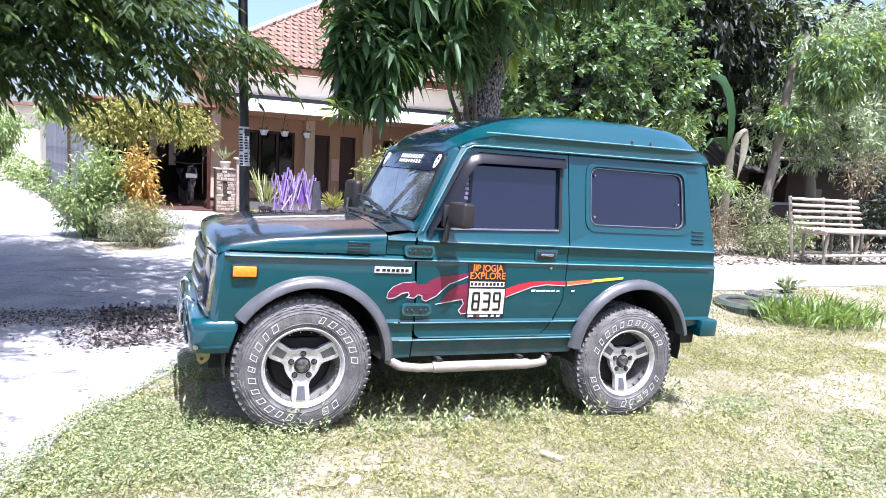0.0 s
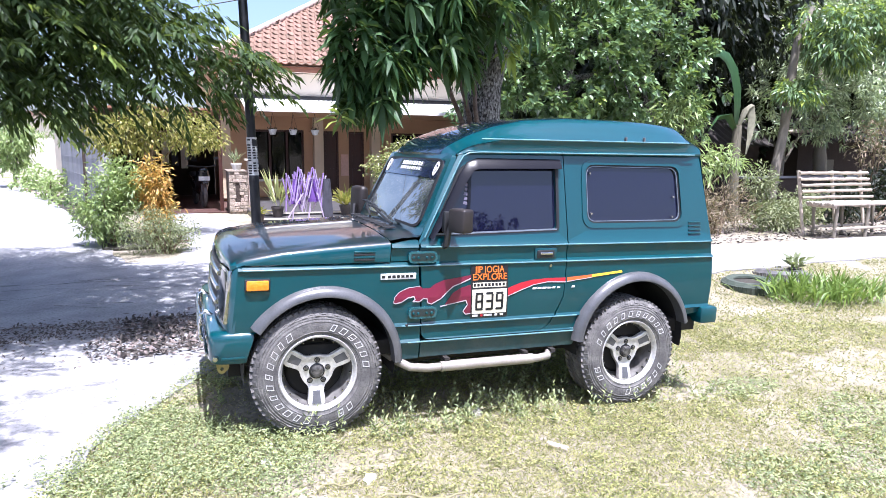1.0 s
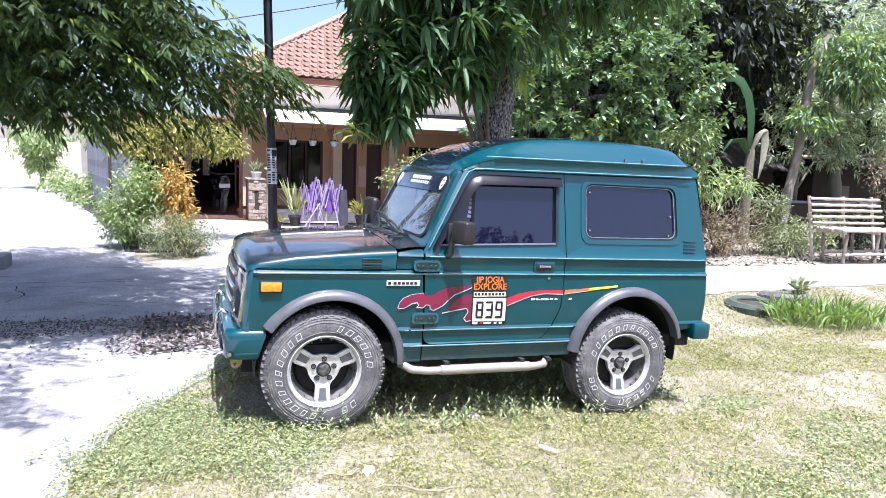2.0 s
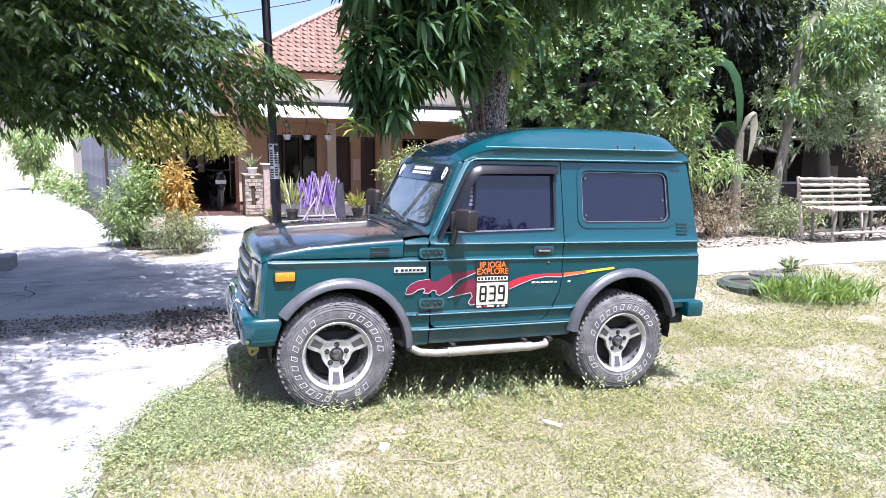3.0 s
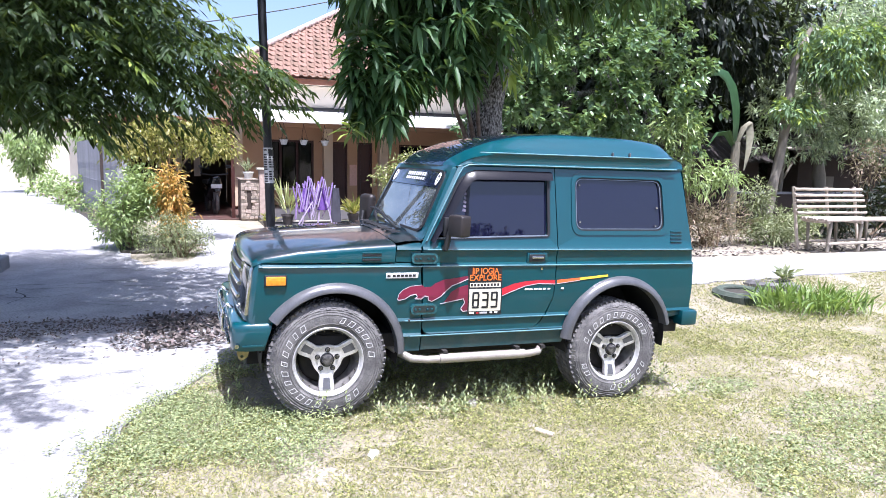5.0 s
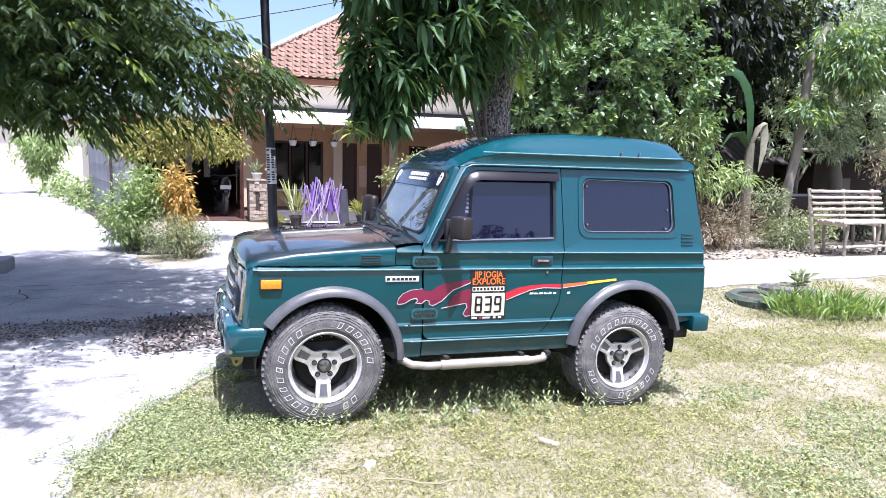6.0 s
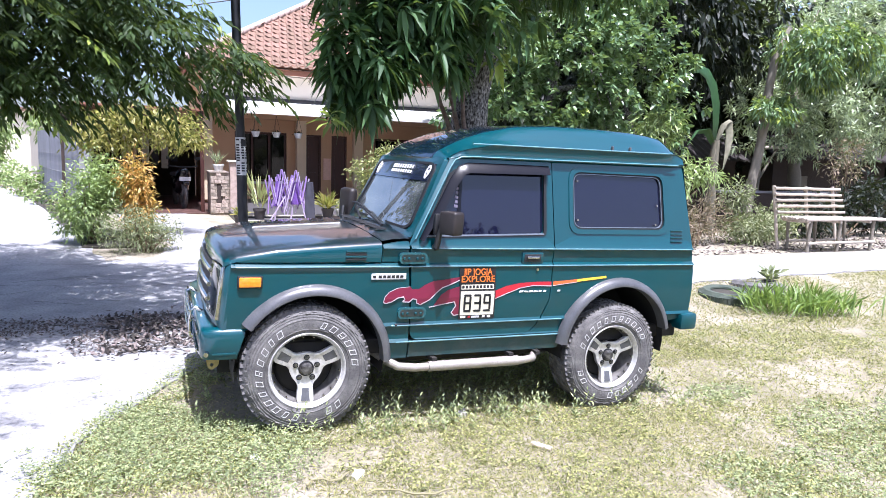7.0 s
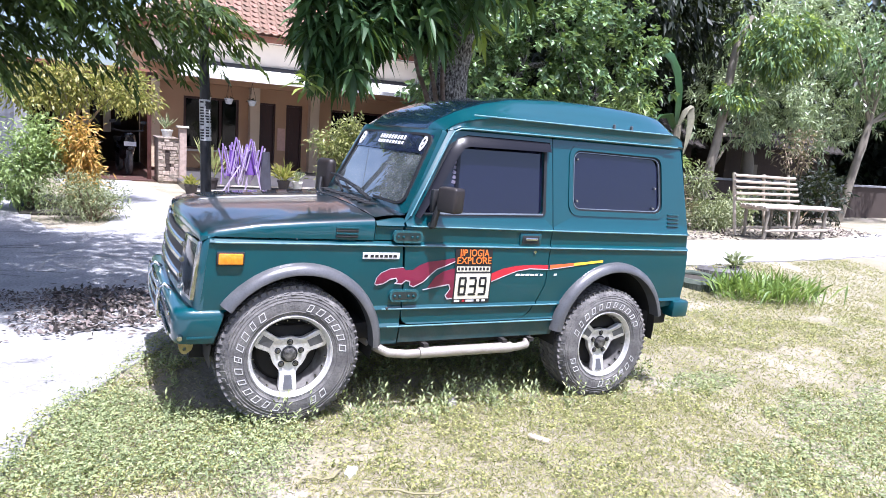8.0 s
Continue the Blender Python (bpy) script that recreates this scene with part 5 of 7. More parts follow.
def make_bush(name, label, blobs, count, per, leaf, size, wide, seed, hang=-0.2, spread=0.6, inner=0.2, droop=0.3, stems=7, category="bush", jitter=0.05):
    rng = np.random.default_rng(seed)
    t = thing(name, Matrix(), label, category)
    c, o = in_blobs(blobs, count, rng, inner)
    g = np.array([height(x, y) for x, y, _ in c])
    ok = c[:, 2] > g + 0.03
    c, o = c[ok], o[ok]
    x0, y0 = float(np.mean([b[0] for b in blobs])), float(np.mean([b[1] for b in blobs]))
    foot = Vector((x0, y0, height(x0, y0) - 0.02))
    for i in rng.choice(len(c), min(stems, len(c)), replace=False):
        b = Vector(c[i])
        f = foot + Vector((rng.uniform(-0.12, 0.12), rng.uniform(-0.12, 0.12), 0))
        trunk_part([f, f.lerp(b, 0.5) + Vector((0, 0, 0.1)), b], [0.018, 0.012, 0.004], M["twig"], t, "stem", 6)
    base, way = sprays(c, o, per, spread, rng, hang, jitter)
    leaves("foliage", base, way, size * rng.uniform(0.7, 1.25, len(base)), wide * rng.uniform(0.75, 1.2, len(base)), leaf, t, "", droop, 0.6, rng)
    return t


# overhanging tree beside the road
def left_keep(x, y, z):
    low = np.interp(x, [-5, -2.4, -1.4, -0.8, -0.3, 0.45], [1.95, 1.85, 1.74, 1.68, 1.86, 2.06])
    top = np.interp(x, [-1.6, -0.9, -0.62, -0.2, 0.2, 0.5], [4.6, 3.35, 2.78, 2.44, 2.24, 2.08])
    clear = x > -2.0 and y > 2.75 and z < 3.3
    return (low < z < top and not clear) or (y < 2.2 and z > 3.85) or (z > 4.75 and x < 0.7)


# the highest clumps are out of view, added to shade road and crown
SHADE_TREE = make_tree("tree", "shade tree with long drooping dark green leaves over the road",
          [(-4.6, 3.6, -0.05), (-4.5, 3.6, 1.2), (-4.2, 3.5, 2.3), (-3.6, 3.4, 3.2)], [0.2, 0.17, 0.14, 0.08],
          [(-4.2, 3.6, 3.8, 2.2, 2.4, 1.3), (-2.4, 3.3, 2.9, 1.5, 2.0, 1.0), (-1.4, 2.5, 2.6, 1.1, 1.2, 0.9), (-0.7, 2.3, 2.4, 0.7, 0.8, 0.6), (-0.1, 2.4, 2.2, 0.5, 0.6, 0.3), (-2.0, 3.4, 3.7, 1.5, 1.8, 0.8), (-1.3, 4.6, 4.2, 1.3, 1.4, 0.5), (-3.3, 0.7, 4.5, 2.1, 1.4, 0.5), (-1.8, 1.5, 4.3, 1.1, 0.6, 0.4), (-0.7, 2.8, 5.3, 1.3, 1.5, 0.5), (-2.1, 2.3, 2.15, 0.7, 0.6, 0.4), (-1.5, 2.2, 2.0, 0.5, 0.5, 0.3), (-3.2, 3.4, 5.3, 2.4, 2.0, 0.5), (-3.4, -0.6, 4.7, 1.2, 0.9, 0.25), (-2.0, -0.7, 4.25, 0.9, 0.8, 0.25)],
          8200, 13, M["leaf_long"], 0.088, 0.030, M["bark"], 21, limbs=30, inner=0.15, droop=0.35, young=50, keep=left_keep, style="twig", pull=(0.5, -0.1, 0))


def young_spray(owner, tips, per, size, wide, seed, style):
    """Pale sunlit young leaves on a few shoots of a tree."""
    rng = np.random.default_rng(seed)
    c = np.array(tips, float)
    if style == "twig":
        base, way = twigs(c, np.tile(np.array([[0.9, -0.2, -0.5]]), (len(c), 1)), per, rng, size * 3.2, 0.5)
    else:
        base, way = rosettes(c, np.tile(np.array([[0.1, -0.5, 0.1]]), (len(c), 1)), per, rng)
    tagged(leaves("young_foliage", base, way, size * rng.uniform(0.75, 1.2, len(base)), wide, M["leaf_young"], owner, "pale yellow-green young leaves", 0.5, 0.5, rng, 0.45, style != "twig"), kind="stuff")


young_spray(SHADE_TREE, [(-0.50 + 0.06 * k, 2.42 + 0.02 * (k % 3), 2.84 - 0.07 * k + 0.03 * (k % 2)) for k in range(9)], 12, 0.075, 0.024, 41, "twig")


# neighbouring crown whose unseen trunk stands beside the road; leaf colour holds the shade
make_tree("tree", "dense tree beyond the road edge, crown shade in its leaf colour",
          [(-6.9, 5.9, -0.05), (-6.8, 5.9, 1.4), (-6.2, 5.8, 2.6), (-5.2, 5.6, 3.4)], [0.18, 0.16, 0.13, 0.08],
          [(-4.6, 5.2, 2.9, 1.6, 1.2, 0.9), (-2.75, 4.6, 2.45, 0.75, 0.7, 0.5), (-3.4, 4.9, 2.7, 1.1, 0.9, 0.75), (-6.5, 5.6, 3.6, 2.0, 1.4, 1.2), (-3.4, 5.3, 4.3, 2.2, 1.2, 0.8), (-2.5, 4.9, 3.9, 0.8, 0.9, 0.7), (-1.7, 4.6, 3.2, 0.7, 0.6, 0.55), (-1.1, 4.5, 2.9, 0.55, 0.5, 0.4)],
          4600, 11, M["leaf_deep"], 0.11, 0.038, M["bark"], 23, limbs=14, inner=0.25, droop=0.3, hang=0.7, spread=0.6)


def mango_keep(x, y, z):
    u = x - 0.3 * (y - 2.0)
    low = np.interp(u, [0.0, 0.45, 0.56, 0.9, 1.08, 1.20, 1.5, 1.9, 2.3, 2.8, 4.0], [2.7, 2.0, 1.86, 1.85, 1.88, 2.14, 2.2, 2.3, 2.55, 2.85, 3.2])
    left = np.interp(z, [1.7, 2.0, 2.4, 2.7, 3.2], [0.66, 0.62, 0.58, 0.60, 0.62])
    return z > low and x > left


MANGO = make_tree("tree", "old mango tree with thick mottled trunk and hanging leaf clusters",
          [(2.22, 2.9, -0.12), (2.24, 2.9, 0.8), (2.285, 2.9, 1.85), (2.335, 2.9, 2.2), (2.42, 2.9, 2.63), (2.50, 2.92, 3.05), (2.60, 2.95, 3.4), (2.9, 3.1, 4.2)], [0.26, 0.21, 0.187, 0.172, 0.15, 0.15, 0.11, 0.07],
          [(1.15, 2.1, 2.3, 0.85, 0.6, 0.6), (0.75, 2.0, 2.3, 0.5, 0.5, 0.45), (1.8, 2.0, 2.75, 0.7, 0.6, 0.4), (1.0, 2.3, 3.2, 1.2, 0.9, 0.5), (1.55, 2.25, 2.55, 0.6, 0.5, 0.42), (1.0, 2.3, 2.2, 0.6, 0.5, 0.4), (2.2, 3.0, 4.3, 2.6, 2.0, 1.3), (2.0, 2.4, 3.3, 1.6, 0.8, 0.45)],
          1650, 12, M["leaf_mango"], 0.19, 0.056, M["bark"], 8, limbs=18, inner=0.2, droop=0.6, young=9, keep=mango_keep, style="rosette")

young_spray(MANGO, [(2.46, 2.5, 2.56), (2.40, 2.5, 2.46), (1.73, 2.2, 2.50), (1.80, 2.2, 2.42), (0.60, 1.92, 1.86)], 12, 0.19, 0.060, 42, "rosette")

thin = thing("sapling", Matrix(), "thin bare brown stems growing against the mango trunk", "sapling")
for way, radii in (([(2.10, 2.68, -0.1), (2.07, 2.70, 1.4), (2.02, 2.78, 1.82), (1.89, 2.8, 2.15), (1.78, 2.7, 2.6)], [0.04, 0.034, 0.026, 0.022, 0.012]),
                   ([(2.14, 2.66, -0.1), (2.10, 2.68, 1.5), (2.06, 2.74, 1.95), (1.98, 2.76, 2.3), (2.02, 2.7, 2.8)], [0.035, 0.03, 0.024, 0.02, 0.012]),
                   ([(2.18, 2.64, -0.1), (2.15, 2.66, 1.5), (2.12, 2.70, 2.05), (2.14, 2.72, 2.4), (2.2, 2.7, 2.9)], [0.03, 0.026, 0.022, 0.018, 0.012])):
    trunk_part(way, radii, M["vine"], thin, "stem", 8)

# wood beyond the path
make_tree("tree", "dense broad-leaved tree beside the concrete path",
          [(5.6, 7.0, 0.0), (5.6, 7.0, 1.4), (5.8, 7.0, 2.8), (6.0, 7.1, 4.2)], [0.15, 0.13, 0.11, 0.06],
          [(4.6, 6.6, 2.6, 1.2, 1.2, 1.3), (6.0, 6.5, 3.0, 1.4, 1.2, 1.4), (7.3, 6.5, 2.9, 1.2, 1.1, 1.4), (5.6, 7.5, 4.8, 2.2, 1.4, 1.2), (7.2, 7.6, 5.0, 1.5, 1.3, 1.3)],
          6200, 9, M["leaf_round"], 0.122, 0.074, M["bark"], 31, limbs=10, inner=0.4, droop=0.15, young=26, blunt=0.6, gaps=0.03, style="rosette")
make_tree("tree", "slender leaning tree with pale trunk and yellow-green tufts",
          [(11.05, 7.4, 0.1), (11.3, 7.45, 1.1), (11.55, 7.5, 2.1), (11.72, 7.5, 3.8), (12.1, 7.5, 4.6)], [0.13, 0.11, 0.10, 0.085, 0.05],
          [(11.5, 7.1, 2.8, 0.55, 0.4, 0.35), (12.3, 7.0, 3.7, 0.7, 0.6, 0.5), (13.0, 7.2, 4.15, 1.5, 0.9, 0.55)],
          640, 9, M["leaf_round"], 0.16, 0.050, M["bark_pale"], 33, hang=0.6, spread=0.5, limbs=0, inner=0.3, young=190, jitter=0.05)
make_tree("tree", "wide silvery-leaved tree near the bamboo bench",
          [(14.6, 9.0, 0.1), (14.5, 9.0, 1.4), (14.2, 9.0, 3.0), (14.0, 9.0, 4.5)], [0.16, 0.14, 0.11, 0.06],
          [(13.2, 8.6, 2.7, 1.3, 1.0, 1.0), (14.8, 8.6, 3.0, 1.6, 1.2, 1.2), (16.6, 8.4, 3.2, 1.6, 1.4, 1.4), (14.8, 10.0, 4.8, 2.8, 1.6, 1.4), (17.4, 9.8, 5.2, 2.2, 1.5, 1.4)],
          5400, 9, M["leaf_grey"], 0.165, 0.046, M["bark_pale"], 35, limbs=10, inner=0.5, gaps=0.04, style="rosette")
make_tree("tree", "slim grey-barked tree at the edge of the wood",
          [(15.9, 7.2, 0.1), (16.2, 7.2, 1.4), (16.5, 7.2, 2.6), (16.6, 7.3, 4.0)], [0.11, 0.10, 0.09, 0.05],
          [(16.6, 7.0, 4.2, 1.6, 1.2, 1.0), (18.0, 7.0, 3.4, 1.3, 1.0, 0.9)], 420, 9, M["leaf_round"], 0.15, 0.055, M["bark_pale"], 37, hang=0.5, limbs=7)
make_tree("tree", "tall tree in the wood, leaves in a shade colour",
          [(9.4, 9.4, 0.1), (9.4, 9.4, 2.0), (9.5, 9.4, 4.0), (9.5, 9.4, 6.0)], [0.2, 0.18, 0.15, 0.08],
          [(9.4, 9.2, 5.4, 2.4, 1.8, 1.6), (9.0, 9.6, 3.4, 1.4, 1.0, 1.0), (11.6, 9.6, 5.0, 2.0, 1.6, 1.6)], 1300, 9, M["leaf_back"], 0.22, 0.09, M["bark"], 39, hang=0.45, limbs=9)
# row added to close the gaps, with shade put into the leaf colour
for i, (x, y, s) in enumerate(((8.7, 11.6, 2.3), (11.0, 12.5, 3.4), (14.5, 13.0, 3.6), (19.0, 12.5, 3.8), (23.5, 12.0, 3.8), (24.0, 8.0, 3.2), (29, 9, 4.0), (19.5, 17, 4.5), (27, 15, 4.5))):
    make_tree("tree", "tall wood tree with dense foliage in a near-black shade colour", [(x, y, 0.0), (x + 0.1, y, 2.0), (x, y, 4.5)], [0.2, 0.17, 0.09],
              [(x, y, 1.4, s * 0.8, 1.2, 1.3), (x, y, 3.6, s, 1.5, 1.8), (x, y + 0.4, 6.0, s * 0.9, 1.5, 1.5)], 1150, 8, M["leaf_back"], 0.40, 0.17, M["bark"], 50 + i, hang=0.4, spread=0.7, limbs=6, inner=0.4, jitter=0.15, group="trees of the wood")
# trees beyond the lane and the house
for i, (x, y, s, z) in enumerate(((-6.4, 25.5, 1.0, 1.9), (-8.5, 24.0, 1.3, 3.0), (-14.5, 30, 3.5, 4.0), (-3.5, 24.0, 1.5, 2.4), (-19, 22, 3.5, 4.0))):
    make_tree("tree", "leafy green tree standing beside the lane", [(x, y, 0.0), (x + 0.1, y, z * 0.5), (x, y, z)], [0.06, 0.05, 0.03],
              [(x, y, z, s, s, 0.9), (x, y, z * 0.6, s * 0.6, s * 0.6, 0.5)], 360, 8, M["leaf_bush"], 0.18, 0.06, M["bark_pale"], 70 + i, limbs=5, inner=0.3, group="lane trees")

# bushes at the corner of the drive
make_bush("bush", "bright green bush at the lane corner", [(-1.75, 7.8, 0.6, 0.42, 0.4, 0.55), (-1.5, 8.0, 1.0, 0.35, 0.4, 0.45)], 560, 8, M["leaf_bush"], 0.095, 0.028, 81)
make_bush("croton", "orange croton bush beside the drive", [(-1.05, 7.9, 0.95, 0.24, 0.2, 0.45), (-0.98, 7.9, 0.55, 0.20, 0.2, 0.38)], 230, 9, M["leaf_croton"], 0.115, 0.03, 82, droop=0.45)
make_bush("shrub", "low grey-green shrub with fine leaves", [(-1.05, 7.0, 0.36, 0.48, 0.36, 0.34), (-0.75, 7.1, 0.28, 0.36, 0.3, 0.28)], 520, 9, M["leaf_shrub"], 0.06, 0.014, 83, stems=16)
make_tree("tree", "small tree with yellowing leaves above the croton", [(-1.2, 8.6, 0.05), (-1.15, 8.6, 0.9), (-1.0, 8.6, 1.8)], [0.05, 0.04, 0.02],
          [(-1.2, 8.5, 1.9, 0.7, 0.5, 0.42), (-0.4, 8.5, 1.85, 0.5, 0.45, 0.36), (-1.7, 8.5, 1.75, 0.4, 0.4, 0.3)], 520, 9, M["leaf_yellow"], 0.078, 0.034, M["twig"], 84, hang=0.2, limbs=9, inner=0.2)
make_bush("shrub", "green creeper at the foot of the grey wall", [(-5.4, 23.0, 0.5, 0.7, 0.9, 0.6), (-4.0, 18.2, 0.4, 0.6, 0.8, 0.5), (-3.5, 15.5, 0.25, 0.25, 0.8, 0.25)], 220, 7, M["leaf_bush"], 0.14, 0.07, 85)
# undergrowth beside the bench
make_bush("shrub", "light-green shrub with pointed leaves near the path", [(7.35, 5.9, 2.2, 0.5, 0.4, 0.35), (7.6, 5.9, 1.5, 0.4, 0.35, 0.5), (8.55, 6.0, 1.4, 0.38, 0.3, 0.25)], 200, 10, M["leaf_bush"], 0.15, 0.034, 91, hang=0.1)
make_bush("shrub", "dry brown thicket of stalks", [(8.7, 6.1, 0.5, 0.6, 0.4, 0.5), (7.9, 5.9, 0.5, 0.55, 0.35, 0.55)], 340, 6, M["leaf_dry"], 0.14, 0.02, 92, stems=30, hang=-0.5)
make_bush("shrub", "green undergrowth below the slender tree", [(9.8, 6.0, 0.40, 0.7, 0.45, 0.38), (10.8, 6.3, 0.42, 0.6, 0.4, 0.4), (9.6, 6.2, 1.0, 0.35, 0.3, 0.35)], 520, 8, M["leaf_shrub"], 0.10, 0.028, 93)
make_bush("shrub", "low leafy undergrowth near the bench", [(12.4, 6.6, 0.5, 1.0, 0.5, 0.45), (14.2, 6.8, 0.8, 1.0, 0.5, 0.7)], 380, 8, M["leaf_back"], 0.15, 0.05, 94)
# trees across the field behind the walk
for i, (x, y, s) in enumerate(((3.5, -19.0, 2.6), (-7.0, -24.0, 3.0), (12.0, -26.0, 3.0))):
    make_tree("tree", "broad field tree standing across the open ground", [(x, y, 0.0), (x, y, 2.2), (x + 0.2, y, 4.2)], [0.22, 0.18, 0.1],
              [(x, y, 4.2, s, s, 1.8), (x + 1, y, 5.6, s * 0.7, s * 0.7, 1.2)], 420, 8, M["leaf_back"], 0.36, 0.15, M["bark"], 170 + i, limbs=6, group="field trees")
make_bush("shrub", "reddish dry shrub near the bench", [(13.6, 7.0, 1.8, 0.6, 0.4, 0.55)], 70, 8, M["leaf_dry"], 0.12, 0.03, 95)


def make_banana():
    t = thing("banana_plant", Matrix(), "banana plant with one arching green leaf and dry sheaths", "plant")
    trunk_part([(10.25, 7.5, 0.1), (10.22, 7.5, 1.0), (10.25, 7.5, 2.1)], [0.13, 0.115, 0.085], M["banana_stem"], t, "stem", 12)
    def blade(pts, w, material, nm, side):
        bm = bmesh.new()
        secs, n = [], len(pts)
        for i, p in enumerate(pts):
            ww = w * math.sin(math.pi * (0.12 + 0.86 * i / (n - 1))) ** 0.7
            a, b = Vector(pts[max(i - 1, 0)]), Vector(pts[min(i + 1, n - 1)])
            d = (b - a).normalized()
            p, s = Vector(p), (Vector((-d.z, -0.25, d.x)).normalized() if side is None else Vector(side))
            secs.append([p - s * ww + Vector((0, 0, -0.25 * ww)), p - s * ww * 0.5, p + Vector((0, 0, 0.02)), p + s * ww * 0.5, p + s * ww + Vector((0, 0, -0.25 * ww))])
        loft(bm, secs)
        ret = bmesh.ops.extrude_face_region(bm, geom=bm.faces[:])
        for g in ret["geom"]:
            if isinstance(g, bmesh.types.BMVert):
                g.co += Vector((0, 0.004, -0.004))
        part(nm, bm, material, t, "", 60)
    blade([(10.2, 7.5, 2.1), (10.16, 7.45, 2.5), (10.08, 7.4, 2.85), (9.93, 7.36, 3.2), (9.7, 7.33, 3.45), (9.45, 7.3, 3.52), (9.22, 7.3, 3.42)], 0.145, M["banana"], "leaf", None)
    blade([(10.28, 7.5, 2.1), (10.36, 7.42, 2.45), (10.46, 7.4, 2.52), (10.50, 7.38, 2.25), (10.46, 7.36, 1.9), (10.37, 7.35, 1.5)], 0.10, M["banana_dry"], "leaf", (0.6, -0.5, 0.1))
    blade([(10.2, 7.5, 2.0), (9.9, 7.4, 2.3), (9.5, 7.3, 2.25), (9.2, 7.2, 1.95)], 0.12, M["banana"], "leaf", (0.2, -0.6, 0.4))


make_banana()


def make_lily():
    rng = np.random.default_rng(5)
    t = thing("strap_leaf_clump", Matrix(), "clump of bright green strap-leaved plants in the grass", "plant")
    n = 400
    a = rng.random(n)
    cx = 5.50 + 1.05 * a + rng.normal(0, 0.10, n)
    cy = 1.95 - 0.35 * a + rng.normal(0, 0.14, n)
    base = np.stack([cx, cy, np.array([height(x, y) for x, y in zip(cx, cy)])], axis=1)
    way = unit(np.stack([rng.normal(0, 0.5, n), rng.normal(0, 0.5, n), np.full(n, 1.15)], axis=1))
    leaves("strap_leaves", base, way, rng.uniform(0.38, 0.66, n), 0.024, M["lily"], t, "", 0.38, 0.6, rng, 0.5)


make_lily()


# ---- grass, weeds and litter ----
def scatter(n, x0, x1, y0, y1, rng, ok=None):
    x, y = rng.uniform(x0, x1, n), rng.uniform(y0, y1, n)
    if ok is not None:
        k = ok(x, y)
        x, y = x[k], y[k]
    z = np.array([height(a, b) for a, b in zip(x, y)])
    return np.stack([x, y, z], axis=1)


def field_edge(y):
    """The x at which the grass gives way to the road."""
    return np.interp(y, [-3, -0.53, 0.13, 0.45, 0.65, 1.16, 1.75, 2.35, 2.7], [-1.50, -1.24, -1.10, -1.00, -0.84, -0.52, -0.30, 0.6, 2.0])


def shaded(x, y):
    """Beaten earth under the nose of the car."""
    n1 = np.array([noise.noise((a * 6.0, b * 6.0, 61.0)) for a, b in zip(x, y)])
    return ((x + 0.12) / 0.52) ** 2 + ((y - 0.52) / 0.40) ** 2 + 0.5 * n1 < 1


def bare(x, y):
    """Patches of sandy soil where only a few stalks grow."""
    d = np.minimum(((x - 3.35) / 1.4) ** 2 + ((y - 0.25) / 0.46) ** 2, ((x - 0.05) / 0.36) ** 2 + ((y + 0.40) / 0.16) ** 2)
    d = np.minimum(d, ((x - 3.9) / 0.9) ** 2 + ((y + 0.62) / 0.17) ** 2)
    n1 = np.array([noise.noise((a * 3.0, b * 3.0, 21.0)) for a, b in zip(x, y)])
    rest = np.array([noise.noise((a * 41.0, b * 41.0, 2.0)) for a, b in zip(x, y)])
    return ((d + 1.3 * n1 < 1) & (rest < 0.08)) | (shaded(x, y) & (rest < 0.25))


def lawn(x, y):
    n1 = np.array([noise.noise((a * 1.1, b * 1.1, 3.0)) + 0.5 * noise.noise((a * 3.5, b * 3.5, 9.0)) for a, b in zip(x, y)])
    return (x > field_edge(y) - 0.1 + 0.12 * n1) & (y < 2.95) & (n1 + 0.55 * RNG.random(len(x)) > -0.22) & ~bare(x, y)


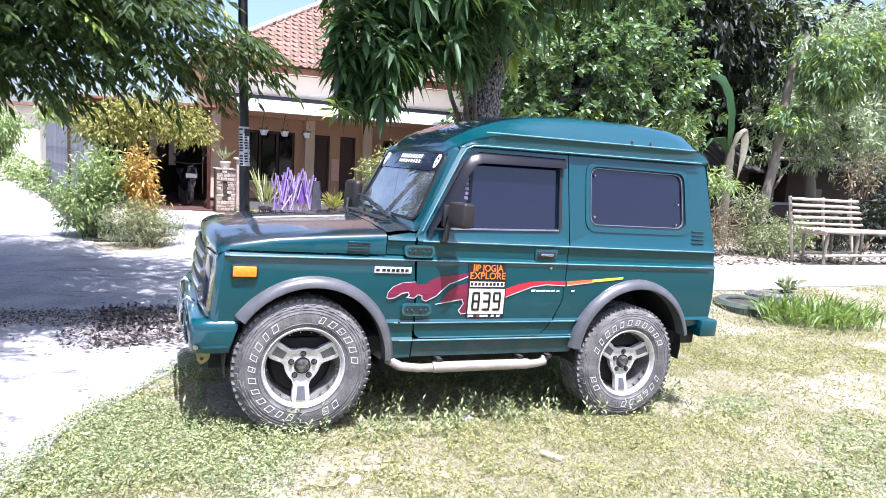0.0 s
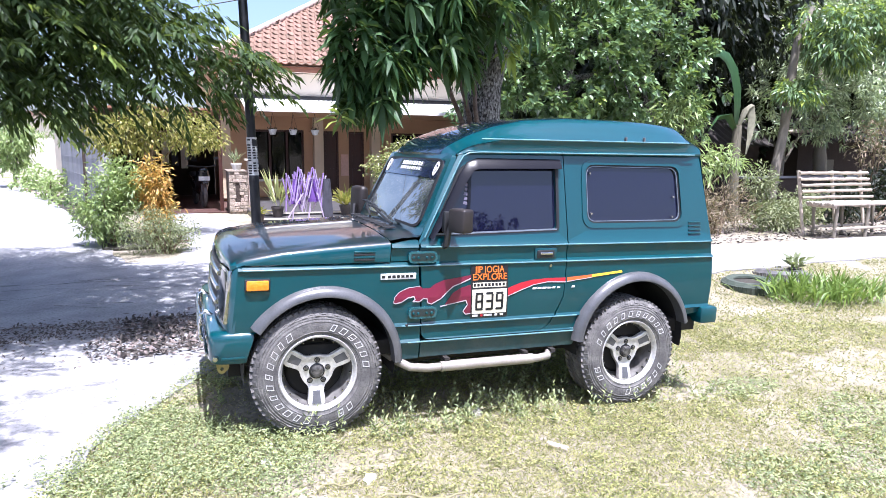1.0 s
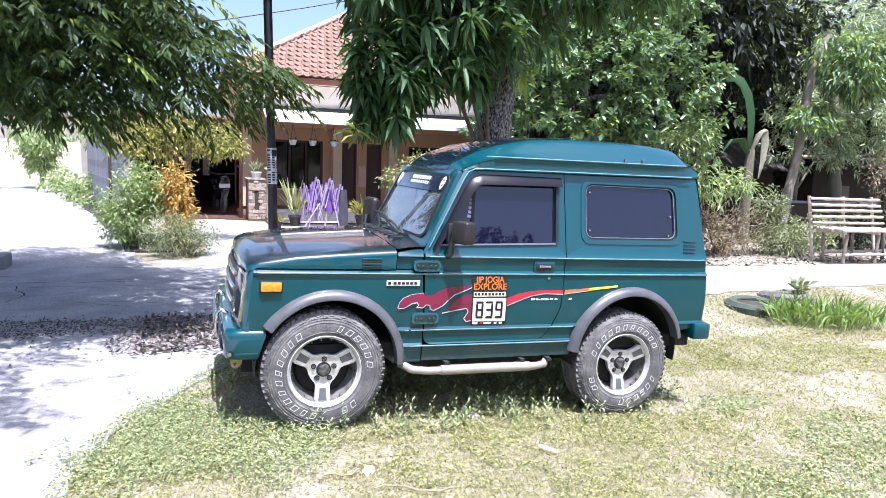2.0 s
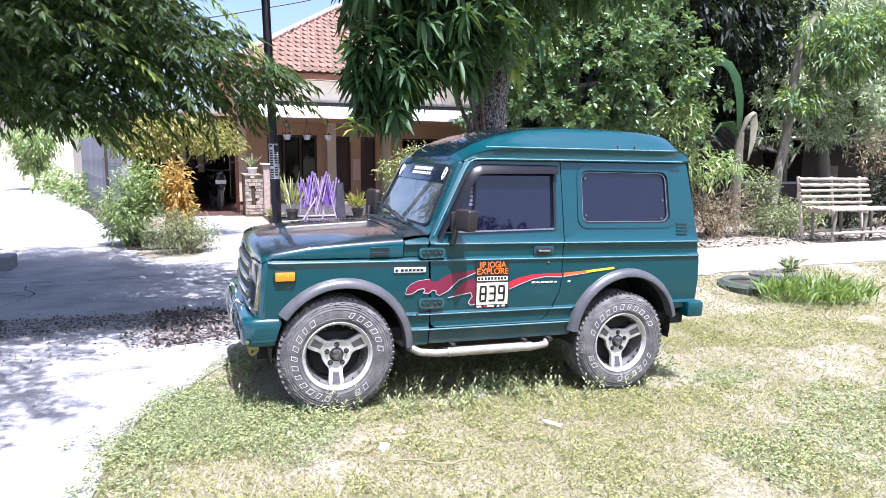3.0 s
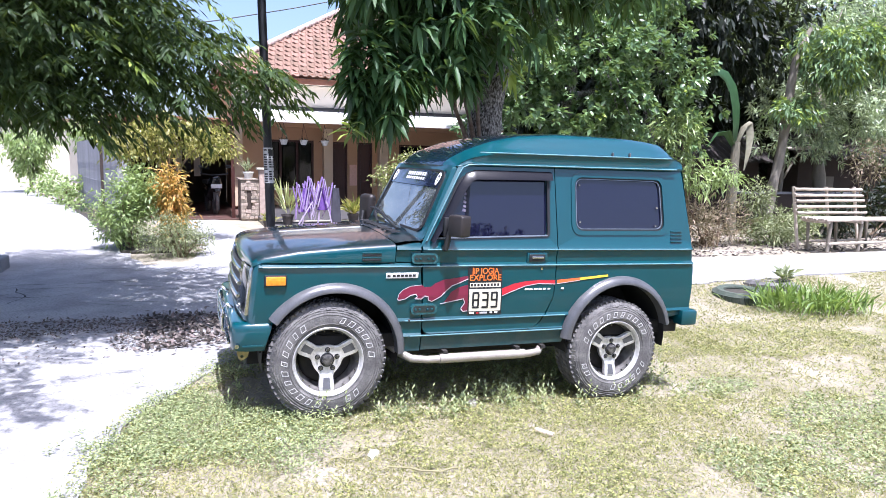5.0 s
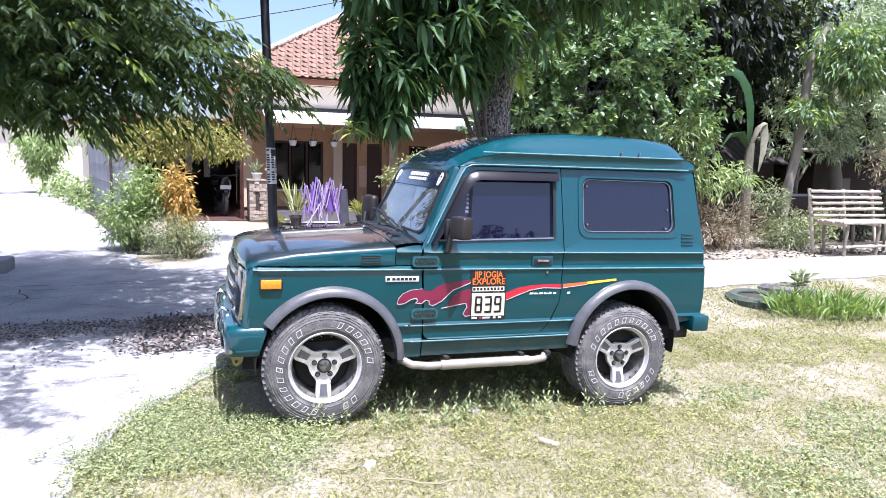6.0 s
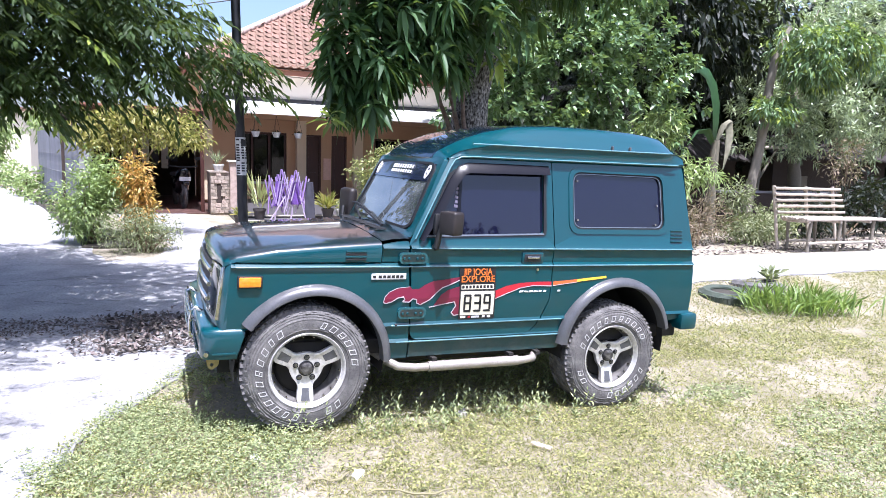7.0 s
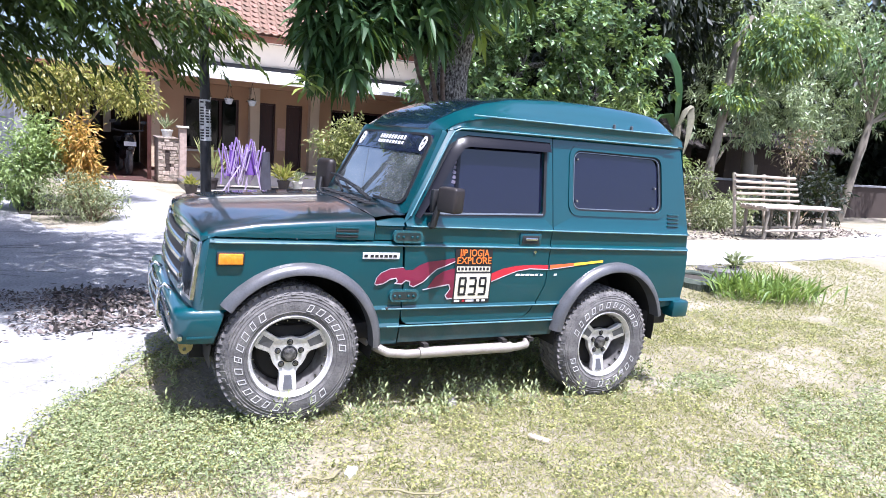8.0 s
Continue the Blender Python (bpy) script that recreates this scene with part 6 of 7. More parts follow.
def make_grass():
    rng = np.random.default_rng(17)
    for nm, n, material, box_, lo, hi, w, lab in (("grass", 230000, "blade", (-1.7, 4.0, -3.0, 2.0), 0.02, 0.06, 0.0042, "short yellow-green grass"),
                                                 ("grass", 80000, "blade", (3.6, 9.5, -3.0, 3.0), 0.03, 0.07, 0.007, "short yellow-green grass"),
                                                 ("grass", 170000, "blade", (-1.7, 10.0, -9.0, -2.9), 0.04, 0.09, 0.019, "short yellow-green grass"),
                                                 ("dry_grass", 150000, "straw", (-1.7, 8.0, -3.0, 2.9), 0.02, 0.05, 0.0036, "dry straw-coloured grass")):
        b = scatter(n, *box_, rng, lawn)
        m = len(b)
        way = unit(np.stack([rng.normal(0, 0.75, m), rng.normal(0, 0.75, m), np.full(m, 0.7)], axis=1))
        g = leaves(nm, b, way, rng.uniform(lo, hi, m), w, M[material], None, "", 0.25, 0.8, rng, 0.4, thin=True)
        tagged(g, lab + " on sandy soil", "grass", kind="stuff")
    # green patch of broad-leaved weeds near the road edge
    def patch(x, y):
        d = ((x + 0.60) / 0.66) ** 2 + ((y + 0.05) / 0.66) ** 2
        n1 = np.array([noise.noise((a * 2.5, b * 2.5, 5.0)) for a, b in zip(x, y)])
        return (d + n1 * 1.1 + 0.9 * rng.random(len(x)) < 1.35) & (x > field_edge(y) - 0.05) & ~shaded(x, y)
    b = scatter(56000, -1.7, 0.6, -1.3, 0.7, rng, patch)
    b[:, 2] += rng.uniform(0.0, 0.07, len(b))
    way = unit(np.stack([rng.normal(0, 1, len(b)), rng.normal(0, 1, len(b)), rng.uniform(0.1, 0.9, len(b))], axis=1))
    tagged(leaves("weeds", b, way, rng.uniform(0.012, 0.028, len(b)), 0.0085, M["weed"], None, "", 0.2, 0.5, rng, 0.5, thin=True), "low green broad-leaved weeds by the road", "weeds", kind="stuff")
    # flat leafy clumps through the lawn
    def clumps(x, y):
        n1 = np.array([noise.noise((a * 2.0, b * 2.0, 31.0)) + 0.7 * noise.noise((a * 7.0, b * 7.0, 33.0)) for a, b in zip(x, y)])
        return (n1 > 0.04) & (x > field_edge(y) - 0.12) & ~bare(x, y) & ~shaded(x, y)
    b = scatter(150000, -1.7, 6.5, -2.6, 1.6, rng, clumps)
    b[:, 2] += rng.uniform(0.0, 0.035, len(b))
    way = unit(np.stack([rng.normal(0, 1, len(b)), rng.normal(0, 1, len(b)), rng.uniform(0.0, 0.8, len(b))], axis=1))
    tagged(leaves("weeds", b, way, rng.uniform(0.012, 0.030, len(b)), 0.009, M["clover"], None, "", 0.2, 0.5, rng, 0.5, thin=True), "flat yellow-green weeds spread through the lawn", "weeds", kind="stuff")
    # ragged runners over the edge of the concrete
    def edge(x, y):
        n1 = np.array([noise.noise((a * 3.2, b * 3.2, 41.0)) for a, b in zip(x, y)])
        d = field_edge(y) - x
        n2 = np.array([noise.noise((a * 13.0, b * 13.0, 43.0)) for a, b in zip(x, y)])
        return (d > -0.32) & (d < 0.02 + 0.75 * n1 * (n1 > 0)) & (n2 > -0.12 + 1.1 * d) & ~shaded(x, y)
    b = scatter(52000, -2.2, 0.2, -1.6, 1.9, rng, edge)
    b[:, 2] += 0.016 + rng.uniform(0.0, 0.04, len(b))
    way = unit(np.stack([rng.normal(0, 1, len(b)), rng.normal(0, 1, len(b)), rng.uniform(0.1, 0.9, len(b))], axis=1))
    tagged(leaves("weeds", b, way, rng.uniform(0.012, 0.032, len(b)), 0.0085, M["weed"], None, "", 0.2, 0.5, rng, 0.5, thin=True), "ragged weeds creeping over the edge of the concrete", "weeds", kind="stuff")
    # greener low weeds in the open lawn
    def green(x, y):
        d = ((x - 3.9) / 1.9) ** 2 + ((y + 1.15) / 0.75) ** 2
        n1 = np.array([noise.noise((a * 2.2, b * 2.2, 51.0)) + 0.6 * noise.noise((a * 8.0, b * 8.0, 53.0)) for a, b in zip(x, y)])
        tuft = ((x - 3.05) / 0.3) ** 2 + ((y + 0.02) / 0.16) ** 2 + n1 * 0.8
        return (d + n1 * 1.1 < 0.8) | (tuft < 1)
    b = scatter(42000, 1.9, 6.0, -2.2, 0.3, rng, green)
    b[:, 2] += rng.uniform(0.0, 0.04, len(b))
    way = unit(np.stack([rng.normal(0, 1, len(b)), rng.normal(0, 1, len(b)), rng.uniform(0.1, 0.9, len(b))], axis=1))
    tagged(leaves("weeds", b, way, rng.uniform(0.016, 0.04, len(b)), 0.011, M["weed"], None, "", 0.2, 0.5, rng, 0.5, thin=True), "green weeds spread over the open lawn", "weeds", kind="stuff")
    # taller weeds under and beside the car
    stems = scatter(190, -0.55, 2.9, -0.20, 0.7, rng)
    near = scatter(70, 0.3, 1.75, -0.22, 0.12, rng)
    stems = np.concatenate([stems, near])
    bs, ws = [], []
    for s in stems:
        h = rng.uniform(0.04, 0.17)
        lean = rng.normal(0, 0.25, 2)
        for k in range(9):
            t = (k + 1) / 9
            bs.append(s + np.array([lean[0] * h * t, lean[1] * h * t, h * t]))
            a = k * 2.4 + rng.uniform(0, 1)
            ws.append([math.cos(a), math.sin(a), 0.5 + t])
    tagged(leaves("weeds", np.array(bs), np.array(ws), rng.uniform(0.022, 0.055, len(bs)), 0.0125, M["weed"], None, "", 0.2, 0.5, rng, 0.45), "leafy weeds growing under and beside the car", "weeds", kind="stuff")
    # fallen leaves on the road edge
    def pile(x, y):
        d = np.minimum(((x + 0.75 - 0.35 * (y - 2.2)) / 0.6) ** 2 + ((y - 2.15) / 0.48) ** 2, ((x + 1.9) / 1.8) ** 2 + ((y - 2.65) / 0.35) ** 2)
        n1 = np.array([noise.noise((a * 2.2, b * 2.2, 8.0)) for a, b in zip(x, y)])
        return d + n1 * 0.8 < 1
    b = scatter(11000, -3.8, 0.3, 1.3, 3.3, rng, pile)
    c = scatter(700, -3.5, 0.5, 1.5, 3.2, rng)
    b = np.concatenate([b, c])
    b[:, 2] += 0.018 + rng.uniform(0, 0.02, len(b))
    way = unit(np.stack([rng.normal(0, 1, len(b)), rng.normal(0, 1, len(b)), rng.normal(0.15, 0.35, len(b))], axis=1))
    tagged(leaves("fallen_leaves", b, way, np.where(b[:, 0] > -1.15, rng.uniform(0.03, 0.085, len(b)), rng.uniform(0.02, 0.05, len(b))), np.where(b[:, 0] > -1.15, 0.026, 0.016), M["litter"], None, "", 0.05, 0.35, rng, 0.5), "heap of dry brown fallen leaves on the road edge", "leaf litter", kind="stuff")
    b = scatter(2600, 6.5, 14, 4.75, 7.2, rng)
    b[:, 2] += 0.01
    way = unit(np.stack([rng.normal(0, 1, len(b)), rng.normal(0, 1, len(b)), rng.normal(0.1, 0.3, len(b))], axis=1))
    tagged(leaves("fallen_leaves", b, way, rng.uniform(0.05, 0.12, len(b)), 0.035, M["litter"], None, "", 0.05, 0.35, rng, 0.5), "dry fallen leaves along the path edge", "leaf litter", kind="stuff")


make_grass()


def make_cracks():
    """Thin open cracks across the old concrete."""
    rng = random.Random(12)
    for i, (x, y, ang, n) in enumerate(((-2.6, 3.6, 80, 12), (-1.2, 4.4, 5, 14), (-3.0, 5.2, -8, 16), (-0.9, 5.6, 70, 8), (-2.2, 4.9, 20, 9), *((rng.uniform(-3.4, 0.0), rng.uniform(3.2, 6.2), rng.uniform(-25, 25), rng.randint(3, 7)) for _ in range(22)))):
        pts, a = [], radians(ang)
        for k in range(n):
            pts.append((x, y))
            a += rng.uniform(-0.5, 0.5)
            x, y = x + 0.12 * math.cos(a), y + 0.12 * math.sin(a)
            a = radians(ang) * 0.3 + a * 0.7
        v, f = [], []
        for k, (px, py) in enumerate(pts):
            w = 0.003 + 0.005 * rng.random()
            z = height(px, py) + 0.021
            v += [(px - w * math.sin(a), py - w, z), (px + w * math.sin(a), py + w, z)]
            if k:
                f.append((2 * k - 2, 2 * k - 1, 2 * k + 1, 2 * k))
        tagged(raw("road_crack", v, f, M["under"]), "dark open crack in the concrete road", "crack", kind="structure")


make_cracks()


# ---- the house ----
FLOOR = 0.22


def solid(name, lo, hi, material, parent=None, label="", bevel=0.0):
    bm = bmesh.new()
    box(bm, [(a + b) / 2 for a, b in zip(lo, hi)], [b - a for a, b in zip(lo, hi)], None, bevel)
    return part(name, bm, material, parent, label)


def make_house():
    h = thing("house", Matrix(), "cream-plastered village house with terracotta hip roof and white porch awning", "house")
    fy, x0, x1, back = 16.0, 0.40, 10.5, 24.0
    def facade(name, outline, holes):
        bm = bmesh.new()
        sheet(bm, outline, holes, (), (), lambda x, z: Vector((x, fy, z)), 0.16)
        return part(name, bm, M["plaster"], h)
    win = (1.28, 0.72, 2.70, 2.10)
    d1, d2 = (3.22, FLOOR, 3.70, 2.08), (4.0, FLOOR, 4.46, 2.08)
    w2 = (5.3, 0.5, 7.6, 2.05)
    def rect(r):
        return [(r[0], r[1]), (r[2], r[1]), (r[2], r[3]), (r[0], r[3])]
    facade("front_wall", [(x0, 0.0), (x1, 0.0), (x1, 3.45), (x0, 3.45)], [rect(win), rect(d1), rect(d2), rect(w2)])
    solid("side_wall", (x0, fy + 0.162, 0.0), (x0 + 0.16, back, 3.57), M["plaster"], h)
    solid("side_wall", (x1 - 0.16, fy + 0.162, 0.0), (x1, back, 3.45), M["plaster"], h)
    solid("back_wall", (x0, back + 0.002, 0.0), (x1, back + 0.16, 3.45), M["plaster"], h)
    solid("inner_wall", (x0 + 0.165, fy + 2.4, 0.0), (x1 - 0.165, fy + 2.5, 3.4), M["dark"], h)
    solid("inner_ceiling", (x0 + 0.165, fy + 0.17, 2.6), (x1 - 0.165, fy + 2.39, 2.66), M["plaster_pale"], h)
    # windows
    for r in (win, w2):
        w = solid("window", (r[0], fy + 0.05, r[1]), (r[0] + 0.06, fy + 0.13, r[3]), M["brownwood"], h, "dark wood-framed window")
        solid("window_frame", (r[2] - 0.06, fy + 0.05, r[1]), (r[2], fy + 0.13, r[3]), M["brownwood"], w)
        solid("window_frame", (r[0] + 0.062, fy + 0.05, r[3] - 0.06), (r[2] - 0.062, fy + 0.13, r[3]), M["brownwood"], w)
        solid("window_frame", (r[0] + 0.062, fy + 0.05, r[1]), (r[2] - 0.062, fy + 0.13, r[1] + 0.06), M["brownwood"], w)
        for k in (1, 2):
            xm = r[0] + (r[2] - r[0]) * k / 3
            solid("mullion", (xm - 0.03, fy + 0.06, r[1] + 0.062), (xm + 0.03, fy + 0.12, r[3] - 0.062), M["brownwood"], w)
        for k in range(3):
            xa, xb = r[0] + (r[2] - r[0]) * k / 3 + 0.065, r[0] + (r[2] - r[0]) * (k + 1) / 3 - 0.065
            solid("pane", (xa, fy + 0.085, r[1] + 0.065), (xb, fy + 0.091, r[3] - 0.065), M["window_dark"], w)
        solid("window_sill", (r[0] - 0.05, fy - 0.06, r[1] - 0.06), (r[2] + 0.05, fy - 0.002, r[1] - 0.002), M["plaster_pale"], w)
    # doors, dark and set back
    for r in (d1, d2):
        d = solid("door", (r[0] + 0.05, fy + 0.09, r[1]), (r[2] - 0.05, fy + 0.13, r[3] - 0.05), M["brownwood"], h, "dark brown panelled wooden door")
        for a, b in (((r[0], r[1]), (r[0] + 0.048, r[3])), ((r[2] - 0.048, r[1]), (r[2], r[3])), ((r[0] + 0.05, r[3] - 0.048), (r[2] - 0.05, r[3]))):
            solid("door_frame", (a[0], fy + 0.03, a[1]), (b[0], fy + 0.14, b[1]), M["brownwood"], d)
        for za, zb in ((0.35, 1.0), (1.12, 1.9)):
            solid("door_panel", (r[0] + 0.12, fy + 0.078, za), (r[2] - 0.12, fy + 0.089, zb), M["brownwood"], d)
    # notice beside the door
    solid("notice_board", (3.76, fy - 0.03, 0.80), (3.98, fy - 0.004, 1.42), mat("pale_terracotta_panel", (0.72, 0.46, 0.36), 0.8, vary=0.4, scale=20, second=(0.55, 0.33, 0.25)), h)
    # porch columns
    for x in (0.42, 2.95, 4.62):
        solid("column", (x, fy - 0.26, FLOOR), (x + 0.26, fy - 0.004, 2.45), M["column"], h)
    solid("porch_beam", (x0, fy - 0.30, 2.452), (x1, fy - 0.004, 2.85), M["plaster"], h)
    # upper band above the awning
    solid("wall_band", (x0 - 0.02, fy - 0.9, 2.98), (x1, fy - 0.72, 3.56), M["plaster_pale"], h, "pale plaster band under the eaves")
    solid("gutter", (x0 - 0.05, fy - 1.0, 2.88), (x1, fy - 0.86, 2.975), M["pole"], h)
    solid("porch_ceiling", (x0, fy - 0.88, 2.86), (x1, fy - 0.31, 2.875), M["plaster_pale"], h)
    # corrugated white awning
    bm = bmesh.new()
    secs = []
    n = 220
    for i in range(n + 1):
        x = 0.9 + (x1 - 0.9) * i / n
        wv = 0.012 * math.sin(i * 2.1)
        secs.append([(x, fy - 0.85, 2.90 + wv), (x, fy - 1.6, 2.72 + wv), (x, fy - 2.2, 2.57 + wv), (x, fy - 2.2, 2.555 + wv), (x, fy - 0.85, 2.885 + wv)])
    loft(bm, secs, True)
    part("awning", bm, M["awning"], h, "sunlit white corrugated awning", 60)
    solid("awning_edge", (0.9, fy - 2.23, 2.48), (x1, fy - 2.21, 2.57), M["awning"], h)
    bm = bmesh.new()
    tube(bm, [(9.8, fy - 2.1, FLOOR + 0.004), (9.8, fy - 2.1, 2.47)], 0.03, 8)
    part("awning_post", bm, M["plaster_pale"], h, "", 50)
    # eaves and hip roof
    ex0, ex1, ey0, ey1, ez = -0.05, x1 + 0.5, fy - 1.25, back + 0.6, 3.76
    solid("eave_board", (ex0 + 0.06, ey0 + 0.06, 3.57), (ex1 - 0.06, ey0 + 0.10, 3.84), M["fascia"], h)
    solid("eave_board", (ex0 + 0.06, ey0 + 0.102, 3.57), (ex0 + 0.10, ey1 - 0.06, 3.84), M["fascia"], h)
    solid("soffit", (ex0 + 0.102, ey0 + 0.102, 3.582), (ex1 - 0.06, ey1 - 0.06, 3.605), M["plaster_pale"], h)
    slope = 0.64
    half = (ey1 - ey0) / 2
    rz = ez + slope * half
    ra, rb = Vector((ex0 + half, ey0 + half, rz)), Vector((ex1 - half, ey0 + half, rz))
    if rb.x < ra.x:
        ra = rb = Vector(((ex0 + ex1) / 2, ey0 + half, rz))
    A, B, C, D = Vector((ex0, ey0, ez)), Vector((ex1, ey0, ez)), Vector((ex1, ey1, ez)), Vector((ex0, ey1, ez))
    bm = bmesh.new()
    v = [bm.verts.new(p + Vector((0, 0, -0.05))) for p in (A, B, C, D, ra, rb + Vector((0.002, 0, 0)))]
    for f in ((0, 1, 5, 4), (1, 2, 5), (2, 3, 4, 5), (3, 0, 4)):
        bm.faces.new([v[i] for i in f])
    bm.faces.new([v[i] for i in (3, 2, 1, 0)])
    roof = part("roof", bm, M["roof_tile"], h, "terracotta roof of rolled clay tiles")
    # ridge and hip caps
    for a, b in ((A, ra), (B, rb)):
        k = int((b - a).length / 0.34)
        for i in range(k):
            p, q = a.lerp(b, i / k), a.lerp(b, (i + 1.12) / k)
            bm = bmesh.new()
            cyl(bm, p + Vector((0, 0, 0.045)), q + Vector((0, 0, 0.06)), 0.10, 0.085, 10)
            part("ridge_tile", bm, M["ridge"], roof, "", 50)
    return h, roof, (A, B, ra, rb, D)


HOUSE, ROOF, HIP = make_house()


def make_roof_tiles():
    """Rolled clay tiles in courses on the front and side slopes."""
    A, B, ra, rb, D = HIP
    tw, tl = 0.215, 0.30
    prof = [(-0.108, 0.012), (-0.085, 0.040), (-0.055, 0.046), (-0.03, 0.034), (0.0, 0.010), (0.04, 0.0), (0.08, 0.004), (0.108, 0.016)]
    def tile_data(m):
        v = [m @ Vector((x, 0.0, z + 0.024)) for x, z in prof] + [m @ Vector((x, tl * 1.08, z)) for x, z in prof] + [m @ Vector((x, 0.0, z + 0.004)) for x, z in prof]
        k = len(prof)
        f = [(i, i + 1, k + i + 1, k + i) for i in range(k - 1)] + [(2 * k + i, 2 * k + i + 1, i + 1, i) for i in range(k - 1)]
        return v, f
    me = None
    rest_v, rest_f, made = [], [], 0
    spots = []
    for start, along, up, length in ((A, Vector((1, 0, 0)), Vector((0, 1, 0.64)), (B - A).length), (D, Vector((0, -1, 0)), Vector((1, 0, 0.64)), (D - A).length)):
        upn = up.normalized()
        nrm = along.cross(upn)
        rot = Matrix((along, upn, nrm)).transposed().to_4x4()
        rise = (ra - A).dot(upn) if start is A else (ra - A).z / upn.z
        rows = int(rise / tl)
        for r in range(rows):
            ins = upn.xy.length * r * tl
            n = int((length - 2 * ins) / tw)
            for i in range(n):
                p = start + along * (ins + (i + 0.5) * tw) + upn * (r * tl - 0.03)
                spots.append((start is A and p.x < 4.6 and r < 13, Matrix.Translation(p) @ rot))
    for near, m in spots:
        if near and made < 290:
            if me is None:
                v, f = tile_data(Matrix())
                me = bpy.data.meshes.new("roof_tile")
                me.from_pydata(v, [], f)
                me.materials.append(M["roof_tile"])
            ob = new("roof_tile", me)
            ob.parent = ROOF
            ob.matrix_world = m
            made += 1
        else:
            v, f = tile_data(m)
            o = len(rest_v)
            rest_v += v
            rest_f += [tuple(o + i for i in q) for q in f]
    t = raw("tile_bed", rest_v, rest_f, M["roof_tile"], ROOF)
    tagged(t, kind="stuff")


# porch floor, steps and planters
def make_porch():
    for lo, hi in (((0.75, 10.45, 0.0), (9.5, 10.95, 0.155)), ((0.75, 10.952, 0.0), (9.5, 15.995, FLOOR))):
        s = tagged(solid("porch_step", lo, hi, M["floor_tile"], None, "", 0.008), "grey tiled porch step with pale nosing", "step", kind="structure")
        solid("nosing", (lo[0], lo[1] - 0.012, hi[2] - 0.028), (hi[0], lo[1] - 0.001, hi[2] + 0.003), M["plaster_pale"], s)
    s = tagged(solid("porch_floor", (-2.45, 12.6, 0.0), (0.748, 19.0, 0.128), M["red_floor"]), "shaded concrete floor of the carport", "floor", kind="structure")


make_porch()


def make_stone_pillar():
    t = thing("stone_planter", Matrix(), "stone-clad planter wall with a pale post beside the porch", "planter")
    solid("core", (0.38, 12.3, 0.08), (0.78, 13.4, 1.04), M["stone"], t)
    rng = random.Random(4)
    z = 0.15
    while z < 1.0:
        hgt = rng.uniform(0.05, 0.085)
        x = 0.375
        while x < 0.76:
            w = min(rng.uniform(0.07, 0.15), 0.778 - x)
            niche = 0.50 < x + w / 2 < 0.64 and 0.35 < z < 0.78
            if not niche:
                solid("stone", (x, 12.285 - rng.uniform(0.0, 0.02), z), (x + w, 12.298, min(z + hgt, 1.04)), M["stone"], t, "", 0.005)
            x += w + 0.010
        z += hgt + 0.010
    # flat slab; the shade of the recess is put into its colour
    solid("niche", (0.51, 12.29, 0.36), (0.63, 12.298, 0.80), M["brickwall"], t, "thin dark panel painted like a shaded recess in the stone")
    solid("post", (0.785, 12.22, 0.08), (0.93, 12.5, 1.29), M["ridge"], t, "pale rough-cast end post", 0.01)
    solid("cap", (0.74, 12.18, 1.292), (0.97, 12.54, 1.335), M["plaster_pale"], t, "", 0.01)
    solid("ledge", (0.35, 12.26, 1.043), (0.782, 13.42, 1.075), M["stone"], t, "", 0.008)


make_stone_pillar()


def make_pot_plant(x, y, z, r, hgt, pot, leaf, size, wide, n, seed, label, hang=-0.9, droop=0.4):
    rng = np.random.default_rng(seed)
    t = thing("potted_plant", Matrix.Translation((x, y, z)), label, "plant")
    bm = bmesh.new()
    lathe(bm, [(0.001, 0.0), (r * 0.7, 0.0), (r * 0.95, hgt * 0.8), (r * 1.05, hgt * 0.82), (r * 1.05, hgt), (r * 0.9, hgt), (r * 0.85, hgt * 0.8), (0.001, hgt * 0.8)], Matrix(), 18)
    part("pot", bm, pot, t, "", 40)
    base = np.stack([rng.normal(0, r * 0.3, n), rng.normal(0, r * 0.3, n), np.full(n, hgt * 0.85)], axis=1)
    way = unit(np.stack([rng.normal(0, 0.55, n), rng.normal(0, 0.55, n), np.full(n, -hang)], axis=1))
    base += way * rng.random((n, 1)) * size * 0.6
    leaves("foliage", base, way, size * rng.uniform(0.6, 1.2, n), wide, leaf, t, "", droop, 0.6, rng)


make_pot_plant(0.78, 10.2, 0.05, 0.12, 0.24, M["pot_dark"], M["leaf_yellow"], 0.22, 0.05, 60, 1, "yellow-leaved plant in a dark pot beside the step")
make_pot_plant(1.22, 10.7, 0.158, 0.13, 0.22, M["pot_dark"], M["lily_pale"], 0.62, 0.05, 40, 2, "tall sword-leaved plant in a dark pot on the step", -1.4, 0.1)
make_pot_plant(2.65, 10.7, 0.158, 0.13, 0.22, M["pot_dark"], M["leaf_yellow"], 0.42, 0.05, 90, 3, "yellow-green potted plant on the porch step", -1.0)
make_pot_plant(2.95, 10.75, 0.158, 0.11, 0.2, M["pot"], M["leaf_shrub"], 0.26, 0.03, 40, 4, "grassy plant in a white pot on the step", -1.0)
make_pot_plant(0.56, 12.45, 1.078, 0.12, 0.16, M["pot"], M["leaf_shrub"], 0.30, 0.02, 40, 5, "spiky plant in a white pot on the stone planter", -1.2, 0.1)
make_bush("bush", "yellow-green bush beside the porch steps", [(2.85, 8.2, 1.25, 0.36, 0.3, 0.32), (2.9, 8.2, 0.75, 0.25, 0.25, 0.4), (3.2, 8.2, 1.45, 0.3, 0.3, 0.3)], 330, 8, M["leaf_porch"], 0.085, 0.034, 96)


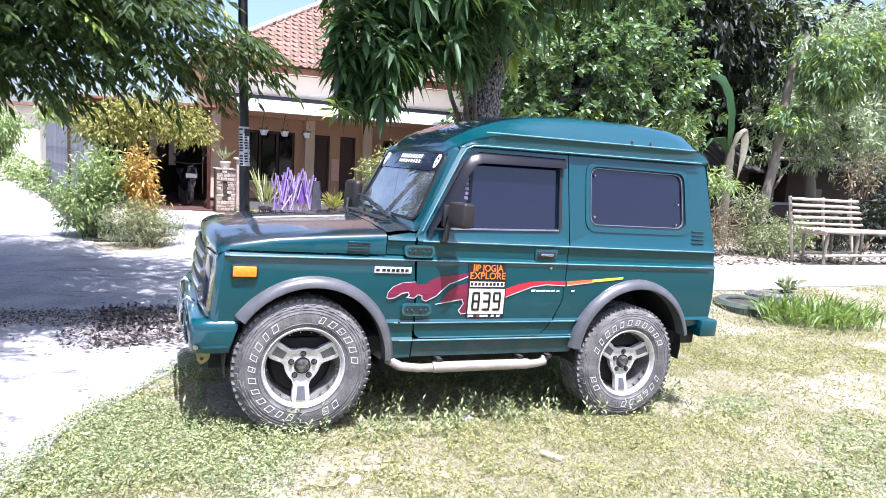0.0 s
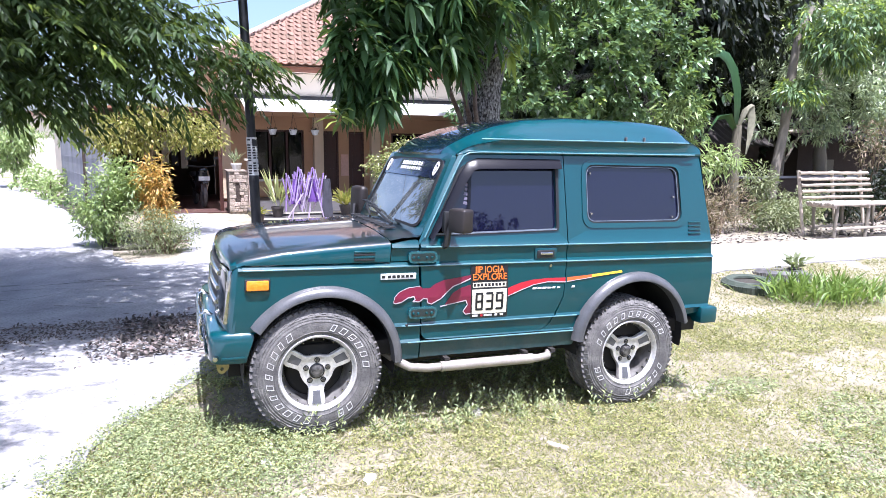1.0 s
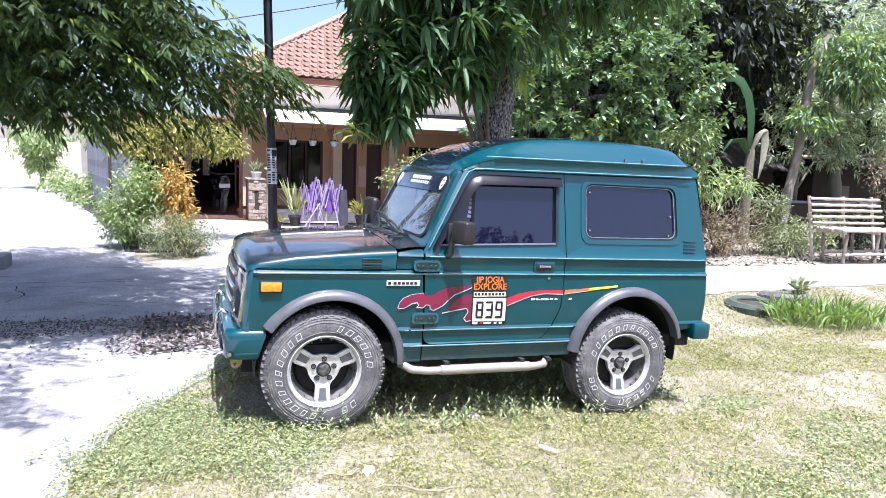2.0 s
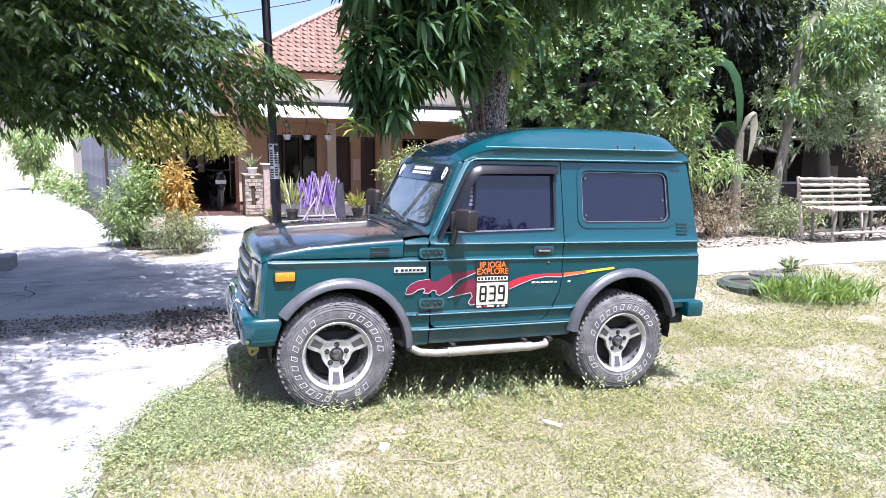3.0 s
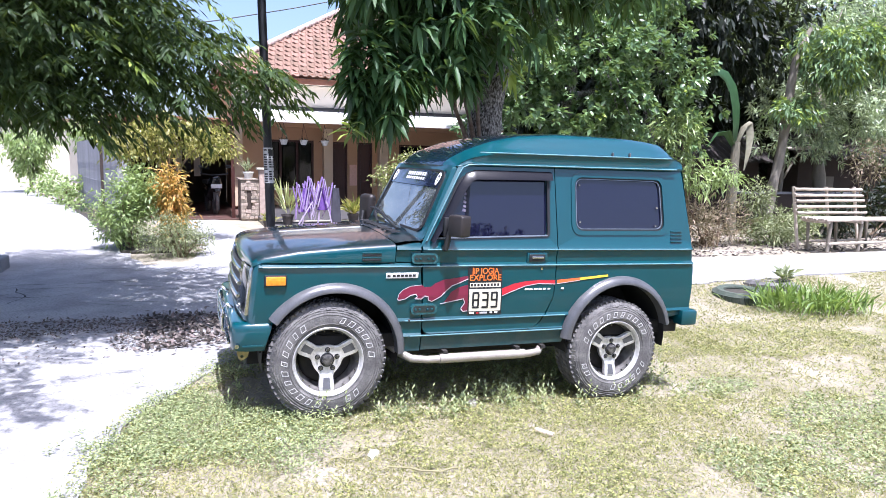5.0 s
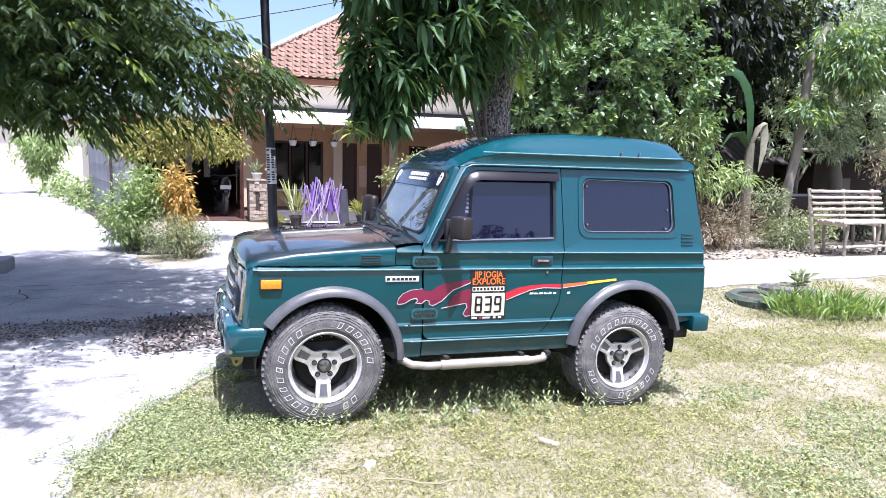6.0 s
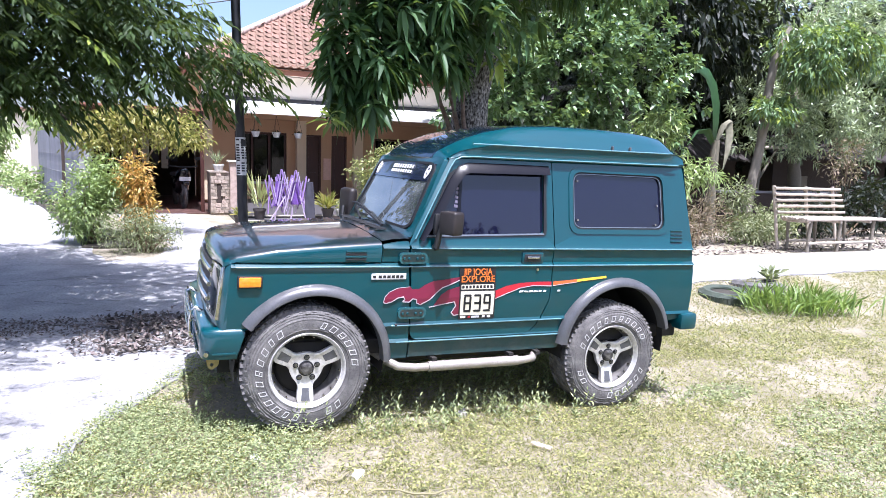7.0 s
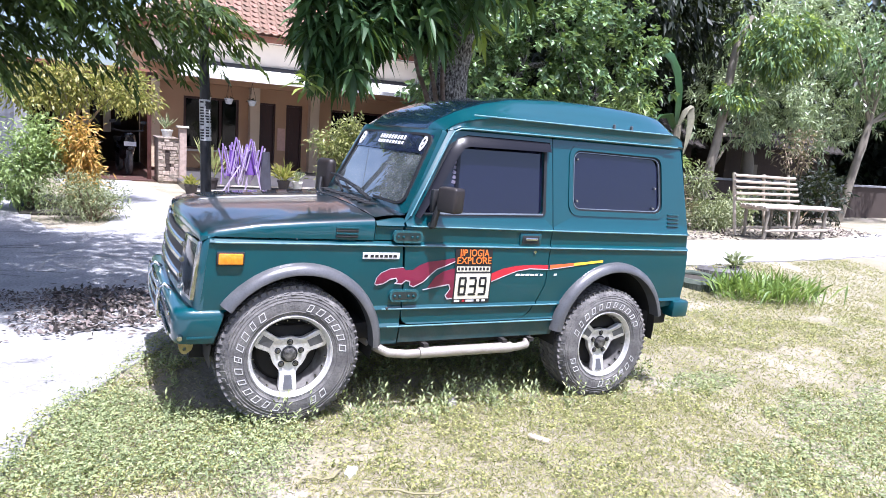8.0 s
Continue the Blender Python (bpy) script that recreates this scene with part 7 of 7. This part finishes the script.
def make_hanging_pot(x, y, z, s):
    t = thing("hanging_pot", Matrix.Translation((x, y, z)), "white hanging flower pot under the awning", "flower pot", "hanging pots")
    bm = bmesh.new()
    lathe(bm, [(0.001, -0.14), (0.07, -0.14), (0.11, -0.02), (0.12, 0.0), (0.10, 0.0), (0.06, -0.10), (0.001, -0.11)], Matrix.Scale(s, 4), 18)
    part("pot", bm, M["pot"], t, "", 40)
    bm = bmesh.new()
    for a in (0, 2.1, 4.2):
        tube(bm, [(0.11 * s * math.cos(a), 0.11 * s * math.sin(a), 0), (0, 0, 0.42)], 0.004, 5)
    part("hanger", bm, M["wire"], t)
    rng = np.random.default_rng(int(x * 10))
    n = 26
    base = np.stack([rng.normal(0, 0.05, n), rng.normal(0, 0.05, n), np.full(n, -0.01)], axis=1)
    leaves("foliage", base, unit(rng.normal(0, 1, (n, 3)) + np.array([0, 0, 0.6])), 0.12, 0.03, M["leaf_back"], t)


for x in (1.62, 2.14, 2.70):
    make_hanging_pot(x, 14.3, 2.06, 0.95)


def make_gazebo():
    """A folded pop-up gazebo: zig-zag struts and splayed legs in a loose bundle, cloth hanging on it."""
    t = thing("folded_gazebo", pose(1.80, 10.05, 0.11), "folded purple gazebo frame with crossed struts standing on the drive", "gazebo")

    def bar(name, a, b, m, w=0.05):
        bm = bmesh.new()
        a, b = Vector(a), Vector(b)
        d = b - a
        box(bm, (a + b) / 2, (w, 0.022, d.length), d.to_track_quat("Z", "Y").to_matrix().to_4x4(), 0.004)
        part(name, bm, M[m], t)

    # zig-zag of the upper scissor struts, in three layers
    for dy, dx, dz, m, w in ((-0.07, 0.0, 0.0, "purple", 0.036), (0.0, 0.06, -0.05, "violet_pale", 0.030), (0.07, -0.05, -0.10, "purple", 0.034)):
        tops = ((-0.50, 0.98), (-0.25, 1.10), (0.03, 1.09), (0.25, 0.97))
        lows = ((-0.37, 0.42), (-0.11, 0.52), (0.15, 0.46))
        for (ax, az), (bx, bz) in zip(tops, lows):
            bar("strut", (ax + dx, dy, az + dz), (bx + dx, dy + 0.02, bz + dz), m, w)
        for (ax, az), (bx, bz) in zip(tops[1:], lows):
            bar("strut", (ax + dx, dy + 0.024, az + dz), (bx + dx, dy - 0.01, bz + dz), m, w)
    rng = random.Random(13)
    for k in range(16):
        xa = -0.46 + 0.045 * k + rng.uniform(-0.03, 0.03)
        xb = xa + rng.choice((-1, 1)) * rng.uniform(0.05, 0.16)
        bar("strut", (xa, rng.uniform(-0.12, 0.12), rng.uniform(0.72, 0.96)), (max(-0.5, min(0.28, xb)), rng.uniform(-0.12, 0.12), rng.uniform(0.16, 0.42)), rng.choice(("purple", "violet_pale", "violet_pale")), rng.uniform(0.016, 0.026))
    for x0, x1 in ((-0.42, -0.30), (-0.15, -0.10), (0.10, 0.12)):
        bar("strut", (x0, 0.10, 0.30), (x1, 0.09, 0.95), "violet_pale", 0.03)
    for ax, bx, dy in ((-0.17, -0.53, -0.08), (0.12, 0.25, -0.06), (-0.30, -0.38, 0.06), (0.02, -0.06, 0.06)):
        bar("leg", (ax, dy, 0.58), (bx, dy - 0.04, 0.012), "violet_pale", 0.034)
    for x, y, w, hgt, m in ((-0.27, 0.05, 0.10, 0.50, "purple_cloth"), (0.06, 0.05, 0.11, 0.46, "purple_cloth"), (0.31, -0.06, 0.10, 0.84, "grey_cloth")):
        bm = bmesh.new()
        secs = []
        for k in range(9):
            z = 0.86 - hgt * k / 8
            ww = w * (0.65 + 0.45 * k / 8)
            secs.append([(x + ww * math.cos(a) * (1 + 0.18 * math.sin(5 * a + k * 0.5)), y + ww * 0.45 * math.sin(a), z) for a in (2 * math.pi * j / 24 for j in range(24))])
        rows = loft(bm, secs, True)
        bm.faces.new(rows[0])
        bm.faces.new(rows[-1][::-1])
        part("cloth", bm, M[m], t, "", 60)


make_gazebo()


def make_motorbike():
    t = thing("motorcycle", pose(-0.12, 14.0, 0.13, 0, 0, 8), "dark scooter parked in the shaded carport with a white plate", "motorcycle")
    for y in (0.0, 1.2):
        bm = bmesh.new()
        lathe(bm, [(0.27 + 0.045 * math.cos(a), 0.045 * math.sin(a)) for a in (k * math.pi / 4 for k in range(8))], Matrix.Translation((0, y, 0.30)) @ pose(0, 0, 0, 0, 90, 0), 24, True)
        w = part("wheel", bm, M["tyre"], t, "", 50)
        bm = bmesh.new()
        cyl(bm, (-0.03, y, 0.30), (0.03, y, 0.30), 0.2, None, 20)
        part("rim", bm, M["alloy_dark"], w, "", 40)
    bm = bmesh.new()
    secs = []
    for y, z0, z1, w in ((-0.10, 0.62, 0.92, 0.10), (0.05, 0.50, 1.0, 0.17), (0.3, 0.30, 0.62, 0.16), (0.6, 0.30, 0.72, 0.17), (1.0, 0.45, 0.80, 0.15), (1.45, 0.62, 0.80, 0.08)):
        secs.append([(w * math.cos(a), y, (z0 + z1) / 2 + (z1 - z0) / 2 * math.sin(a)) for a in (2 * math.pi * k / 12 for k in range(12))])
    rows = loft(bm, secs, True)
    bm.faces.new(rows[0])
    bm.faces.new(rows[-1][::-1])
    part("body", bm, M["motor"], t, "", 50)
    solid("seat", (-0.13, 0.55, 0.74), (0.13, 1.3, 0.84), M["black"], t, "", 0.04)
    bm = bmesh.new()
    tube(bm, [(-0.34, 0.14, 1.02), (-0.1, 0.02, 0.99), (0.1, 0.02, 0.99), (0.34, 0.14, 1.02)], 0.018, 8)
    part("handlebar", bm, M["black"], t, "", 60)
    for x in (-0.3, 0.3):
        bm = bmesh.new()
        tube(bm, [(x, 0.08, 1.02), (x * 1.1, 0.05, 1.16)], 0.008, 6)
        box(bm, (x * 1.1, 0.04, 1.2), (0.12, 0.03, 0.07), None, 0.012)
        part("mirror", bm, M["black"], t)
    bm = bmesh.new()
    bmesh.ops.create_uvsphere(bm, u_segments=16, v_segments=10, radius=0.09, matrix=Matrix.Translation((0, -0.08, 0.90)) @ Matrix.Diagonal((1.1, 0.5, 0.8, 1)))
    part("headlight", bm, M["lamp_glass"], t, "", 60)
    solid("fork", (-0.06, -0.06, 0.3), (0.06, 0.0, 0.64), M["alloy_dark"], t, "", 0.01)
    solid("mudguard", (-0.07, -0.30, 0.56), (0.07, 0.25, 0.64), M["motor"], t, "", 0.03)
    solid("plate", (-0.13, -0.17, 0.66), (0.13, -0.16, 0.76), M["white"], t, "white number plate with no readable marks", 0.003)
    solid("stand", (0.05, 0.6, 0.0), (0.08, 0.65, 0.35), M["alloy_dark"], t)


make_motorbike()


def make_carport():
    t = thing("carport", Matrix(), "dark open carport at the side of the house with hanging laundry", "carport")
    solid("roof_sheet", (-2.5, 12.8, 2.42), (0.38, 19.0, 2.47), M["fascia"], t)
    solid("rear_wall", (-2.5, 19.002, 0.0), (0.38, 19.15, 2.6), M["brickwall"], t)
    solid("side_wall", (-2.6, 13.0, 0.0), (-2.502, 19.0, 2.4), M["brickwall"], t)
    for x in (-2.4, 0.2):
        solid("post", (x, 12.85, 0.13), (x + 0.08, 12.93, 2.418), M["brownwood"], t)
    rng = random.Random(6)
    for i in range(6):
        solid("hung_cloth", (-1.6 + 0.25 * i, 17.2, 1.0 + rng.uniform(0, 0.3)), (-1.42 + 0.25 * i, 17.24, 1.95), M["grey_cloth"] if i % 2 else M["plaster_pale"], t, "", 0.01)
    bm = bmesh.new()
    tube(bm, [(-2.5, 17.22, 1.97), (0.39, 17.22, 1.97)], 0.006, 6)
    part("clothes_line", bm, M["wire"], t)


make_carport()


# ---- lane side ----
def make_lane_wall():
    w = new("garden_wall")
    tagged(w, "grey rendered block wall with damp stains along the lane", "wall", kind="structure")
    a, b = Vector((-1.98, 10.4, 0)), Vector((-3.95, 19.6, 0))
    d = (b - a).normalized()
    nrm = Vector((d.y, -d.x, 0))
    bm = bmesh.new()
    n = 24
    secs = []
    for i in range(n + 1):
        p = a.lerp(b, i / n)
        top = 1.95 + 0.02 * noise.noise((i * 0.7, 0, 0))
        secs.append([p + Vector((0, 0, -0.1)), p + Vector((0, 0, top)), p + nrm * 0.14 + Vector((0, 0, top)), p + nrm * 0.14 + Vector((0, 0, -0.1))])
    rows = loft(bm, secs, True)
    bm.faces.new(rows[0])
    bm.faces.new(rows[-1][::-1])
    part("wall_body", bm, M["blockwork"], w)
    bm = bmesh.new()
    p = a
    box(bm, a + nrm * 0.07 + Vector((0, -0.10, 0.95)), (0.20, 0.20, 2.1), None, 0.01)
    part("end_pier", bm, M["blockwork"], w)
    for z in (0.55, 0.95, 1.35):
        bm = bmesh.new()
        m = Matrix.Translation((a + b) / 2 - nrm * 0.003 + Vector((0, 0, z))) @ Matrix((d, nrm, Vector((0, 0, 1)))).transposed().to_4x4()
        box(bm, (0, 0, 0), ((b - a).length, 0.008, 0.007))
        bm.transform(m)
        part("mortar_joint", bm, M["blockwork"], w)


make_lane_wall()


def make_verge():
    """Earth between the lane and the wall, with the shade there put into its colour."""
    bm = bmesh.new()
    line = [(-1.72, 7.4), (-1.95, 8.6), (-2.34, 10.4), (-3.05, 13.6), (-3.80, 16.9), (-4.42, 19.6)]
    back = [(-3.90, 19.6), (-3.3, 16.9), (-2.62, 13.6), (-1.92, 10.4), (-1.15, 8.6), (-1.0, 7.4)]
    rng = random.Random(8)
    secs = [[(x + rng.uniform(-0.05, 0.05), y, height(x, y) + 0.022), ((x + u) / 2, (y + v) / 2, height(x, y) + 0.045), (u, v, height(u, v) + 0.03)] for (x, y), (u, v) in zip(line, back[::-1])]
    loft(bm, secs)
    ret = bmesh.ops.extrude_face_region(bm, geom=bm.faces[:])
    for g in ret["geom"]:
        if isinstance(g, bmesh.types.BMVert):
            g.co.z -= 0.05
    tagged(part("verge", bm, M["earth"], None, "", 40), "earth verge at the foot of the wall, its shade painted dark", "verge", kind="structure")


make_verge()
make_bush("shrub", "low dark weeds along the foot of the wall", [(-1.75, 8.6, 0.06, 0.22, 0.6, 0.16), (-2.3, 11.5, 0.06, 0.2, 1.2, 0.14), (-3.2, 15.5, 0.06, 0.22, 1.4, 0.16)], 300, 6, M["leaf_mango"], 0.09, 0.03, 97, stems=4)


def make_rack():
    t = thing("wooden_rack", Matrix(), "rough pole rack with a pale rail among the trees", "rack")
    for nm, a, b, r in (("rail", (13.1, 8.95, 2.04), (14.7, 9.0, 2.10), 0.045), ("post", (13.2, 9.0, 0.05), (13.25, 9.0, 2.02), 0.05), ("post", (14.55, 9.0, 0.05), (14.5, 9.0, 2.04), 0.045), ("brace", (13.25, 8.97, 1.3), (13.75, 8.97, 2.02), 0.03)):
        bm = bmesh.new()
        tube(bm, [a, tuple((p + q) / 2 + 0.015 for p, q in zip(a, b)), b], r, 8)
        part(nm, bm, M["bamboo"] if nm == "rail" else M["bark_pale"], t, "", 60)


make_rack()


def make_far_building(lo, hi, label, material, roofed, openings):
    t = thing("building", Matrix(), label, "building")
    solid("wall", lo, hi, material, t)
    solid("roof", (lo[0] - 0.3, lo[1] - 0.4, hi[2] + 0.002), (hi[0] + 0.3, hi[1] + 0.3, hi[2] + 0.16), roofed, t)
    for x, z, w, h2 in openings:
        win = solid("window", (x, lo[1] - 0.03, z), (x + w, lo[1] - 0.003, z + h2), M["plaster_pale"], t)
        solid("pane", (x + 0.06, lo[1] - 0.045, z + 0.06), (x + w - 0.06, lo[1] - 0.031, z + h2 - 0.06), M["window_dark"], win)


make_far_building((-16, 35.5, 0), (-6.5, 41, 3.2), "pale low building at the end of the lane", M["plaster_pale"], M["roof_tile"], ((-8.6, 0.9, 1.0, 0.9),))
make_far_building((11.5, 14.5, 0.0), (18, 19, 2.3), "village hut with tile roof among the trees", M["brickwall"], M["shade_tile"], ((13.2, 0.9, 0.9, 0.9), (15.5, 0.1, 0.8, 1.8)))


def make_hut(x0, x1, y0, y1, eave, ridge):
    t = thing("hut", Matrix(), "low village hut among the trees, tile roof in a shade colour", "hut")
    solid("wall", (x0 + 0.3, y0 + 0.3, 0.0), (x1 - 0.3, y1 - 0.3, eave), M["brickwall"], t)
    bm = bmesh.new()
    ym = (y0 + y1) / 2
    secs = []
    for i in range(61):
        x = x0 + (x1 - x0) * i / 60
        w = 0.02 * math.sin(i * 1.9)
        secs.append([(x, y0, eave + w), (x, ym, ridge + w), (x, y1, eave + w), (x, y1, eave - 0.05 + w), (x, ym, ridge - 0.05 + w), (x, y0, eave - 0.05 + w)])
    loft(bm, secs, True)
    part("roof", bm, M["shade_tile"], t)
    solid("door", (x0 + 1.2, y0 + 0.26, 0.05), (x0 + 1.7, y0 + 0.298, 1.35), M["bark_pale"], t)


make_hut(9.6, 14.0, 9.9, 12.4, 1.75, 2.5)
make_hut(15.5, 21.0, 10.5, 13.0, 1.9, 2.7)


def make_low_wall():
    w = new("low_wall")
    tagged(w, "low brick wall along the edge of the yard, tree shade in its colour", "wall", kind="structure")
    solid("wall_body", (11.2, 8.2, 0.0), (26.0, 8.4, 0.95), M["brickwall"], w)
    solid("coping", (11.15, 8.15, 0.952), (26.0, 8.45, 1.0), M["blockwork"], w)


make_low_wall()

# concrete block on the verge
solid("concrete_block", (-4.6, 6.05, -0.02), (-3.02, 6.5, 0.20), M["blockwork"], None, "", 0.02)
tagged(bpy.data.objects["concrete_block"], "weathered grey concrete kerb block beside the road", "block")


# ---- pole ----
def make_pole():
    t = thing("street_pole", Matrix(), "black-painted steel pole with a pasted notice", "pole")
    bm = bmesh.new()
    tube(bm, [(0.01, 2.77, -0.1), (0.0, 2.77, 0.7), (-0.02, 2.77, 1.6)], 0.044, 16)
    part("lower_tube", bm, M["pole"], t, "", 60)
    bm = bmesh.new()
    tube(bm, [(-0.02, 2.77, 1.6), (-0.06, 2.77, 3.0), (-0.13, 2.77, 5.6)], [0.040, 0.039, 0.036], 16)
    part("upper_tube", bm, M["pole"], t, "", 60)
    bm = bmesh.new()
    tube(bm, [(-0.018, 2.77, 1.57), (-0.02, 2.77, 1.63)], 0.047, 16)
    part("collar", bm, M["pole"], t, "", 60)
    bm = bmesh.new()
    secs = []
    for z in (1.315, 1.50, 1.65):
        x = -0.012 - 0.03 * (z - 1.3)
        secs.append([(x + 0.0465 * math.cos(a), 2.77 + 0.0465 * math.sin(a), z) for a in (math.radians(d) for d in range(190, 351, 10))])
    loft(bm, secs)
    lab = part("notice", bm, M["label_white"], t, "weathered black and white notice", 60)
    rng = random.Random(2)
    for i in range(14):
        z = 1.325 + 0.0228 * i
        for a0, a1 in ((200, 250), (262, 300), (310, 342)):
            if rng.random() < 0.25:
                continue
            bm = bmesh.new()
            x = -0.012 - 0.03 * (z - 1.3)
            q = a0 + rng.uniform(0, 10)
            loft(bm, [[(x + 0.0475 * math.cos(math.radians(d)), 2.77 + 0.0475 * math.sin(math.radians(d)), zz) for d in np.linspace(q, a1, 5)] for zz in (z, z + 0.014)])
            part("notice_line", bm, M["ink"], lab)


make_pole()
bm = bmesh.new()
tube(bm, [(-9 + 1.5 * i, 11.5, 4.44 + 0.24 * (-9 + 1.5 * i) + 0.008 * (-9 + 1.5 * i) ** 2) for i in range(17)], 0.012, 6)
tagged(part("overhead_cable", bm, M["wire"]), "thin black overhead cable against the sky", "cable")


# ---- bench ----
def make_bench():
    t = thing("bench", pose(9.66, 4.62, 0.10, 0, 0, -1.5), "weathered bamboo bench with slatted back beside the path", "bench")
    L = 1.95
    rng = random.Random(9)
    def pole_part(nm, a, b, r, mt="bamboo"):
        bm = bmesh.new()
        a, b = Vector(a), Vector(b)
        pts, rr = [], []
        n = max(3, int((b - a).length / 0.12))
        for i in range(n + 1):
            pts.append(a.lerp(b, i / n) + Vector((rng.uniform(-1, 1), rng.uniform(-1, 1), rng.uniform(-1, 1))) * 0.004)
            rr.append(r * (1.08 if i % 3 == 0 else 0.97))
        tube(bm, pts, rr, 8)
        part(nm, bm, M[mt], t, "", 60)
    for i in range(11):
        y = -0.02 + 0.052 * i
        pole_part("seat_slat", (-0.10 + rng.uniform(-0.03, 0.03), y, 0.575 + rng.uniform(-0.006, 0.006)), (L if i < 7 else 1.3, y + rng.uniform(-0.01, 0.01), 0.575), 0.024)
    for i in range(5):
        z = 0.66 + 0.106 * i
        pole_part("back_slat", (-0.14 + 0.01 * i, 0.56 + 0.035 * i, z), (1.55, 0.56 + 0.035 * i, z + rng.uniform(-0.01, 0.01)), 0.027)
    for x in (-0.06, 0.72, 1.42):
        pole_part("back_post", (x, 0.56, 0.0), (x - 0.02, 0.74, 1.13), 0.028)
    for x in (0.05, 0.78, 1.62):
        pole_part("front_leg", (x - 0.02, 0.02, 0.0), (x + 0.03, 0.03, 0.555), 0.030, "bark_pale")
    for x in (0.02, 0.7, 1.45):
        pole_part("rear_leg", (x + 0.04, 0.46, 0.0), (x, 0.45, 0.555), 0.028, "bark_pale")
    pole_part("front_rail", (0.02, 0.0, 0.16), (1.68, 0.0, 0.17), 0.024)
    pole_part("rear_rail", (0.0, 0.47, 0.15), (1.5, 0.47, 0.16), 0.022)
    for x in (-0.02, 0.75, 1.5):
        pole_part("cross_bearer", (x, -0.03, 0.533), (x, 0.54, 0.533), 0.022)


make_bench()


# ---- tyres used as planters ----
def make_tyre_planter(x, y, z, r, w, tilt, material, label, buried):
    t = thing("tyre_planter", Matrix.Translation((x, y, z)) @ pose(0, 0, 0, *tilt), label, "tyre")
    bm = bmesh.new()
    lathe(bm, [(r * 0.60, 0.0), (r * 0.86, -0.01), (r, 0.03), (r * 1.02, w * 0.5), (r, w - 0.03), (r * 0.86, w + 0.01), (r * 0.60, w), (r * 0.58, w - 0.02), (r * 0.80, w * 0.5), (r * 0.58, 0.02)], Matrix.Translation((0, 0, -buried)), 36, True)
    part("casing", bm, material, t, "", 40)
    bm = bmesh.new()
    lathe(bm, [(0.001, w - 0.03), (r * 0.72, w - 0.03)], Matrix.Translation((0, 0, -buried)), 24)
    part("soil_fill", bm, M["earth"], t)
    bm = bmesh.new()
    for k in range(40):
        bmesh.ops.create_cube(bm, size=1, matrix=pose(0, 0, 0, 0, 0, 9 * k) @ Matrix.Translation((r * 1.015, 0, w * 0.5 - buried)) @ Matrix.Diagonal((0.02, 0.035, w * 0.7, 1)))
    part("tread", bm, material, t)


make_tyre_planter(5.55, 2.42, height(5.55, 2.42), 0.29, 0.19, (3, -2, 0), M["tyre_green"], "green-painted old tyre half sunk in the grass", 0.10)
make_tyre_planter(6.32, 2.65, height(6.32, 2.65) - 0.03, 0.32, 0.18, (-4, 3, 0), M["tyre"], "dusty black old tyre lying at the path edge", 0.09)
make_tyre_planter(10.2, 2.1, height(10.2, 2.1), 0.32, 0.18, (4, 5, 0), M["tyre"], "old black tyre lying in the grass", 0.06)
make_pot_plant(6.6, 2.7, height(6.6, 2.7) + 0.02, 0.08, 0.04, M["pot_dark"], M["leaf_shrub"], 0.20, 0.05, 44, 12, "small withered plant growing by the old tyre", -0.8)


# ---- small litter on the grass ----
def make_scrap(x, y, s, seed, material, label, flat=0.35):
    rng = random.Random(seed)
    bm = bmesh.new()
    bmesh.ops.create_icosphere(bm, subdivisions=2, radius=1.0)
    for v in bm.verts:
        k = 0.75 + 0.5 * noise.noise(v.co * 2.2 + Vector((seed, 0, 0)))
        v.co = Vector((v.co.x * s * k, v.co.y * s * 0.55 * k, abs(v.co.z) * s * flat * k))
    bm.transform(Matrix.Translation((x, y, height(x, y))) @ pose(0, 0, 0, 0, 0, rng.uniform(0, 180)))
    tagged(part("litter", bm, material), label, "litter")


make_scrap(0.14, -0.60, 0.055, 3, M["paper"], "crumpled scrap of pale plastic in the grass", 0.9)
make_scrap(-0.30, -0.28, 0.05, 5, M["paper"], "flat scrap of pale paper in the grass")
make_scrap(0.98, 0.05, 0.075, 7, M["pebble"], "grey stone lying under the car", 0.6)
bm = bmesh.new()
box(bm, (1.22, -0.50, height(1.22, -0.5) + 0.012), (0.12, 0.04, 0.018), pose(0, 0, 0, 0, 6, -48), 0.006)
tagged(part("wood_chip", bm, M["bamboo"]), "pale splinter of wood lying in the grass", "wood chip")
for k, (p, q) in enumerate((((0.12, -0.80), (0.52, -0.88)), ((-0.12, -0.66), (0.10, -0.60)))):
    bm = bmesh.new()
    a, b = Vector((*p, height(*p) + 0.02)), Vector((*q, height(*q) + 0.02))
    tube(bm, [a.lerp(b, i / 8) + Vector((0, 0.03 * math.sin(i * 0.9), 0.006 * (i % 2))) for i in range(9)], 0.0045, 6)
    tagged(part("twig", bm, M["straw"]), "thin dry stalk lying on the grass", "twig")
make_roof_tiles()
